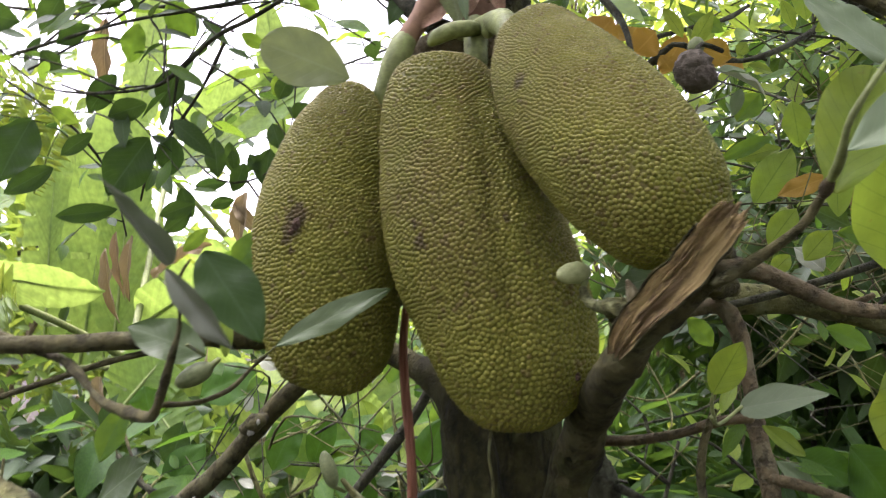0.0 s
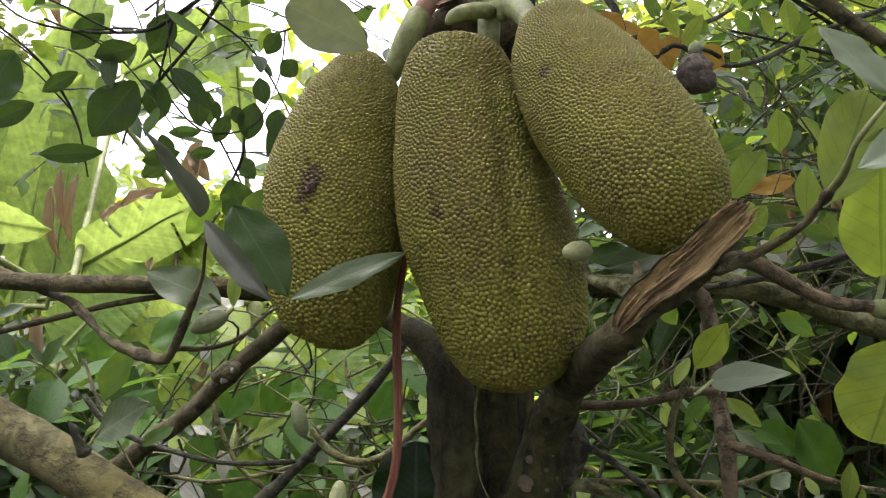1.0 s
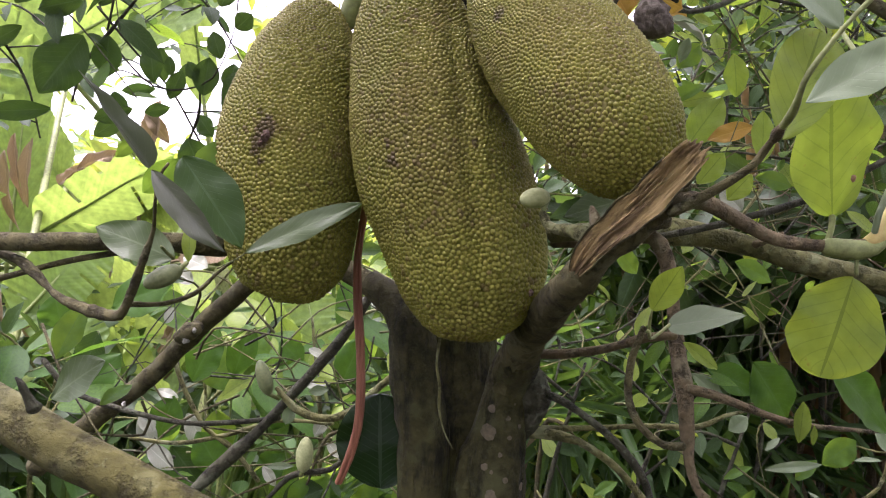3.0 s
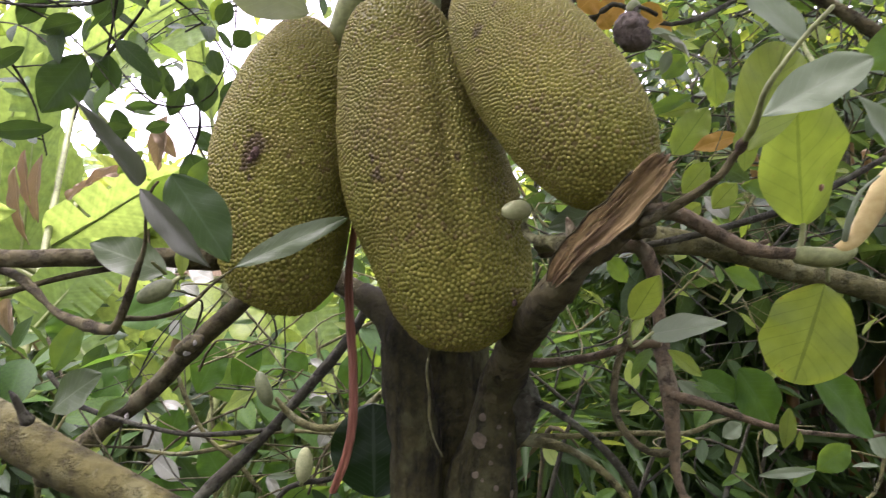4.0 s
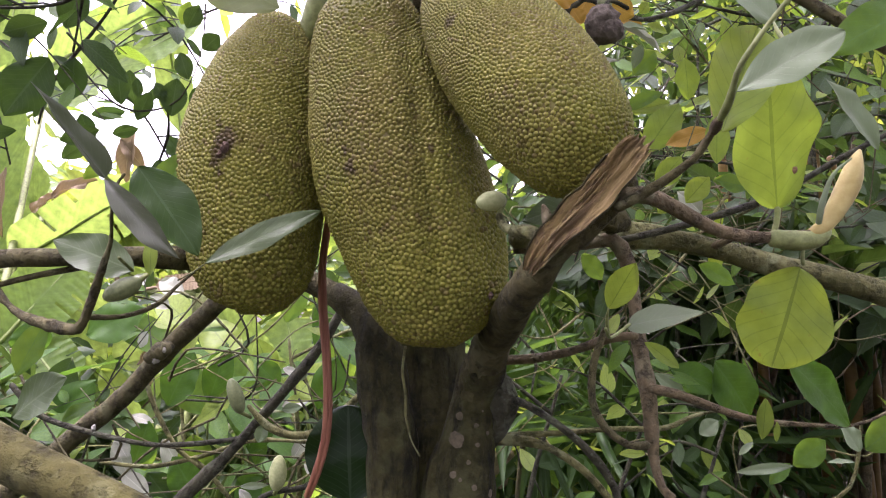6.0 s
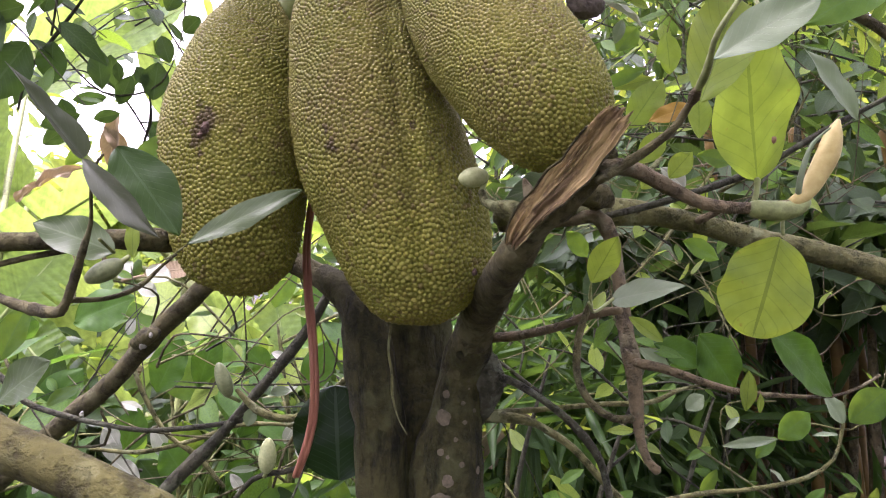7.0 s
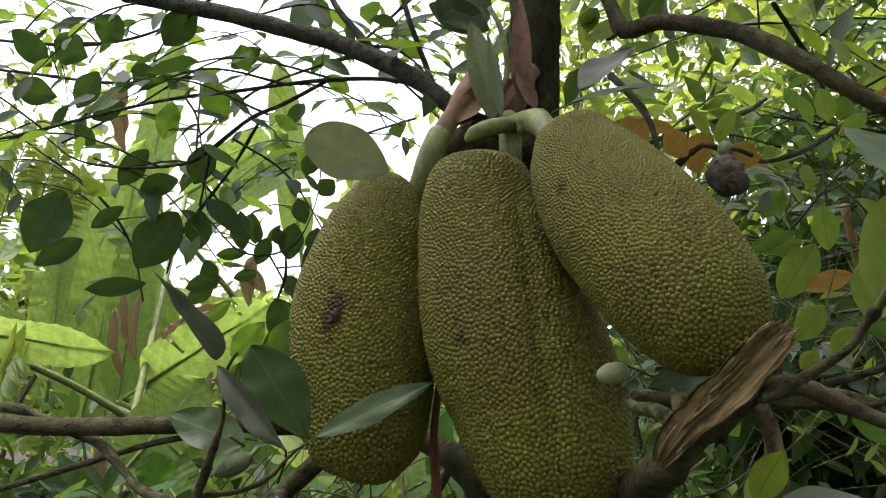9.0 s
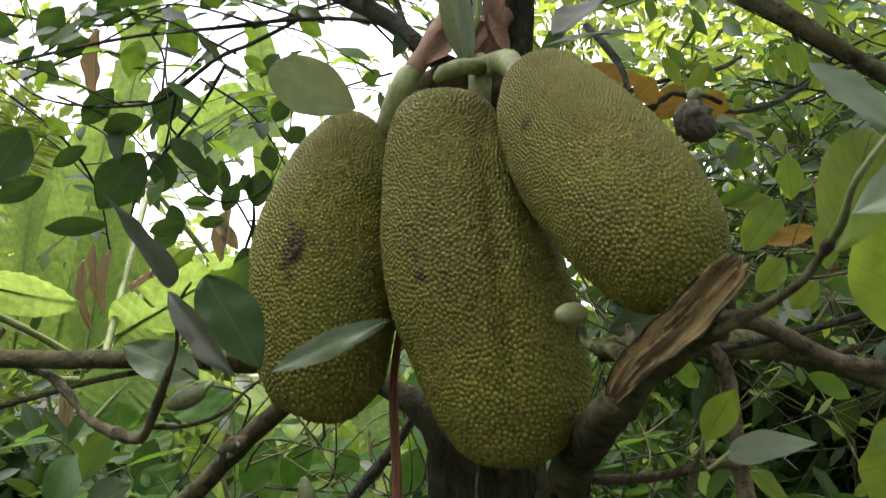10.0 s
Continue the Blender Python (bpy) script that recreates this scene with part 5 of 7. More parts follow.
# ---- near leaves, one by one ----
def leaves(rows, material, parent=tree, face=(0, -1, 0.35), label="", **shape):
    for k, (b, t, w) in enumerate(rows):
        leaf(b, t, w, material, parent, face, label, seed=k * 2.3 + w * 40, **shape)


def petiole(rows, material=GREEN_STEM):
    return part("leaf_stalk", tube(rows, 7, 0.006, 0.05, 1), material, tree)


leaves([((-0.193, 0.913, 1.520), (-0.060, 0.882, 1.586), 0.033)], LEAF_DUSK, face=(0.1, -1, 0.45), fold=0.12, curl=0.06, label="grey-green leaf in front of a fruit")
petiole([(-0.233, 0.946, 1.500, 0.001), (-0.212, 0.934, 1.510, 0.001), (-0.191, 0.913, 1.521, 0.001)], BARK_GREY)
leaves([((-0.245, 0.825, 1.617), (-0.172, 0.808, 1.527), 0.062)], LEAF_DARK, face=(0.35, -1, 0.4), fold=0.1, curl=0.08, peak=0.45, label="dark green leaf")
leaves([((-0.253, 0.759, 1.593), (-0.174, 0.733, 1.515), 0.034)], LEAF_SILVER, face=(-0.5, -1, -0.1), fold=0.35, curl=0.05, peak=0.5, label="silvery grey leaf")
leaves([((-0.273, 0.809, 1.602), (-0.334, 0.764, 1.687), 0.036)], LEAF_SILVER, face=(0.59, -0.71, 0.40), fold=0.75, curl=-0.04, peak=0.27, wave=0.12, label="silvery grey leaf folded along its midrib")
leaves([((-0.274, 0.908, 1.509), (-0.359, 0.890, 1.546), 0.054)], LEAF_DUSK, face=(-0.1, -0.9, 0.6), fold=0.15, curl=0.1, peak=0.45)
leaves([((-0.287, 1.013, 1.610), (-0.240, 0.997, 1.671), 0.046)], LEAF)
leaves([((-0.460, 1.029, 1.319), (-0.391, 1.002, 1.376), 0.059)], LEAF_DUSK, face=(-0.2, -1, 0.5), fold=0.1, peak=0.55)
leaves([((-0.442, 0.995, 1.375), (-0.414, 0.999, 1.448), 0.040), ((-0.387, 1.005, 1.318), (-0.365, 1.053, 1.342), 0.022)], LEAF, fold=0.2)
leaves([((-0.281, 0.989, 1.506), (-0.285, 0.996, 1.560), 0.019)], LEAF_YOUNG)
petiole([(-0.272, 0.857, 1.521, 0.002), (-0.276, 0.898, 1.513, 0.002), (-0.274, 0.908, 1.509, 0.002)])

# beside the broken stub
leaves([((0.273, 0.93, 1.612), (0.189, 0.95, 1.588), 0.046)], LEAF_DUSK, face=(0.1, -0.8, 0.5), fold=0.2, curl=0.06, peak=0.42, label="grey-green leaf behind the broken limb")
leaves([((0.402, 0.717, 1.577), (0.359, 0.656, 1.704), 0.092)], LEAF_YOUNG, face=(0.05, -1, 0.1), fold=0.10, curl=-0.05, peak=0.52, label="yellow-green leaf with a small rust spot", point=0.72, blunt=0.6)
scar((0.403, 0.684, 1.610), (0.05, -1, 0.1), 0.0035, tree, 12, "rust_spot", RUST)
petiole([(0.397, 0.718, 1.550, 0.003), (0.401, 0.717, 1.565, 0.003), (0.402, 0.717, 1.578, 0.003)])
leaves([((0.314, 0.640, 1.632), (0.362, 0.668, 1.742), 0.062)], LEAF_YOUNG, face=(-0.25, -1, -0.1), fold=0.22, curl=0.06, peak=0.55, blunt=0.55, point=0.6)
leaves([((0.285, 0.548, 1.640), (0.346, 0.512, 1.680), 0.038)], LEAF_PALE, face=(-0.2, -1, 0.45), fold=0.16, curl=0.1, peak=0.55, point=0.75, blunt=0.65, label="silvery grey-green leaf")
leaves([((0.359, 0.636, 1.730), (0.308, 0.652, 1.793), 0.041)], LEAF_PALE, face=(0.2, -1, 0.3), fold=0.15, curl=0.06, peak=0.45, blunt=0.6, label="silvery grey-green leaf")
petiole([(0.359, 0.636, 1.730, 0.001), (0.353, 0.617, 1.714, 0.002), (0.354, 0.598, 1.692, 0.002)])
leaves([((0.511, 0.727, 1.641), (0.455, 0.716, 1.710), 0.034)], LEAF_PALE, face=(0.3, -1, 0.2), fold=0.35, curl=0.05)
leaves([((0.577, 0.734, 1.803), (0.451, 0.704, 1.739), 0.053)], LEAF, face=(0, -1, 0.6), fold=0.12)
leaves([((0.424, 0.717, 1.521), (0.399, 0.721, 1.424), 0.095)], LEAF_YOUNG, face=(0.05, -1, 0.15), fold=0.05, curl=0.05, peak=0.53, wave=0.07, label="round yellow-green leaf hanging on its stalk", point=0.56, blunt=0.5)
petiole([(0.429, 0.716, 1.547, 0.002), (0.426, 0.716, 1.535, 0.002), (0.427, 0.717, 1.524, 0.002)])
leaves([((0.316, 0.916, 1.457), (0.390, 0.871, 1.479), 0.050)], LEAF_PALE, face=(0.1, -0.8, 0.9), fold=0.15, curl=0.05, peak=0.35, wave=0.03, label="silvery grey leaf")
petiole([(0.265, 0.830, 1.455, 0.002), (0.285, 0.879, 1.444, 0.002), (0.318, 0.916, 1.459, 0.002)])
leaves([((0.265, 0.819, 1.477), (0.288, 0.796, 1.527), 0.033)], LEAF_YOUNG, face=(-0.2, -1, 0.1), fold=0.2, curl=-0.05, label="young yellow-green leaf")
petiole([(0.265, 0.819, 1.478, 0.001), (0.266, 0.829, 1.464, 0.002), (0.276, 0.859, 1.447, 0.002)])
leaves([((0.393, 0.953, 1.404), (0.352, 0.954, 1.437), 0.021), ((0.507, 0.967, 1.314), (0.514, 0.966, 1.366), 0.023), ((0.525, 0.966, 1.312), (0.527, 0.965, 1.337), 0.010), ((0.459, 0.991, 1.675), (0.461, 0.989, 1.745), 0.035), ((0.405, 1.067, 1.616), (0.428, 1.064, 1.640), 0.024), ((0.359, 1.120, 1.625), (0.326, 1.121, 1.650), 0.022)], LEAF_YOUNG)
leaves([((0.392, 0.983, 1.400), (0.468, 0.988, 1.377), 0.042), ((0.453, 0.988, 1.412), (0.512, 0.996, 1.338), 0.068)], LEAF_MID)
leaves([((0.822, 1.249, 1.251), (0.890, 1.243, 1.306), 0.058), ((0.463, 1.209, 1.778), (0.430, 1.209, 1.847), 0.038), ((0.558, 1.105, 1.662), (0.507, 1.108, 1.677), 0.033), ((0.522, 1.211, 1.551), (0.585, 1.207, 1.524), 0.036), ((0.727, 1.306, 1.213), (0.786, 1.301, 1.257), 0.049), ((0.332, 1.223, 1.565), (0.369, 1.222, 1.525), 0.036)], LEAF)
leaves([((0.411, 0.973, 1.363), (0.371, 0.974, 1.396), 0.023), ((0.812, 1.249, 1.248), (0.784, 1.250, 1.297), 0.034), ((0.629, 1.313, 1.198), (0.732, 1.306, 1.213), 0.020), ((0.566, 1.316, 1.262), (0.598, 1.313, 1.287), 0.033), ((0.309, 1.023, 1.619), (0.345, 1.020, 1.630), 0.021)], LEAF_PALE, fold=0.3)
leaves([((0.491, 0.875, 1.425), (0.616, 0.929, 1.338), 0.056)], LEAF_MID, fold=0.12)
leaves([((0.499, 1.11, 1.75), (0.434, 1.115, 1.729), 0.032)], LEAF_OLD, fold=0.15, label="old orange leaf")
leaves([((0.478, 1.09, 1.621), (0.447, 1.1, 1.656), 0.034)], LEAF_WHITE, fold=0.25)
leaves([((0.407, 1.13, 1.717), (0.463, 1.13, 1.8), 0.052)], LEAF_YOUNG, fold=0.15)
leaves([((-0.027, 1.142, 1.188), (-0.035, 1.139, 1.324), 0.131)], LEAF_SHADE, face=(0, -1, 0.3), fold=0.06, peak=0.5, point=0.62, blunt=0.55, label="broad green leaf coloured near black, as in shade")
leaves([((-0.174, 1.564, 1.322), (-0.146, 1.562, 1.330), 0.020), ((-0.197, 1.568, 1.258), (-0.157, 1.565, 1.265), 0.023), ((-0.232, 1.521, 1.200), (-0.221, 1.520, 1.238), 0.028), ((-0.276, 1.577, 1.102), (-0.220, 1.573, 1.107), 0.016)], LEAF_PALE, fold=0.3)

# round the withered fruit and up the trunk
leaves([((0.341, 1.041, 1.877), (0.410, 1.051, 1.860), 0.035), ((0.314, 1.050, 1.822), (0.343, 1.049, 1.837), 0.018)], LEAF_WHITE, face=(0.1, -0.7, 0.9), fold=0.6, curl=0.2, label="curled whitish leaf")
leaves([((0.303, 1.265, 2.019), (0.214, 1.254, 2.035), 0.036), ((0.322, 1.124, 1.965), (0.289, 1.132, 1.911), 0.041), ((0.364, 1.135, 1.930), (0.412, 1.143, 1.911), 0.033), ((0.792, 1.533, 2.179), (0.749, 1.526, 2.195), 0.034)], LEAF_OLD, label="old orange leaf")
leaves([((0.396, 1.092, 1.903), (0.432, 1.097, 1.896), 0.019), ((0.404, 1.07, 1.653), (0.44, 1.065, 1.701), 0.036), ((0.447, 1.07, 1.633), (0.48, 1.065, 1.672), 0.034), ((0.228, 1.268, 2.222), (0.155, 1.267, 2.196), 0.039), ((0.374, 1.186, 1.934), (0.347, 1.216, 2.024), 0.021), ((0.460, 1.169, 1.807), (0.398, 1.166, 1.793), 0.027)], LEAF_YOUNG)
leaves([((0.382, 1.106, 1.829), (0.413, 1.101, 1.868), 0.036), ((0.448, 1.164, 1.823), (0.373, 1.164, 1.792), 0.025), ((0.347, 1.215, 2.033), (0.410, 1.225, 2.013), 0.036), ((0.597, 1.334, 2.060), (0.606, 1.326, 2.104), 0.039)], LEAF)
leaves([((-0.131, 0.991, 1.865), (-0.234, 0.943, 1.900), 0.082)], LEAF_SOFT, face=(-0.1, -1, 0.25), fold=0.06, curl=0.06, peak=0.55, label="broad dull green leaf", point=0.62, blunt=0.6)
leaves([((0.084, 1.051, 1.967), (0.233, 1.022, 2.025), 0.036)], LEAF_DUSK, face=(-0.25, -0.6, 1.0), fold=0.3, curl=0.2, peak=0.6, label="arched green leaf")
# silver tone stands in for the reflection on this leaf
leaves([((0.131, 1.095, 2.021), (0.216, 1.133, 2.122), 0.076)], LEAF_SILVER, face=(-0.3, -0.7, 0.8), fold=0.2, curl=0.1)
leaves([((-0.088, 1.147, 2.171), (-0.007, 1.143, 2.227), 0.109), ((-0.007, 1.158, 2.156), (-0.106, 1.140, 2.197), 0.054)], LEAF_DUSK, face=(0, -1, -0.3))

# leaves against the sky, their backlit darkness put into the leaf colour
leaves([((-0.874, 1.425, 1.967), (-0.919, 1.396, 1.838), 0.098), ((-0.755, 1.441, 1.939), (-0.826, 1.444, 1.895), 0.034), ((-0.837, 1.447, 1.873), (-0.905, 1.402, 1.812), 0.047), ((-0.644, 1.453, 1.929), (-0.706, 1.421, 1.812), 0.093), ((-0.599, 1.456, 1.935), (-0.606, 1.472, 1.857), 0.057), ((-0.660, 1.382, 1.773), (-0.768, 1.355, 1.754), 0.038), ((-0.557, 1.487, 1.803), (-0.633, 1.486, 1.777), 0.038), ((-0.638, 1.843, 2.031), (-0.629, 1.860, 1.952), 0.043), ((-0.564, 1.856, 2.002), (-0.601, 1.862, 1.953), 0.023), ((-0.649, 1.862, 1.932), (-0.732, 1.857, 1.921), 0.034), ((-0.983, 1.350, 2.288), (-0.909, 1.371, 2.217), 0.057), ((-0.961, 1.448, 2.315), (-0.891, 1.462, 2.279), 0.075)] + [((-0.822, 1.449, 2.372), (-0.855, 1.459, 2.309), 0.070), ((-1.044, 1.461, 2.216), (-0.957, 1.473, 2.195), 0.063), ((-0.862, 1.471, 2.249), (-0.914, 1.482, 2.172), 0.058), ((-0.779, 1.444, 2.165), (-0.853, 1.445, 2.131), 0.042), ((-0.689, 1.398, 2.183), (-0.742, 1.385, 2.219), 0.048), ((-0.613, 1.445, 1.986), (-0.582, 1.431, 2.069), 0.059), ((-0.675, 1.383, 2.261), (-0.612, 1.373, 2.337), 0.070), ((-0.645, 1.440, 1.996), (-0.728, 1.437, 1.971), 0.048), ((-0.731, 1.468, 2.070), (-0.794, 1.478, 1.995), 0.054), ((-0.913, 1.489, 2.136), (-0.872, 1.502, 2.091), 0.043), ((-0.539, 1.404, 2.219), (-0.479, 1.401, 2.260), 0.041)], LEAF_DARK, face=(0.1, -0.8, -0.3), label="leaf coloured dark as a silhouette against the sky")
leaves([((-0.654, 1.408, 2.148), (-0.679, 1.421, 2.075), 0.050), ((-0.572, 1.360, 2.167), (-0.527, 1.377, 2.104), 0.061), ((-0.467, 1.318, 2.169), (-0.486, 1.306, 2.221), 0.042), ((-0.418, 1.339, 2.088), (-0.376, 1.348, 2.063), 0.027), ((-0.897, 1.514, 2.021), (-0.843, 1.526, 1.987), 0.036), ((-0.629, 1.600, 1.722), (-0.576, 1.594, 1.771), 0.031), ((-0.574, 1.619, 1.652), (-0.503, 1.610, 1.725), 0.060), ((-0.345, 1.424, 2.207), (-0.300, 1.435, 2.175), 0.034), ((-0.199, 1.423, 2.277), (-0.148, 1.434, 2.246), 0.034), ((-0.318, 1.417, 2.252), (-0.346, 1.403, 2.306), 0.034), ((-0.458, 1.645, 2.077), (-0.440, 1.636, 2.128), 0.031)], LEAF, face=(0.1, -0.8, -0.3))

leaves([((-0.563, 1.607, 1.884), (-0.576, 1.601, 1.974), 0.048), ((-0.529, 1.609, 1.852), (-0.504, 1.604, 1.915), 0.039), ((-0.526, 1.605, 1.900), (-0.534, 1.602, 1.944), 0.024), ((-0.458, 1.606, 1.863), (-0.449, 1.600, 1.945), 0.058), ((-0.398, 1.605, 1.870), (-0.397, 1.600, 1.935), 0.048), ((-0.470, 1.604, 1.894), (-0.496, 1.602, 1.934), 0.031), ((-0.424, 1.600, 1.942), (-0.445, 1.596, 2.000), 0.041), ((-0.581, 1.612, 1.822), (-0.527, 1.610, 1.834), 0.029), ((-0.395, 1.595, 2.006), (-0.362, 1.592, 2.039), 0.043), ((-0.430, 1.592, 2.050), (-0.405, 1.588, 2.101), 0.041), ((-0.551, 1.813, 1.806), (-0.498, 1.820, 1.696), 0.090), ((-0.490, 1.811, 1.812), (-0.530, 1.809, 1.863), 0.046)] + [((-0.646, 1.610, 1.863), (-0.624, 1.615, 1.799), 0.043), ((-0.684, 1.618, 1.768), (-0.625, 1.614, 1.809), 0.041)], LEAF_DARK, face=(0.1, -0.8, -0.3), label="leaf coloured dark as a silhouette against the sky")
limb([(-0.657, 1.603, 1.965, 0.0021), (-0.563, 1.608, 1.878, 0.0021), (-0.466, 1.605, 1.883, 0.0021), (-0.423, 1.601, 1.930, 0.0014), (-0.396, 1.594, 2.017, 0.0014), (-0.393, 1.588, 2.103, 0.0021)], BARK, name="twig", seed=91, step=0.03, sides=7, knots=0.3)
limb([(-0.466, 1.605, 1.883, 0.002), (-0.495, 1.709, 1.846, 0.003), (-0.544, 1.813, 1.807, 0.003)], BARK, name="twig", seed=92, step=0.03, sides=7, knots=0.3)
leaves([((0.170, 0.989, 1.890), (0.205, 0.985, 1.932), 0.050), ((0.230, 0.988, 1.884), (0.257, 0.986, 1.911), 0.042), ((0.305, 0.986, 1.888), (0.346, 0.987, 1.874), 0.035), ((0.260, 0.988, 1.880), (0.274, 0.989, 1.860), 0.023)], LEAF_OLD, face=(0.1, -0.9, -0.3), fold=0.1, label="old orange leaf")
leaves([((0.396, 0.941, 1.802), (0.405, 0.944, 1.749), 0.033), ((0.462, 1.075, 2.009), (0.474, 1.078, 1.960), 0.032), ((0.462, 1.031, 1.922), (0.503, 1.028, 1.953), 0.022), ((0.344, 1.180, 1.968), (0.377, 1.176, 2.023), 0.027), ((0.284, 1.080, 1.985), (0.311, 1.083, 1.944), 0.020), ((0.352, 0.986, 1.876), (0.364, 0.985, 1.893), 0.017), ((0.508, 1.269, 2.078), (0.528, 1.272, 2.031), 0.024)], LEAF_YOUNG, face=(0.1, -0.9, -0.2), fold=0.12)
leaves([((0.318, 0.969, 1.850), (0.363, 0.968, 1.851), 0.022), ((0.355, 0.989, 1.835), (0.345, 0.992, 1.803), 0.018), ((0.495, 1.080, 1.921), (0.530, 1.081, 1.904), 0.017), ((0.600, 1.179, 1.916), (0.638, 1.179, 1.902), 0.036)], LEAF_PALE, face=(0.1, -0.7, 0.9), fold=0.4, curl=0.15)

# ---- leafy twigs of the same tree, farther up and out ----
def bunch(rows, parent, bark, leaves_each, size, tone, seed, droop=0.3, side=0.3, length=0.35, start=0.2):
    """Twigs that leave a limb's line at even steps, each with its leaves."""
    rr = random.Random(seed)
    for k, q in enumerate(rows):
        q = Vector(q[:3])
        a = rr.uniform(0, 2 * math.pi)
        way = Vector((math.cos(a), side * math.sin(a), rr.uniform(-0.6, 0.7))).normalized() * length * rr.uniform(0.6, 1.3)
        p1, p2 = q + way * 0.5 + Vector((0, 0, 0.03)), q + way - Vector((0, 0, droop * length * 0.4))
        twig([(*q, 0.0025), (*p1, 0.0019), (*p2, 0.0010)], bark, parent, leaves_each, size, tone, seed * 100 + k)


def along(rows, count):
    c = spline(rows, 0.02)
    return [c[int((k + 0.5) / count * (len(c) - 1))] for k in range(count)]


SKYWARD = [(-0.203, 1.194, 2.092, 0.007), (-0.487, 1.324, 2.133, 0.007), (-0.840, 1.453, 2.143, 0.007), (-1.342, 1.608, 2.119, 0.007)]
bunch(along(SKYWARD, 9), tree, BARK, 5, 0.085, (LEAF_DARK, LEAF_DARK, LEAF), 11)
bunch(along([(-0.384, 1.281, 2.086, 0.008), (-0.555, 1.378, 2.036, 0.009), (-0.770, 1.463, 2.029, 0.006), (-1.008, 1.523, 2.127, 0.004)], 7), tree, BARK, 5, 0.08, (LEAF_DARK, LEAF), 12)
bunch(along([(-0.111, 1.147, 2.060, 0.021), (-0.294, 1.229, 2.183, 0.024), (-0.547, 1.325, 2.300, 0.024), (-0.779, 1.399, 2.388, 0.026)], 6), tree, BARK, 5, 0.08, (LEAF_DARK, LEAF), 13)
limb([(0.218, 1.458, 2.290, 0.005), (0.337, 1.553, 2.377, 0.005), (0.560, 1.671, 2.403, 0.005), (0.822, 1.810, 2.339, 0.005), (1.252, 1.979, 2.205, 0.004)], BARK, name="twig", seed=90, step=0.04, sides=7, knots=0.3)
bunch(along([(0.337, 1.553, 2.377, 0.018), (0.560, 1.671, 2.403, 0.021), (0.822, 1.810, 2.339, 0.023), (1.252, 1.979, 2.205, 0.024)], 9), tree, BARK, 7, 0.09, (LEAF, LEAF_YOUNG, LEAF_YOUNG), 14, length=0.45)


# sprays of leaves high against the sky, most coloured dark as silhouettes
SPRAYS = [[(-0.689, 1.808, 2.682, 0.0039), (-0.992, 1.905, 2.575, 0.0039), (-1.305, 1.977, 2.583, 0.0046), (-1.730, 2.027, 2.653, 0.0046)], [(-0.950, 2.121, 2.540, 0.0046), (-1.264, 2.191, 2.557, 0.0046), (-1.619, 2.247, 2.627, 0.0052), (-2.018, 2.299, 2.698, 0.0052)], [(-0.297, 2.063, 2.613, 0.0046), (-0.553, 2.147, 2.586, 0.0046), (-0.813, 2.237, 2.535, 0.0039), (-1.034, 2.342, 2.422, 0.0039)], [(-0.289, 2.299, 2.462, 0.0039), (-0.434, 2.389, 2.458, 0.0039), (-0.628, 2.480, 2.431, 0.0039), (-0.835, 2.578, 2.360, 0.0033)]]
SPRAYS += [[(-0.223, 1.768, 2.582, 0.0039), (-0.341, 1.868, 2.544, 0.0039), (-0.439, 1.961, 2.545, 0.0039), (-0.595, 2.031, 2.637, 0.0033)], [(-1.224, 1.859, 2.193, 0.0033), (-1.144, 1.984, 2.120, 0.0033), (-1.100, 2.114, 2.004, 0.0033), (-1.064, 2.150, 1.842, 0.0026)], [(-0.904, 2.091, 2.205, 0.0039), (-0.824, 2.222, 2.102, 0.0033), (-0.771, 2.342, 2.039, 0.0033), (-0.709, 2.479, 1.896, 0.0033)]]
for k, rows in enumerate(SPRAYS):
    limb(rows, BARK, name="twig", seed=80 + k, step=0.04, sides=7, knots=0.3)
    bunch(along(rows, 7), tree, BARK, 5, 0.085 if k < 5 else 0.075, (LEAF_DARK, LEAF_DARK, LEAF), 30 + k, length=0.3)


# ---- young trees behind: stem, twigs and every leaf ----
def sapling(foot, top, twigs, leaves_each, size, tone, seed, label, spread=0.6, bark=BARK, low=0.3, flat=0.5):
    thing = tagged(new("sapling"), label, "sapling")
    thing.location = foot
    rr = random.Random(seed)
    f, t = Vector(foot), Vector(top)
    rows = [(*f, 0.014), (*(f * 0.65 + t * 0.35 + Vector((rr.uniform(-0.15, 0.15), 0, 0))), 0.011), (*(f * 0.3 + t * 0.7 + Vector((rr.uniform(-0.12, 0.12), 0, 0))), 0.008), (*t, 0.004)]
    part("stem", tube(rows, 8, 0.06, 0.1, seed), bark, thing)
    line = spline(rows, 0.02)
    for k in range(twigs):
        q = Vector(line[int((low + (1 - low) * (k + 0.5) / twigs) * (len(line) - 1))][:3])
        a = k * 2.4 + rr.uniform(-0.4, 0.4)
        way = Vector((math.cos(a), flat * math.sin(a), rr.uniform(-0.1, 0.6))) * spread * rr.uniform(0.6, 1.2)
        twig([(*q, 0.005), (*(q + way * 0.55 + Vector((0, 0, 0.04))), 0.0035), (*(q + way), 0.0015)], bark, thing, leaves_each, size, tone, seed * 50 + k, hang=0.35)
    return thing


GREENS = (LEAF,) * 8 + (LEAF_DARK,) * 6 + (LEAF_YOUNG,) * 3
BROAD = (LEAF_MID,) * 7 + (LEAF,) * 4 + (LEAF_YOUNG,) * 2
# darker mix that puts the thicket's shade into its leaves
SHADED_GREENS = (LEAF,) * 3 + (LEAF_DARK,) * 10 + (LEAF_YOUNG,)
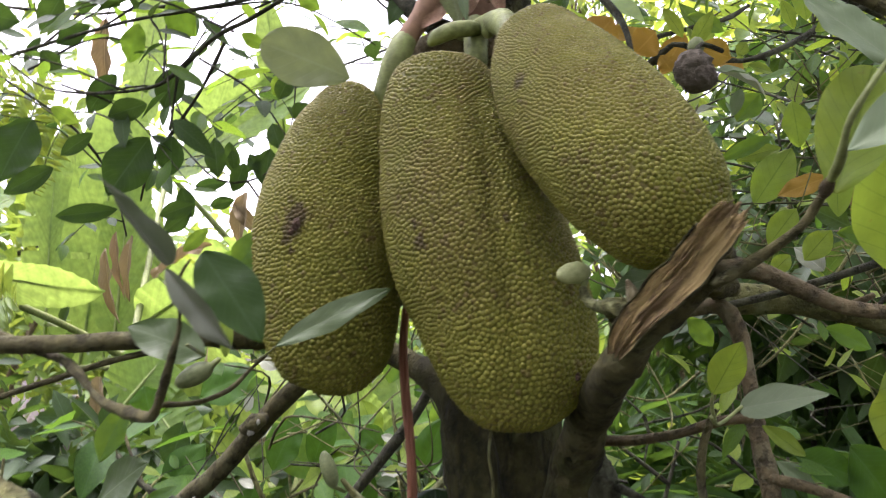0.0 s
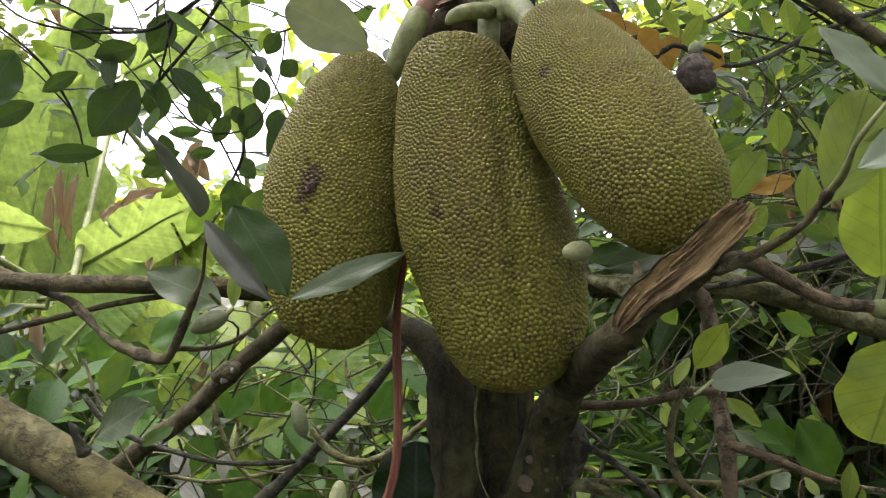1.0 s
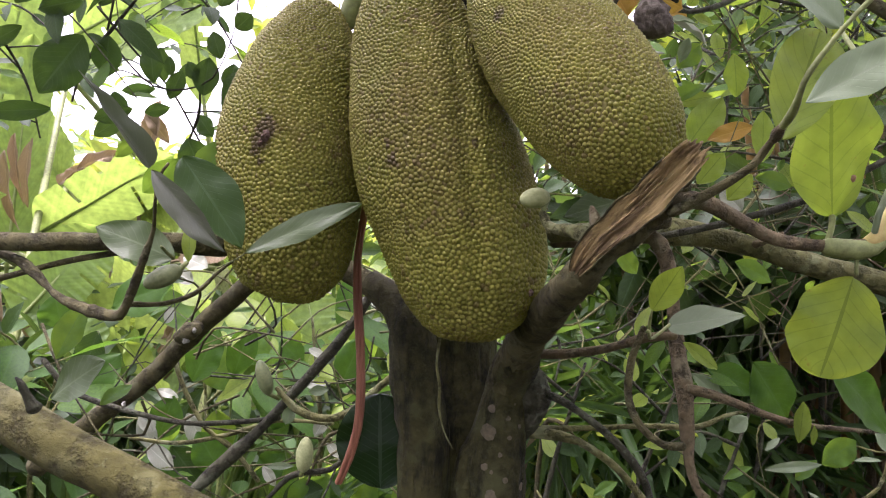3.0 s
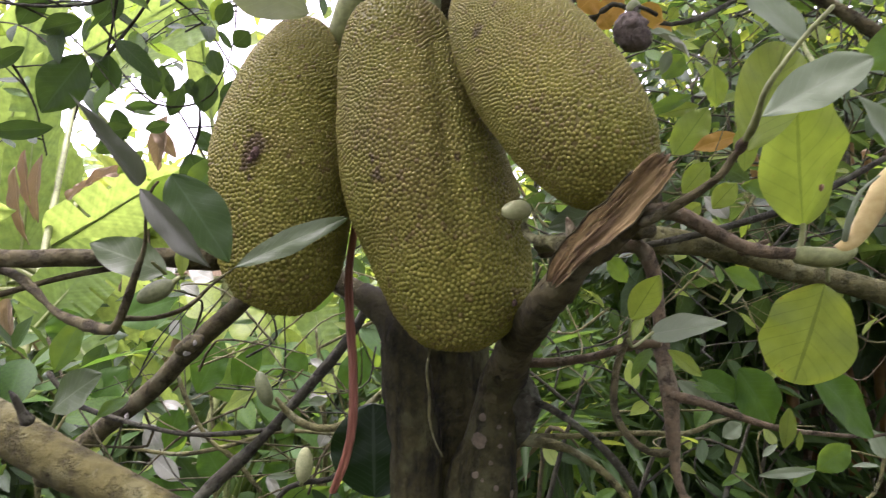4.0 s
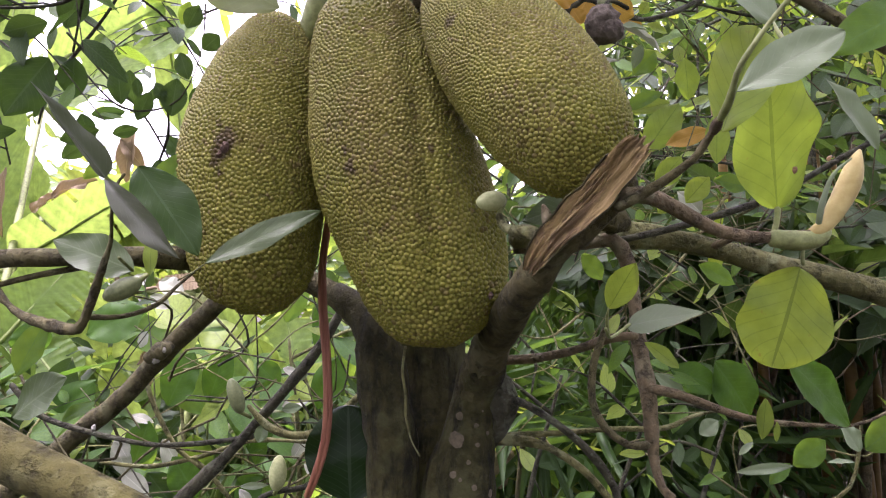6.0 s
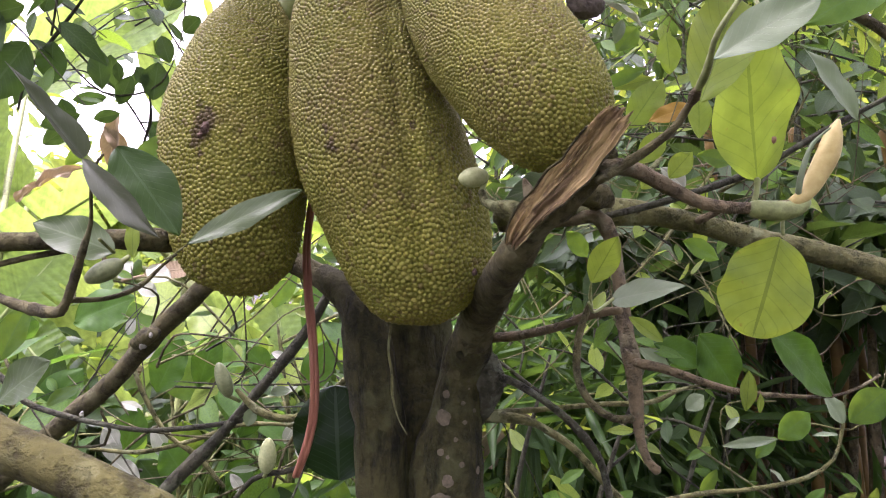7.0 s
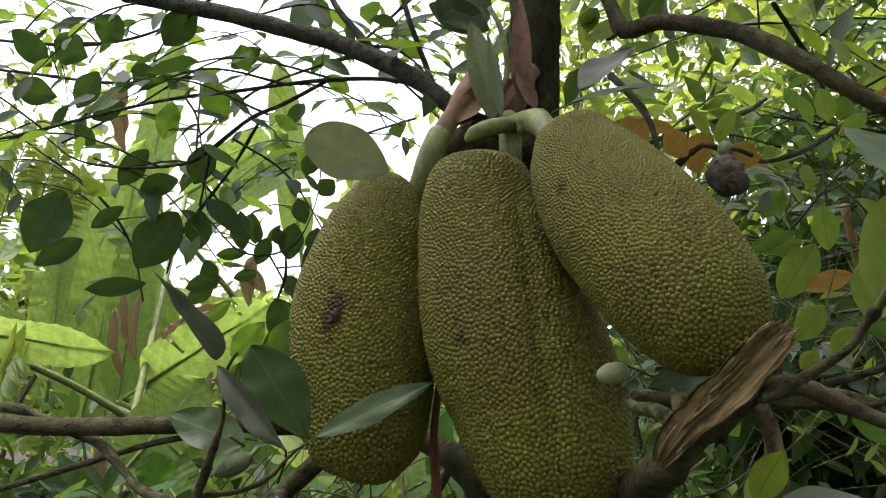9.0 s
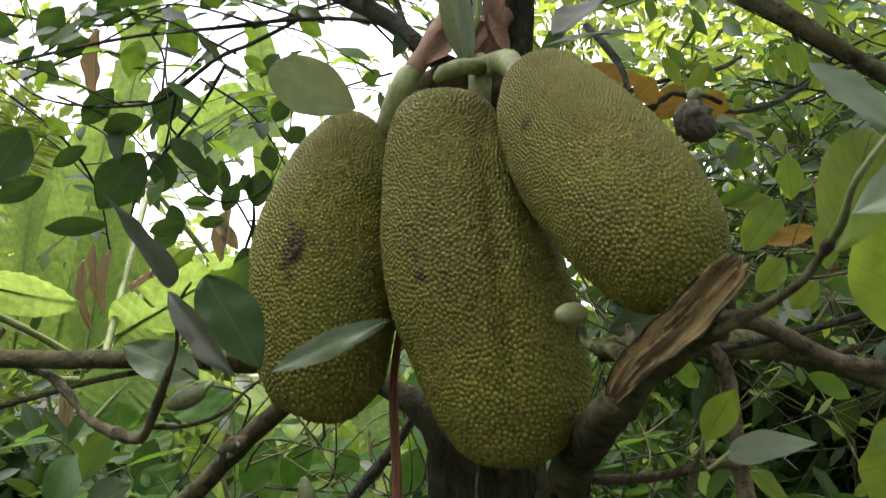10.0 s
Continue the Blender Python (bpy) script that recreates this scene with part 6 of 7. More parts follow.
# (azimuth, distance, height of the top, twigs, leaves, size)
for k, (az, dist, top, n, m, size, tone, sp) in enumerate((
        (13, 2.6, 1.35, 6, 6, 0.12, SHADED_GREENS, 0.55), (22, 2.5, 1.4, 6, 6, 0.12, SHADED_GREENS, 0.55), (21, 3.2, 1.6, 7, 6, 0.11, SHADED_GREENS, 0.5), (17, 2.8, 2.3, 12, 7, 0.11, SHADED_GREENS, 0.65),
        (27, 2.9, 2.5, 12, 8, 0.12, (LEAF, LEAF_DARK), 0.65), (36, 2.3, 2.6, 14, 8, 0.11, SHADED_GREENS, 0.6), (8, 3.2, 2.7, 14, 8, 0.12, (LEAF, LEAF_YOUNG), 0.7), (20, 3.4, 3.2, 14, 8, 0.12, (LEAF, LEAF_DARK, LEAF_DARK), 0.8),
        (30, 3.2, 3.4, 14, 8, 0.12, GREENS, 0.8), (41, 2.6, 2.4, 10, 7, 0.12, SHADED_GREENS, 0.6), (9, 2.0, 1.3, 5, 6, 0.09, (LEAF, LEAF_DARK, LEAF_YOUNG), 0.35), (16, 2.1, 1.26, 5, 6, 0.085, (LEAF, LEAF_YOUNG, LEAF_DARK), 0.4), (21, 2.2, 1.18, 5, 6, 0.09, (LEAF_DARK, LEAF_DARK, LEAF), 0.4))):
    x, y, _ = polar(az, 0, dist)
    sapling((x, y, -0.03), (x + 0.15, y, top), n, m, size, tone, 20 + k, "leafy sapling with glossy green leaves", sp, low=0.62 if top > 2 else 0.3)
for k, (az, dist, top, n, m, size, tone, sp) in enumerate((
        (-5, 2.4, 1.36, 9, 5, 0.19, BROAD, 0.45), (-13, 2.6, 1.25, 7, 5, 0.21, BROAD, 0.5), (-22, 2.3, 1.2, 8, 5, 0.19, BROAD, 0.45), (-31, 2.5, 1.2, 8, 5, 0.19, BROAD, 0.5),
        (2, 2.9, 1.5, 10, 6, 0.13, BROAD, 0.5))):
    x, y, _ = polar(az, 0, dist)
    sapling((x, y, -0.03), (x - 0.1, y, top), n, m, size, tone, 60 + k, "leafy sapling with broad light green leaves", sp, bark=BARK_GREY)


# ---- bare twigs in front of the thicket ----
def brush(rows, label, seed, bark):
    """A straggling, nearly leafless bush: a few stems and many thin crooked twigs."""
    thing = tagged(new("bare_bush"), label, "bush")
    foot = Vector((rows[0][0][0], rows[0][0][1], -0.02))
    thing.location = foot
    rr = random.Random(seed)
    for k, (a, b, w) in enumerate(rows):
        a, b = Vector(a), Vector(b)
        bow = Vector((rr.uniform(-1, 1), rr.uniform(-0.4, 0.4), rr.uniform(-1, 1))) * (b - a).length * 0.35
        pts = [(*a, w), (*(a.lerp(b, 0.33) + bow), w * 0.85), (*(a.lerp(b, 0.7) + bow * 0.6), w * 0.65), (*b, w * 0.4)]
        twig(pts, rr.choice(bark), thing, rr.choice((0, 1, 2, 3)), 0.06, (LEAF, LEAF_YOUNG, LEAF_DARK), seed * 40 + k, knots=0.5)
    return thing


def tangle(low, high, count, seed):
    """Ends of twigs strewn between two corners of a region."""
    rr = random.Random(seed)
    out = []
    for _ in range(count):
        a = Vector([rr.uniform(p, q) for p, q in zip(low, high)])
        way = Vector((rr.uniform(-1, 1), rr.uniform(-0.4, 0.4), rr.uniform(-0.5, 0.7))).normalized()
        out.append((tuple(a), tuple(a + way * rr.uniform(0.25, 0.6)), rr.uniform(0.0015, 0.0035)))
    return out


brush(tangle((-0.85, 1.6, 0.95), (-0.05, 2.3, 1.38), 52, 5), "straggling bare twigs behind the trunk", 5, (BARK, BARK_OLIVE, BARK_GREY))
brush(tangle((0.25, 1.4, 1.0), (1.1, 2.1, 1.75), 36, 6), "straggling grey bare twigs in front of the saplings", 6, (BARK, BARK_GREY, BARK_GREY))
brush([(a, b, w * 0.6) for a, b, w in tangle((0.5, 1.5, 1.42), (1.25, 2.3, 2.0), 44, 15)], "thin curly brown dead twigs in front of the bamboo", 15, (BARK_BROWN, BARK_BROWN, BARK_GREY))
brush(tangle((0.3, 1.5, 1.75), (1.2, 2.2, 2.3), 24, 7), "thin crooked twigs above the saplings", 7, (BARK, BARK_GREY))


brush([(a, tuple(Vector(a).lerp(Vector(b), 0.45)), w * 0.45) for a, b, w in tangle((0.30, 1.10, 1.50), (0.62, 1.45, 1.85), 22, 9)], "thin curly dead twigs beside the fruits", 9, (BARK_GREY, BARK_BROWN))


# ---- a broad-leaved herb low behind the trunk ----
herb = tagged(new("broad_leaf_plant"), "low plant with broad smooth green leaves behind the trunk", "plant")
herb.location = (-0.55, 2.4, 0)
leaves([((-0.523, 2.294, 1.137), (-0.650, 2.299, 1.302), 0.123), ((-0.523, 2.393, 1.202), (-0.440, 2.384, 1.330), 0.108), ((-0.331, 2.475, 1.409), (-0.286, 2.468, 1.562), 0.091), ((-0.686, 2.603, 1.276), (-0.968, 2.617, 1.450), 0.124), ((-0.567, 2.299, 1.079), (-0.544, 2.301, 0.943), 0.103), ((-0.751, 2.412, 1.064), (-0.738, 2.414, 0.942), 0.080), ((-0.462, 2.688, 1.269), (-0.559, 2.699, 1.113), 0.118), ((-0.207, 2.669, 1.347), (-0.129, 2.668, 1.190), 0.118), ((-0.316, 2.290, 0.764), (-0.233, 2.281, 0.896), 0.133), ((-0.448, 2.298, 0.814), (-0.332, 2.292, 0.722), 0.116), ((-0.142, 2.380, 0.733), (-0.107, 2.373, 0.889), 0.104)], LEAF, herb, face=(0.1, -0.9, 0.6), fold=0.12, curl=0.12)
leaves([((-0.936, 2.318, 1.296), (-0.991, 2.326, 1.138), 0.103), ((-1.028, 2.333, 0.964), (-0.912, 2.328, 0.848), 0.110), ((-0.696, 2.311, 0.964), (-0.597, 2.307, 0.847), 0.100), ((-0.476, 2.496, 0.993), (-0.602, 2.503, 1.047), 0.091), ((-0.233, 2.282, 0.863), (-0.365, 2.293, 0.797), 0.116)], LEAF_DARK, herb, face=(0.1, -0.9, 0.6), fold=0.12, curl=0.12)
leaves([((-0.615, 2.2, 1.175), (-0.548, 2.18, 1.326), 0.11), ((-0.511, 2.25, 1.184), (-0.464, 2.23, 1.347), 0.09), ((-0.698, 2.2, 1.011), (-0.662, 2.18, 1.131), 0.1), ((-0.982, 2.3, 1.084), (-0.864, 2.28, 1.233), 0.13), ((-0.507, 2.15, 0.933), (-0.57, 2.13, 1.046), 0.1), ((-1.015, 2.6, 1.353), (-0.818, 2.58, 1.446), 0.16), ((-0.203, 2.3, 1.158), (-0.143, 2.28, 1.318), 0.1), ((-0.933, 2.2, 0.851), (-0.857, 2.18, 0.963), 0.11), ((-0.401, 2.3, 1.027), (-0.34, 2.28, 1.146), 0.08), ((-0.411, 2.2, 0.903), (-0.345, 2.18, 0.986), 0.09), ((-1.08, 2.4, 1.291), (-1.105, 2.38, 1.395), 0.12), ((-0.319, 2.3, 1.226), (-0.382, 2.28, 1.295), 0.08)], LEAF_MID, herb, face=(0.1, -0.9, 0.5), fold=0.14, curl=0.12)
leaves([((-0.485, 2.489, 1.282), (-0.630, 2.595, 1.427), 0.129), ((-0.874, 2.619, 1.126), (-0.968, 2.622, 1.239), 0.094), ((-0.385, 2.584, 1.219), (-0.442, 2.584, 1.351), 0.087)], LEAF_YOUNG, herb, face=(0.1, -0.9, 0.6), fold=0.12, curl=0.12)
leaves([((-0.679, 2.403, 1.220), (-0.644, 2.399, 1.272), 0.052), ((-0.316, 2.280, 1.162), (-0.233, 2.274, 1.187), 0.043), ((-0.655, 2.305, 1.063), (-0.589, 2.303, 0.963), 0.066), ((-0.837, 2.520, 0.993), (-0.855, 2.523, 0.921), 0.043), ((-0.281, 2.382, 0.993), (-0.246, 2.378, 1.063), 0.042)], LEAF_WHITE, herb, face=(0.1, -0.9, 0.6), fold=0.12, curl=0.12)
leaves([((-0.599, 1.985, 1.284), (-0.553, 1.980, 1.327), 0.032), ((-0.242, 1.859, 1.316), (-0.199, 1.857, 1.300), 0.024), ((-0.241, 1.864, 1.223), (-0.191, 1.859, 1.242), 0.030), ((-0.721, 2.102, 1.093), (-0.678, 2.103, 0.995), 0.051), ((-0.713, 2.199, 1.147), (-0.650, 2.196, 1.131), 0.029), ((-0.859, 2.017, 0.945), (-0.824, 2.012, 1.017), 0.034), ((-0.209, 2.070, 1.045), (-0.163, 2.069, 1.007), 0.030), ((-0.359, 1.982, 0.999), (-0.323, 1.982, 0.949), 0.029), ((-0.676, 2.186, 1.384), (-0.699, 2.190, 1.337), 0.032), ((-0.697, 2.104, 1.010), (-0.622, 2.102, 0.951), 0.054), ((-0.683, 2.101, 1.048), (-0.718, 2.101, 1.101), 0.045), ((-0.812, 2.690, 1.535), (-0.724, 2.685, 1.506), 0.078)] + [((-0.841, 2.694, 1.485), (-0.772, 2.691, 1.447), 0.059), ((-0.910, 2.698, 1.504), (-0.862, 2.692, 1.563), 0.059)], LEAF_WHITE, herb, face=(0.1, -0.9, 0.6), fold=0.12, curl=0.12)
for k, q in enumerate([((-0.523, 2.294, 1.137), (-0.627, 2.413, 0.699), 0.017), ((-0.567, 2.299, 1.079), (-0.592, 2.412, 0.664), 0.017), ((-0.686, 2.603, 1.276), (-0.602, 2.512, 0.703), 0.018), ((-0.316, 2.290, 0.764), (-0.350, 2.397, 0.595), 0.017), ((-0.936, 2.318, 1.296), (-0.921, 2.433, 0.700), 0.017)]):
    part("stem", tube([(*q[0], 0.003), (*((Vector(q[0]) + Vector(q[1])) / 2 + Vector((0.03, 0, 0))), 0.004), (*q[1], 0.006), (q[1][0], q[1][1], -0.02, 0.008)], 7, 0.04, 0.05, k), GREEN_STEM, herb)


# ---- fern and banana plants ----
def fern(foot, rows, label):
    thing = tagged(new("fern"), label, "fern")
    thing.location = foot
    for k, (b, t) in enumerate(rows):
        b, t = Vector(b), Vector(t)
        c = spline([(*b, 0.004), (*(b.lerp(t, 0.5) + Vector((0, 0, 0.1))), 0.003), (*t, 0.001)], 0.02)
        part("frond_stem", tube([tuple(r) for r in c[::4]] + [tuple(c[-1])], 5, 0.05, 0.0, k), GREEN_STEM, thing)
        n = len(c)
        p = np.repeat(c[:, :3], 2, axis=0)
        side = np.tile(np.array((1.0, -1.0)), n)
        way = (t - b).normalized()
        out = np.array(way.cross(Vector((0, -1, 0.3))).normalized())
        d = side[:, None] * out[None, :] + np.array(way)[None, :] * 0.5 + rng.normal(0, 0.08, (2 * n, 3))
        s = 0.13 * np.repeat(np.sin(np.linspace(0.35, math.pi * 0.97, n)), 2) + 0.01
        ob = part("frond", scatter_leaves(p, s, d, np.tile(np.array((0.0, -1.0, 0.4)), (2 * n, 1)), 0.22), BRIGHT, thing)
        ob["kind"] = "stuff"
    return thing


fern((-1.9, 3.4, 0), [((-2.143, 3.104, 2.212), (-1.865, 2.935, 2.660)), ((-2.267, 3.084, 2.257), (-2.034, 2.916, 2.678)), ((-2.043, 3.118, 2.191), (-1.767, 2.980, 2.485)), ((-1.789, 2.558, 1.532), (-1.598, 2.449, 1.648))], "yellow-green fern fronds among the banana leaves")


# ---- banana plants ----
def banana_leaf(base, tip, width, parent, seed, face=(0, -1, 0.3), curl=0.12, material=BANANA):
    """A long pleated blade with torn edges and a thick midrib."""
    length = (Vector(tip) - Vector(base)).length
    rr = random.Random(seed)
    verts, faces, uvs = [], [], []
    rows, half = 44, 5
    m = 2 * half + 1
    for i in range(rows + 1):
        v = i / rows
        w = 0.5 * width * (math.sin(min(1, v / 0.18) * math.pi / 2) * math.sin(min(1, (1 - v) / 0.3) * math.pi / 2) ** 0.7) + 0.004
        for k in range(-half, half + 1):
            u = k / half
            pleat = 0.006 * math.sin(i * 2.1 + seed) * abs(u)
            sag = 0.10 * width * abs(u) ** 1.5 + 0.08 * width * noise.noise(Vector((v * 3, u, seed)))
            verts.append((u * w, v * length - abs(u) * width * 0.05, -curl * length * v * v + sag * 0.6 + pleat))
            uvs.append((0.5 + 0.5 * u, v))
    torn = {(rr.randrange(6, rows - 4), rr.choice((-1, 1))): rr.randint(2, 4) for _ in range(5)}
    for i in range(rows):
        for k in range(m - 1):
            side = -1 if k < half else 1
            depth = min(k, m - 2 - k)
            if depth < torn.get((i, side), 0):
                continue
            faces.append((i * m + k, i * m + k + 1, (i + 1) * m + k + 1, (i + 1) * m + k))
    ob = part("leaf", (verts, faces, uvs), material, parent)
    ob.matrix_basis = aim(base, tip, face)
    rib = part("midrib", tube([(0, -0.12, 0.0, 0.010), (0, length * 0.5, -curl * length * 0.25 - 0.003, 0.006), (0, length * 0.97, -curl * length * 0.94 - 0.003, 0.002)], 7, 0.08, 0.02, seed), BANANA_RIB if material is BANANA else material)
    rib.parent = ob
    return ob


def banana_plant(foot, top, rows, seed, label="banana plant with broad light green leaves"):
    thing = tagged(new("banana_plant"), label, "banana plant", group="banana plants")
    thing.location = foot
    part("false_stem", tube([(*foot, 0.10), ((foot[0] + top[0]) / 2, (foot[1] + top[1]) / 2, (foot[2] + top[2]) / 2, 0.085), (*top, 0.05)], 12, 0.08, 0.05, seed), GREEN_STEM, thing)
    for k, (b, t, w) in enumerate(rows):
        banana_leaf(b, t, w, thing, seed * 10 + k, face=(0.2 * (-1) ** k, -0.8, 0.6 if k % 3 == 2 else -0.5), curl=0.04)
        part("leaf_stalk", tube([(*top, 0.022), (*((Vector(top) + Vector(b)) / 2 + Vector((0, 0, 0.05))), 0.018), (*b, 0.014)], 8, 0.1, 0.03, k), GREEN_STEM, thing)
    return thing


banana_plant((-1.75, 3.9, 0), (-1.7, 3.9, 1.3), [((-2.300, 3.971, 1.408), (-2.065, 3.869, 3.015), 0.377), ((-2.597, 4.100, 1.649), (-2.557, 3.983, 2.741), 0.353), ((-1.993, 3.767, 1.539), (-1.949, 3.752, 2.636), 0.235), ((-2.323, 2.858, 1.831), (-1.541, 2.850, 1.719), 0.187)], 1)
banana_plant((-1.25, 4.9, 0), (-1.25, 4.9, 1.5), [((-1.361, 4.7, 2.511), (-1.577, 4.6, 3.839), 0.21), ((-2.343, 4.3, 1.444), (-2.67, 4.2, 2.977), 0.34), ((-2.128, 4.561, 2.610), (-1.241, 4.614, 3.246), 0.300), ((-2.447, 4.677, 2.905), (-2.325, 4.661, 4.042), 0.323), ((-1.443, 4.535, 2.039), (-1.704, 4.399, 1.586), 0.373), ((-2.304, 4.518, 1.742), (-1.617, 4.620, 2.046), 0.316)], 2)
banana_plant((-0.95, 3.4, 0), (-0.95, 3.4, 0.7), [((-0.839, 3.518, 1.181), (-1.695, 3.668, 1.473), 0.364), ((-0.493, 3.499, 1.014), (-0.852, 3.612, 1.456), 0.338), ((-0.404, 3.593, 1.001), (-0.526, 3.690, 1.450), 0.295), ((-0.967, 3.334, 0.846), (-1.542, 3.563, 1.233), 0.249), ((-1.520, 3.467, 1.028), (-1.875, 3.581, 1.426), 0.303), ((-1.048, 3.438, 0.927), (-1.371, 3.454, 1.127), 0.224)], 3)
banana_plant((-1.6, 3.0, 0), (-1.6, 3.0, 0.7), [((-1.826, 3.723, 1.631), (-1.213, 3.766, 2.052), 0.330), ((-1.584, 3.130, 1.264), (-1.337, 3.294, 1.664), 0.281), ((-1.299, 3.124, 1.106), (-1.629, 3.222, 1.444), 0.253), ((-2.064, 4.467, 2.839), (-1.461, 4.608, 3.303), 0.306), ((-1.993, 4.317, 1.919), (-2.575, 4.509, 2.598), 0.389)], 4)


# ---- palm frond that droops behind the trunk ----
palm = tagged(new("small_palm"), "small palm with dark drooping leaflets behind the trunk", "palm")
palm.location = (0.35600000000000004, 2.12, -0.02)
part("stem", tube([(0.356, 2.12, -0.02, 0.012), (0.375, 2.1, 0.991, 0.009), (0.406, 2.05, 1.135, 0.006), (0.462, 2.02, 1.089, 0.003)], 9, 0.03, 0.1, 4), BARK_OLIVE, palm)
leaves([((0.391, 2.05, 1.107), (0.367, 2.0, 0.954), 0.022), ((0.406, 2.05, 1.122), (0.404, 2.0, 0.909), 0.022), ((0.417, 2.05, 1.122), (0.431, 2.0, 0.953), 0.02), ((0.426, 2.05, 1.116), (0.456, 2.0, 0.879), 0.024), ((0.437, 2.05, 1.107), (0.487, 2.0, 1.011), 0.02), ((0.399, 2.05, 1.107), (0.396, 2.0, 0.865), 0.02), ((0.445, 2.05, 1.092), (0.509, 2.0, 0.951), 0.022), ((0.422, 2.05, 1.107), (0.426, 2.0, 0.85), 0.02), ((0.46, 2.05, 1.084), (0.518, 2.0, 1.069), 0.02)], LEAF_DARK, palm, face=(0.2, -1, 0.3), fold=0.3, curl=0.12, peak=0.4)
leaves([((0.348, 2.3, 1.056), (0.352, 2.28, 0.933), 0.085)], LEAF_DRY, palm, face=(0.1, -1, 0.1), fold=0.25, curl=0.1, wave=0.15, peak=0.35, point=0.6, blunt=0.4, label="dead grey-brown leaf hanging at the stem")


# ---- dead hanging leaves, grass and the low bamboo ----
dry = tagged(new("dead_leaves"), "dead brown banana leaves hanging in the thicket", "dead leaf", kind="stuff")
dry.location = polar(-24, -8, 3.6)
for k, (b, t, w) in enumerate([((-1.664, 3.771, 1.262), (-1.718, 3.782, 0.991), 0.109), ((-1.133, 3.538, 1.143), (-1.171, 3.547, 0.912), 0.103), ((0.380, 2.638, 1.013), (0.360, 2.644, 0.817), 0.086), ((-0.959, 3.725, 1.207), (-0.932, 3.729, 0.990), 0.109), ((-1.587, 3.963, 1.424), (-1.645, 3.972, 1.195), 0.115), ((-1.216, 3.935, 1.538), (-0.987, 3.918, 1.595), 0.086), ((1.006, 2.606, 0.640), (1.221, 2.587, 0.816), 0.078)]):
    banana_leaf(b, t, w, dry, 90 + k, material=LEAF_DRY, curl=0.3)
leaves([((-1.855, 3.285, 3.064), (-1.931, 3.344, 2.742), 0.119), ((-1.147, 3.309, 2.222), (-1.227, 3.351, 1.980), 0.103), ((-1.210, 3.314, 2.169), (-1.106, 3.347, 2.047), 0.077), ((-1.731, 3.399, 2.041), (-1.818, 3.454, 1.727), 0.069), ((-1.821, 3.423, 1.883), (-1.898, 3.438, 1.776), 0.069)], LEAF_DRY, dry, fold=0.5, curl=0.3, wave=0.2)
leaves([((-1.68, 3.1, 1.937), (-1.688, 3.15, 1.608), 0.062), ((-1.752, 3.3, 2.043), (-1.748, 3.3, 1.739), 0.050), ((-1.337, 3.0, 1.862), (-1.206, 3.05, 1.972), 0.068), ((-1.41, 3.0, 1.799), (-1.317, 3.0, 1.898), 0.056), ((-1.67, 3.1, 1.396), (-1.673, 3.1, 1.119), 0.074), ((-1.6, 3.2, 1.364), (-1.613, 3.2, 1.162), 0.056), ((-1.698, 3.0, 1.327), (-1.691, 3.0, 1.083), 0.062), ((-0.798, 2.6, 1.301), (-0.86, 2.6, 1.201), 0.046), ((-1.555, 3.3, 1.403), (-1.472, 3.3, 1.212), 0.050), ((-1.349, 3.4, 1.686), (-1.383, 3.4, 1.517), 0.056)], LEAF_DRY, dry, fold=0.7, curl=0.35, wave=0.4, peak=0.4)


def grass(centre, spread, count, size, label):
    p = np.column_stack([rng.normal(centre[0], spread[0], count), rng.normal(centre[1], spread[1], count), np.zeros(count)])
    d = rng.normal(0, 0.45, (count, 3)) + np.array((0, 0, 1.0))
    f = rng.normal(0, 1, (count, 3)) + np.array((0, -1.0, 0.2))
    ob = part("grass", scatter_leaves(p, size * rng.uniform(0.5, 1.3, count), d, f, 0.05), BLADE)
    return tagged(ob, label, "grass", kind="stuff")


grass((-1.6, 3.2), (1.0, 0.8), 2600, 0.75, "tall light green grass under the banana plants")
grass((1.2, 3.2), (1.2, 0.8), 1500, 0.6, "tall green grass under the saplings")


def bamboo(places, label):
    thing = tagged(new("bamboo_clump"), label, "bamboo")
    thing.location = (*places[0][:2], 0)
    rr = random.Random(3)
    for k, (x, y, lean, h) in enumerate(places):
        r = rr.uniform(0.028, 0.042)
        rows, z = [], -0.05
        while z < h:
            for dz, f in ((0.0, 1.10), (0.02, 1.0), (0.16, 0.98), (0.29, 1.0)):
                bend = lean * (max(z + dz, 0.0) / h) ** 1.6
                rows.append((x + bend, y + 0.2 * bend, z + dz, r * f * (1 - 0.5 * z / h)))
            z += 0.31
        part("culm", tube(rows, 10, 0.035, 0.02, k), CULM, thing)
    return thing


bx, by, _ = polar(32.5, 0, 3.5)
bamboo([(bx + 0.075 * dx, by + dy, ln, h) for dx, dy, ln, h in ((-4.6, 0.0, -0.12, 2.0), (-3.4, 0.3, -0.2, 2.2), (-2.2, -0.1, -0.1, 2.0), (-1.0, 0.2, -0.22, 2.1), (0.2, -0.1, -0.28, 2.0), (1.2, 0.3, -0.1, 2.2), (2.4, 0.0, -0.3, 2.0), (3.5, 0.3, -0.15, 2.1), (4.6, -0.1, -0.25, 2.0), (6.0, 0.2, 0.1, 1.9), (-0.4, 0.5, 0.05, 2.2))], "clump of orange-brown bamboo culms behind the saplings")

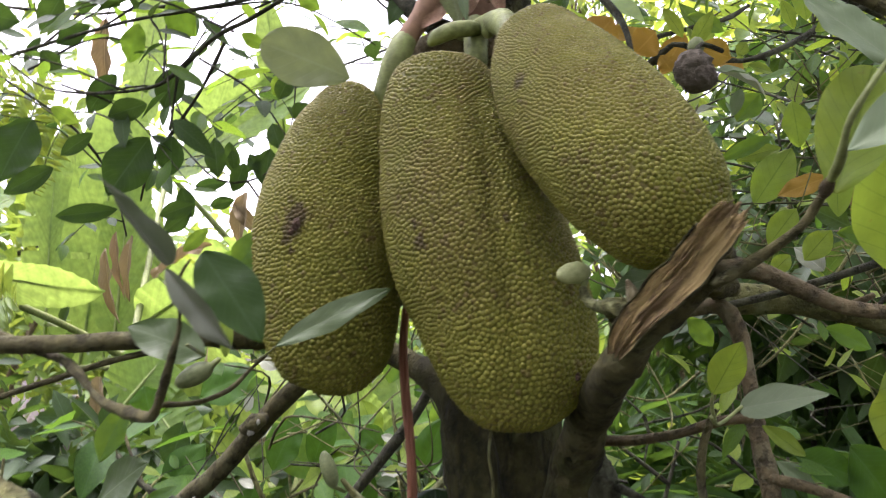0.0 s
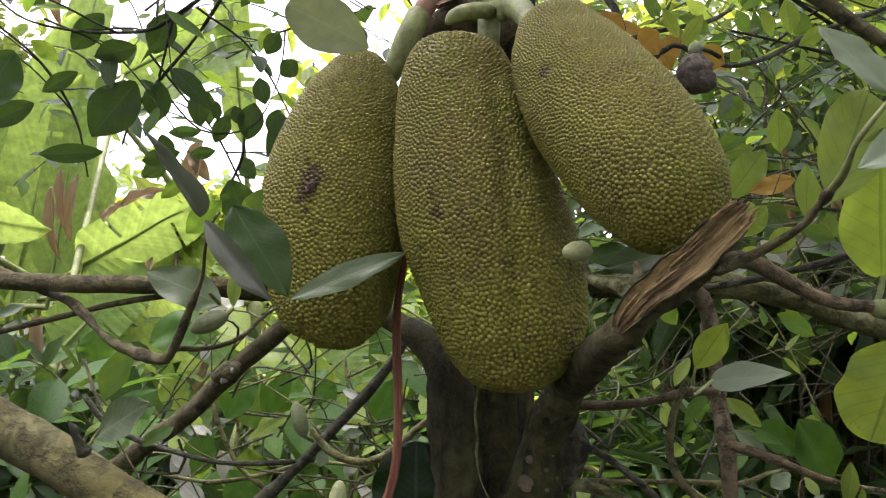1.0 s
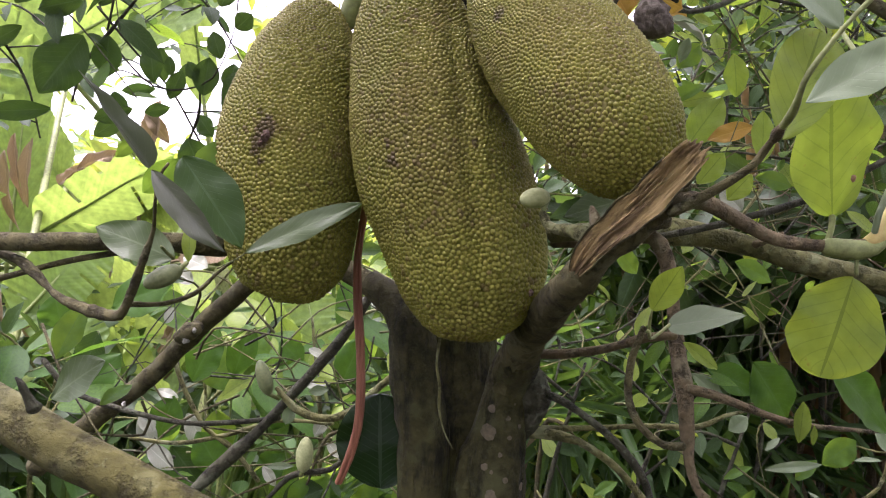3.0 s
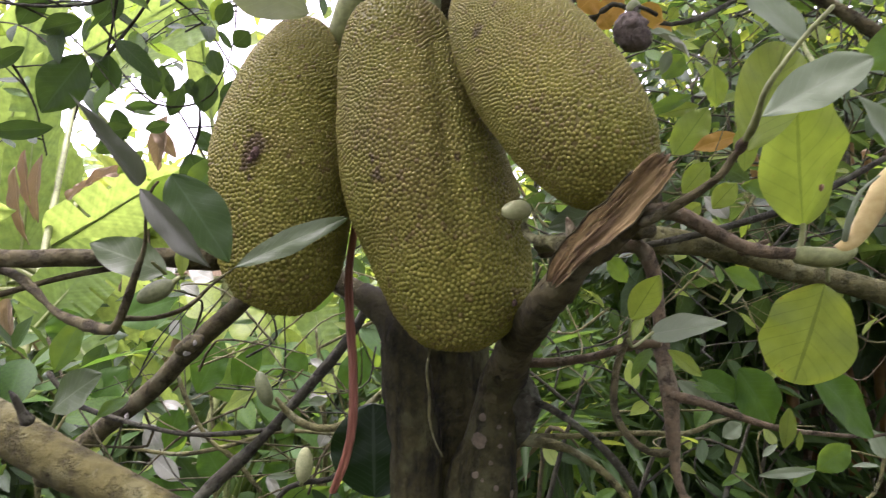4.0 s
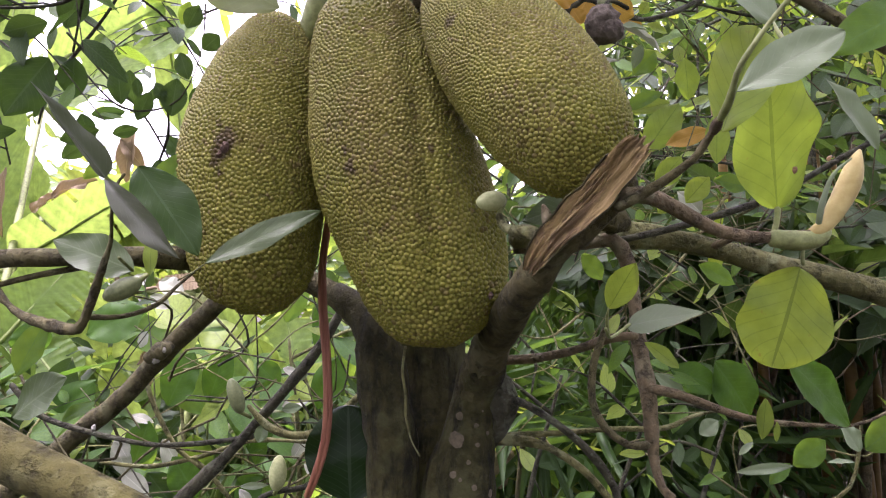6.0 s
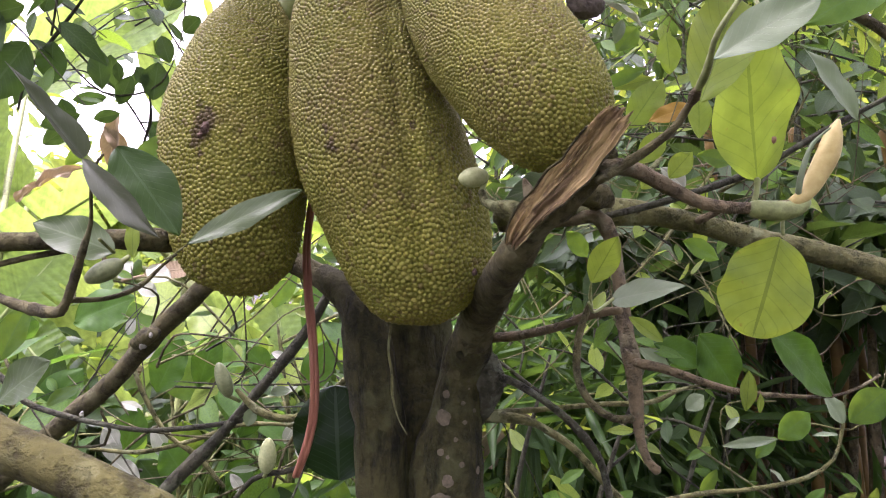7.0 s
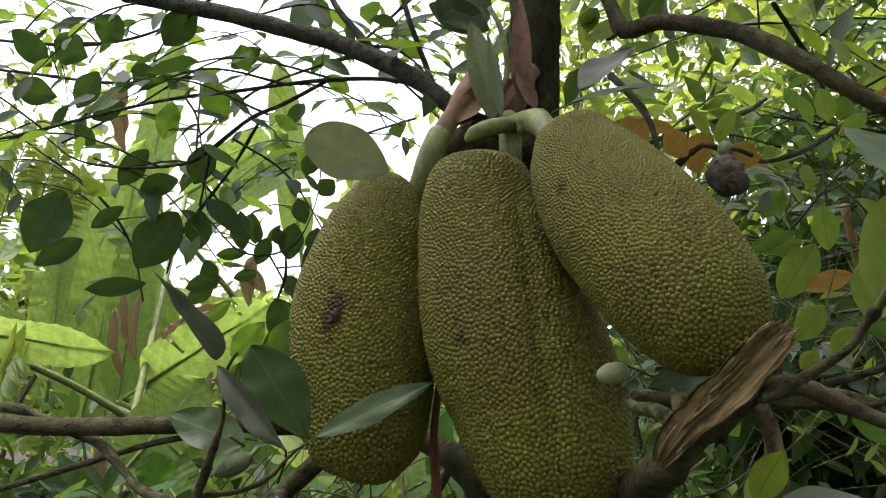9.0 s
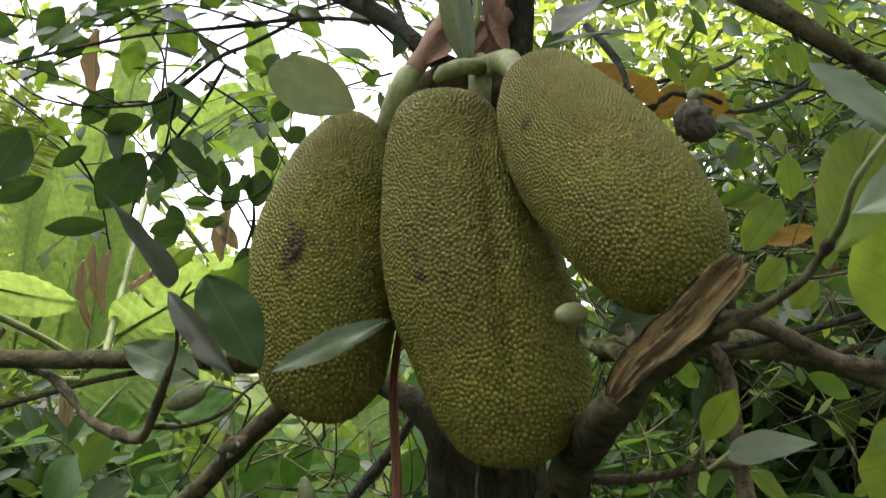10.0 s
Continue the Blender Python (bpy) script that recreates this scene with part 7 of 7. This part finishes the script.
# narrow drooping leaves of the bamboo
for az, el, dist, sp, n, tone in ((8, -13, 2.5, (0.4, 0.3, 0.35), 500, BAMBOO_LEAF), (16, -11, 2.6, (0.45, 0.3, 0.35), 520, BAMBOO_LEAF), (20, -13, 2.7, (0.28, 0.3, 0.26), 320, BAMBOO_LEAF), (27, 6, 4.6, (1.5, 0.5, 1.6), 1500, FAR_SHADED), (22, -1, 3.6, (0.7, 0.3, 0.5), 700, BAMBOO_LEAF), (33, 5, 4.2, (0.9, 0.3, 0.4), 600, FAR_SHADED)):
    shrub(polar(az, el, dist), sp, n, 0.24, tone, 40, "bamboo foliage with narrow drooping leaves", "bamboo", "bamboo_foliage", hang=1.0, narrow=0.12, stems=3)

for az, el, n in ((29, -11, 60), (37, -6, 80)):
    shrub(polar(az, el, 2.95), (0.30, 0.15, 0.38), n, 0.22, BAMBOO_LEAF, 18, "dark bamboo leaves in front of the culms", "bamboo", "bamboo_foliage", hang=1.0, narrow=0.12, stems=3)
shrub(polar(8, -12, 3.6), (0.35, 0.2, 0.45), 350, 0.2, BRIGHT, 16, "sunlit bamboo shoots with narrow leaves", "bamboo", "bamboo_foliage", hang=0.8, narrow=0.14, stems=3)

# thicket on the darker side: low leaves coloured as shaded, upper ones as sunlit
for az, el, dist, sp, n, mat in ((8, -10, 5.0, (1.2, 0.8, 0.9), 1200, FAR_SHADED), (24, 0, 4.6, (1.1, 0.8, 1.6), 1700, FAR_SHADED), (33, 2, 5.0, (1.5, 0.6, 1.9), 1900, FAR_SHADED),
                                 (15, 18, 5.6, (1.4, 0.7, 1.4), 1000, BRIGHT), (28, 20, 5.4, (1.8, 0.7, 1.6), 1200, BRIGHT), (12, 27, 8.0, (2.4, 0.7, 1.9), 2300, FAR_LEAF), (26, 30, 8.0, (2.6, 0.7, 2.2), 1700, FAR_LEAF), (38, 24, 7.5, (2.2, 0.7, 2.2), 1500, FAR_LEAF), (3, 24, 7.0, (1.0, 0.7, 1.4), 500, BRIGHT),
                                 # last two are flat leaf layers added to shade the growth below
                                 (17, -14, 3.4, (0.7, 0.5, 0.6), 700, FAR_SHADED), (46, 10, 3.6, (0.6, 0.6, 1.6), 800, FAR_SHADED), (23, 4, 3.3, (0.8, 0.6, 0.22), 1000, FAR_SHADED), (36, 3, 3.2, (0.9, 0.6, 0.22), 1000, FAR_SHADED)):
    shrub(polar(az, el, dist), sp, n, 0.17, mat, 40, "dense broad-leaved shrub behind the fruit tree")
for az, el, dist, sp, n, mat in ((-6, -10, 4.4, (1.2, 0.5, 0.7), 1300, FAR_SHADED), (-18, -11, 4.6, (1.3, 0.5, 0.7), 1200, FAR_SHADED), (-32, -12, 4.3, (1.2, 0.5, 0.7), 1100, FAR_SHADED), (-10, -4, 5.6, (1.5, 0.7, 0.8), 900, FAR_LEAF),
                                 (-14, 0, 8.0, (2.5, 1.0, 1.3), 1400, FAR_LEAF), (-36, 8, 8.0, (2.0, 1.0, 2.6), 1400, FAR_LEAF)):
    shrub(polar(az, el, dist), sp, n, 0.16, mat, 30, "shrub among the banana plants, low ones in shaded leaf colour")

# trees added all round to close the place; unseen ones behind block low light
def far_tree(x, y, height, spread, seed, material):
    thing = tagged(new("tree"), "far broad-leaved tree added to close the clearing", "tree", group="far trees")
    thing.location = (x, y, 0)
    part("trunk", tube([(x, y, -0.1, 0.22), (x + 0.2, y, height * 0.4, 0.17), (x, y, height * 0.8, 0.06)], 9, 0.5, 0.1, seed), BARK, thing)
    mesh, hubs = crown(1300, (x, y, height * 0.62), (spread, spread, height * 0.42), 0.42, rng, 36, 0.4, 0.5, 0.26)
    ob = part("crown", mesh, material, thing)
    ob["kind"] = "stuff"
    for k in range(4):
        part("limb", tube([(x, y, height * 0.35, 0.09), (*((hubs[k] + np.array((x, y, height * 0.5))) / 2), 0.05), (*hubs[k], 0.02)], 7, 0.4, 0.1, k), BARK, thing)


for k, (az, dist, h) in enumerate(((-75, 12, 9), (-55, 14, 6), (-42, 12, 4), (-28, 15, 3.6), (-14, 16, 3.6), (-2, 14, 4.5), (8, 13, 2.5), (23, 11, 5), (30, 11, 5), (45, 11, 5), (65, 12, 9), (88, 12, 8.5), (108, 11, 11.475), (128, 11, 12.825), (148, 11, 11.475), (165, 11, 12.825), (182, 11, 11.475), (-161, 11, 12.825), (-143, 11, 11.475), (-124, 11, 12.825), (-106, 12, 11.475), (-90, 12, 8.5))):
    far_tree(dist * math.sin(radians(az)), dist * math.cos(radians(az)), h, 2.6, k, FAR_SHADED if k in (0, 7, 8, 9) or k > 9 else FAR_LEAF)


# crown clumps of the fruit tree, added mostly out of view to block light
top_rng = np.random.default_rng(12)
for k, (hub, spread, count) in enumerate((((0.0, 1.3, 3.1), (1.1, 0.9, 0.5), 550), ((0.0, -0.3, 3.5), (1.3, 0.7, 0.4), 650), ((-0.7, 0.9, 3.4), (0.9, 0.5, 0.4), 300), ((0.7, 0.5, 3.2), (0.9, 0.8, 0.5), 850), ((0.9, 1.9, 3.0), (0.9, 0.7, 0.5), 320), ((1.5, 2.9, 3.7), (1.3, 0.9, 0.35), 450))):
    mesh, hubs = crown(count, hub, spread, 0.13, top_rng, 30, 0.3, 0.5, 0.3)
    ob = part("crown", mesh, FAR_LEAF if hub[1] > 1.5 else FAR_SHADED, tree, "crown leaves added overhead to block light")
    ob["kind"] = "stuff"
    limb([(0.06, 1.19, 2.5, 0.022), (*((np.array((0.06, 1.19, 2.6)) + np.array(hub)) / 2 + np.array((0, 0, 0.1))), 0.016), (*hub, 0.007)], BARK, seed=70 + k, step=0.05)

# undergrowth added round and behind the path, mostly out of view
for k, (x, y, sx, sy) in enumerate(((-2.5, 0.5, 0.9, 1.2), (2.6, 0.6, 0.9, 1.2), (-1.6, -2.4, 1.4, 0.8), (1.8, -2.6, 1.4, 0.8), (0.0, -4.5, 2.4, 0.9), (0.2, 1.9, 1.0, 0.4))):
    grass((x, y), (sx, sy), 1300, 0.5, "low green grass and weeds on the clearing's ground")
# unseen shrubs, leaves kept dark to cut light on the fruits' undersides
for x, y in ((-3.4, -0.5), (3.6, -0.3), (-3.2, -3.4), (3.3, -3.6), (0.2, -5.5), (-3.8, 2.2), (4.0, 2.0)):
    shrub((x, y, 0.55), (0.9, 0.8, 0.5), 500, 0.17, FAR_SHADED, 18, "low leafy shrub added at the clearing's edge", stems=3)
litter_rng = np.random.default_rng(3)
n = 5000
places = np.column_stack([litter_rng.uniform(-4.5, 4.5, n), litter_rng.uniform(-5, 5, n), litter_rng.uniform(0.06, 0.10, n)])
ways = litter_rng.normal(0, 1, (n, 3)) * np.array((1, 1, 0.15))
tagged(part("leaf_litter", scatter_leaves(places, 0.13 * litter_rng.uniform(0.6, 1.3, n), ways, litter_rng.normal(0, 0.3, (n, 3)) + np.array((0, 0, 1.0)), 0.5), LITTER), "brown fallen leaves on the ground", "leaf litter", kind="stuff")

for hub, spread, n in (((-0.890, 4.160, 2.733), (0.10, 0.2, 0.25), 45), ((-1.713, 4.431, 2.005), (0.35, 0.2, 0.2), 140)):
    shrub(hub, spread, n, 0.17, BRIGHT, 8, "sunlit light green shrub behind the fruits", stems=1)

# a low leafy plant beside the trunk, in the light
low = tagged(new("broad_leaf_plant"), "low plant with light green leaves beside the trunk", "plant")
low.location = (0.62, 1.6, 0)
leaves([((0.644, 1.514, 1.128), (0.697, 1.510, 1.162), 0.021), ((0.706, 1.511, 1.111), (0.672, 1.515, 1.052), 0.026), ((0.740, 1.511, 1.009), (0.791, 1.506, 1.055), 0.037), ((0.876, 1.502, 1.026), (0.923, 1.497, 1.077), 0.028), ((0.966, 1.496, 1.009), (1.017, 1.492, 1.043), 0.033), ((0.605, 1.520, 1.010), (0.655, 1.517, 0.987), 0.034), ((0.830, 1.506, 0.987), (0.780, 1.510, 0.958), 0.025), ((1.000, 1.492, 1.065), (0.966, 1.493, 1.111), 0.025), ((0.537, 1.523, 1.066), (0.492, 1.527, 1.032), 0.031), ((0.447, 1.531, 0.999), (0.486, 1.528, 1.032), 0.023), ((0.412, 1.632, 1.054), (0.460, 1.628, 1.090), 0.027), ((0.785, 1.505, 1.134), (0.825, 1.501, 1.179), 0.029)], LEAF, low, face=(0.3, -0.6, 0.9), fold=0.25, curl=0.2)
leaves([((0.672, 1.516, 0.998), (0.697, 1.513, 1.049), 0.015), ((0.938, 1.497, 1.032), (0.988, 1.493, 1.071), 0.023), ((1.028, 1.490, 1.077), (1.005, 1.493, 1.009), 0.025), ((0.796, 1.507, 1.032), (0.830, 1.505, 0.998), 0.016), ((0.436, 1.632, 0.994), (0.412, 1.633, 1.042), 0.019), ((0.310, 1.641, 0.970), (0.340, 1.638, 1.018), 0.019), ((0.477, 1.577, 1.078), (0.485, 1.575, 1.124), 0.013), ((0.571, 1.520, 1.111), (0.546, 1.520, 1.151), 0.015)], LEAF_YOUNG, low, face=(0.3, -0.6, 0.9), fold=0.25, curl=0.2)
leaves([((0.898, 1.496, 1.179), (0.955, 1.492, 1.190), 0.014), ((0.723, 1.507, 1.190), (0.751, 1.505, 1.219), 0.015), ((0.847, 1.502, 1.077), (0.819, 1.503, 1.117), 0.017), ((0.376, 1.637, 0.958), (0.406, 1.634, 0.982), 0.012)], LEAF_PALE, low, face=(0.3, -0.6, 0.9), fold=0.25, curl=0.2)
for k, q in enumerate([((0.740, 1.511, 1.009), (0.729, 1.516, 0.840), 0.006), ((0.876, 1.502, 1.026), (0.853, 1.508, 0.839), 0.006), ((0.472, 1.630, 0.970), (0.497, 1.633, 0.801), 0.006), ((0.605, 1.520, 1.010), (0.616, 1.524, 0.840), 0.006), ((0.672, 1.515, 1.052), (0.661, 1.521, 0.840), 0.006)]):
    part("stem", tube([(*q[0], 0.0015), (*((Vector(q[0]) + Vector(q[1])) / 2 + Vector((0.03, 0, 0))), 0.002), (*q[1], 0.003), (q[1][0], q[1][1], -0.02, 0.005)], 7, 0.05, 0.05, k), GREEN_STEM, low)
# bright leaf colour stands in for glints behind the trunk
shrub((0.464, 2.334, 0.940), (0.14, 0.1, 0.2), 150, 0.13, BRIGHT, 8, "sunlit narrow-leaved shoots behind the trunk", "bamboo", "bamboo_foliage", hang=0.6, narrow=0.16, stems=2)

# shrubs in shaded leaf colour, added to darken gaps where pale ground showed
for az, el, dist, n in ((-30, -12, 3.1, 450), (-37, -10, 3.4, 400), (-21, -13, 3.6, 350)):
    shrub(polar(az, el, dist), (0.42, 0.25, 0.35), n, 0.15, FAR_SHADED, 22, "low shrub in shaded leaf colour added under the banana plants", stems=3)
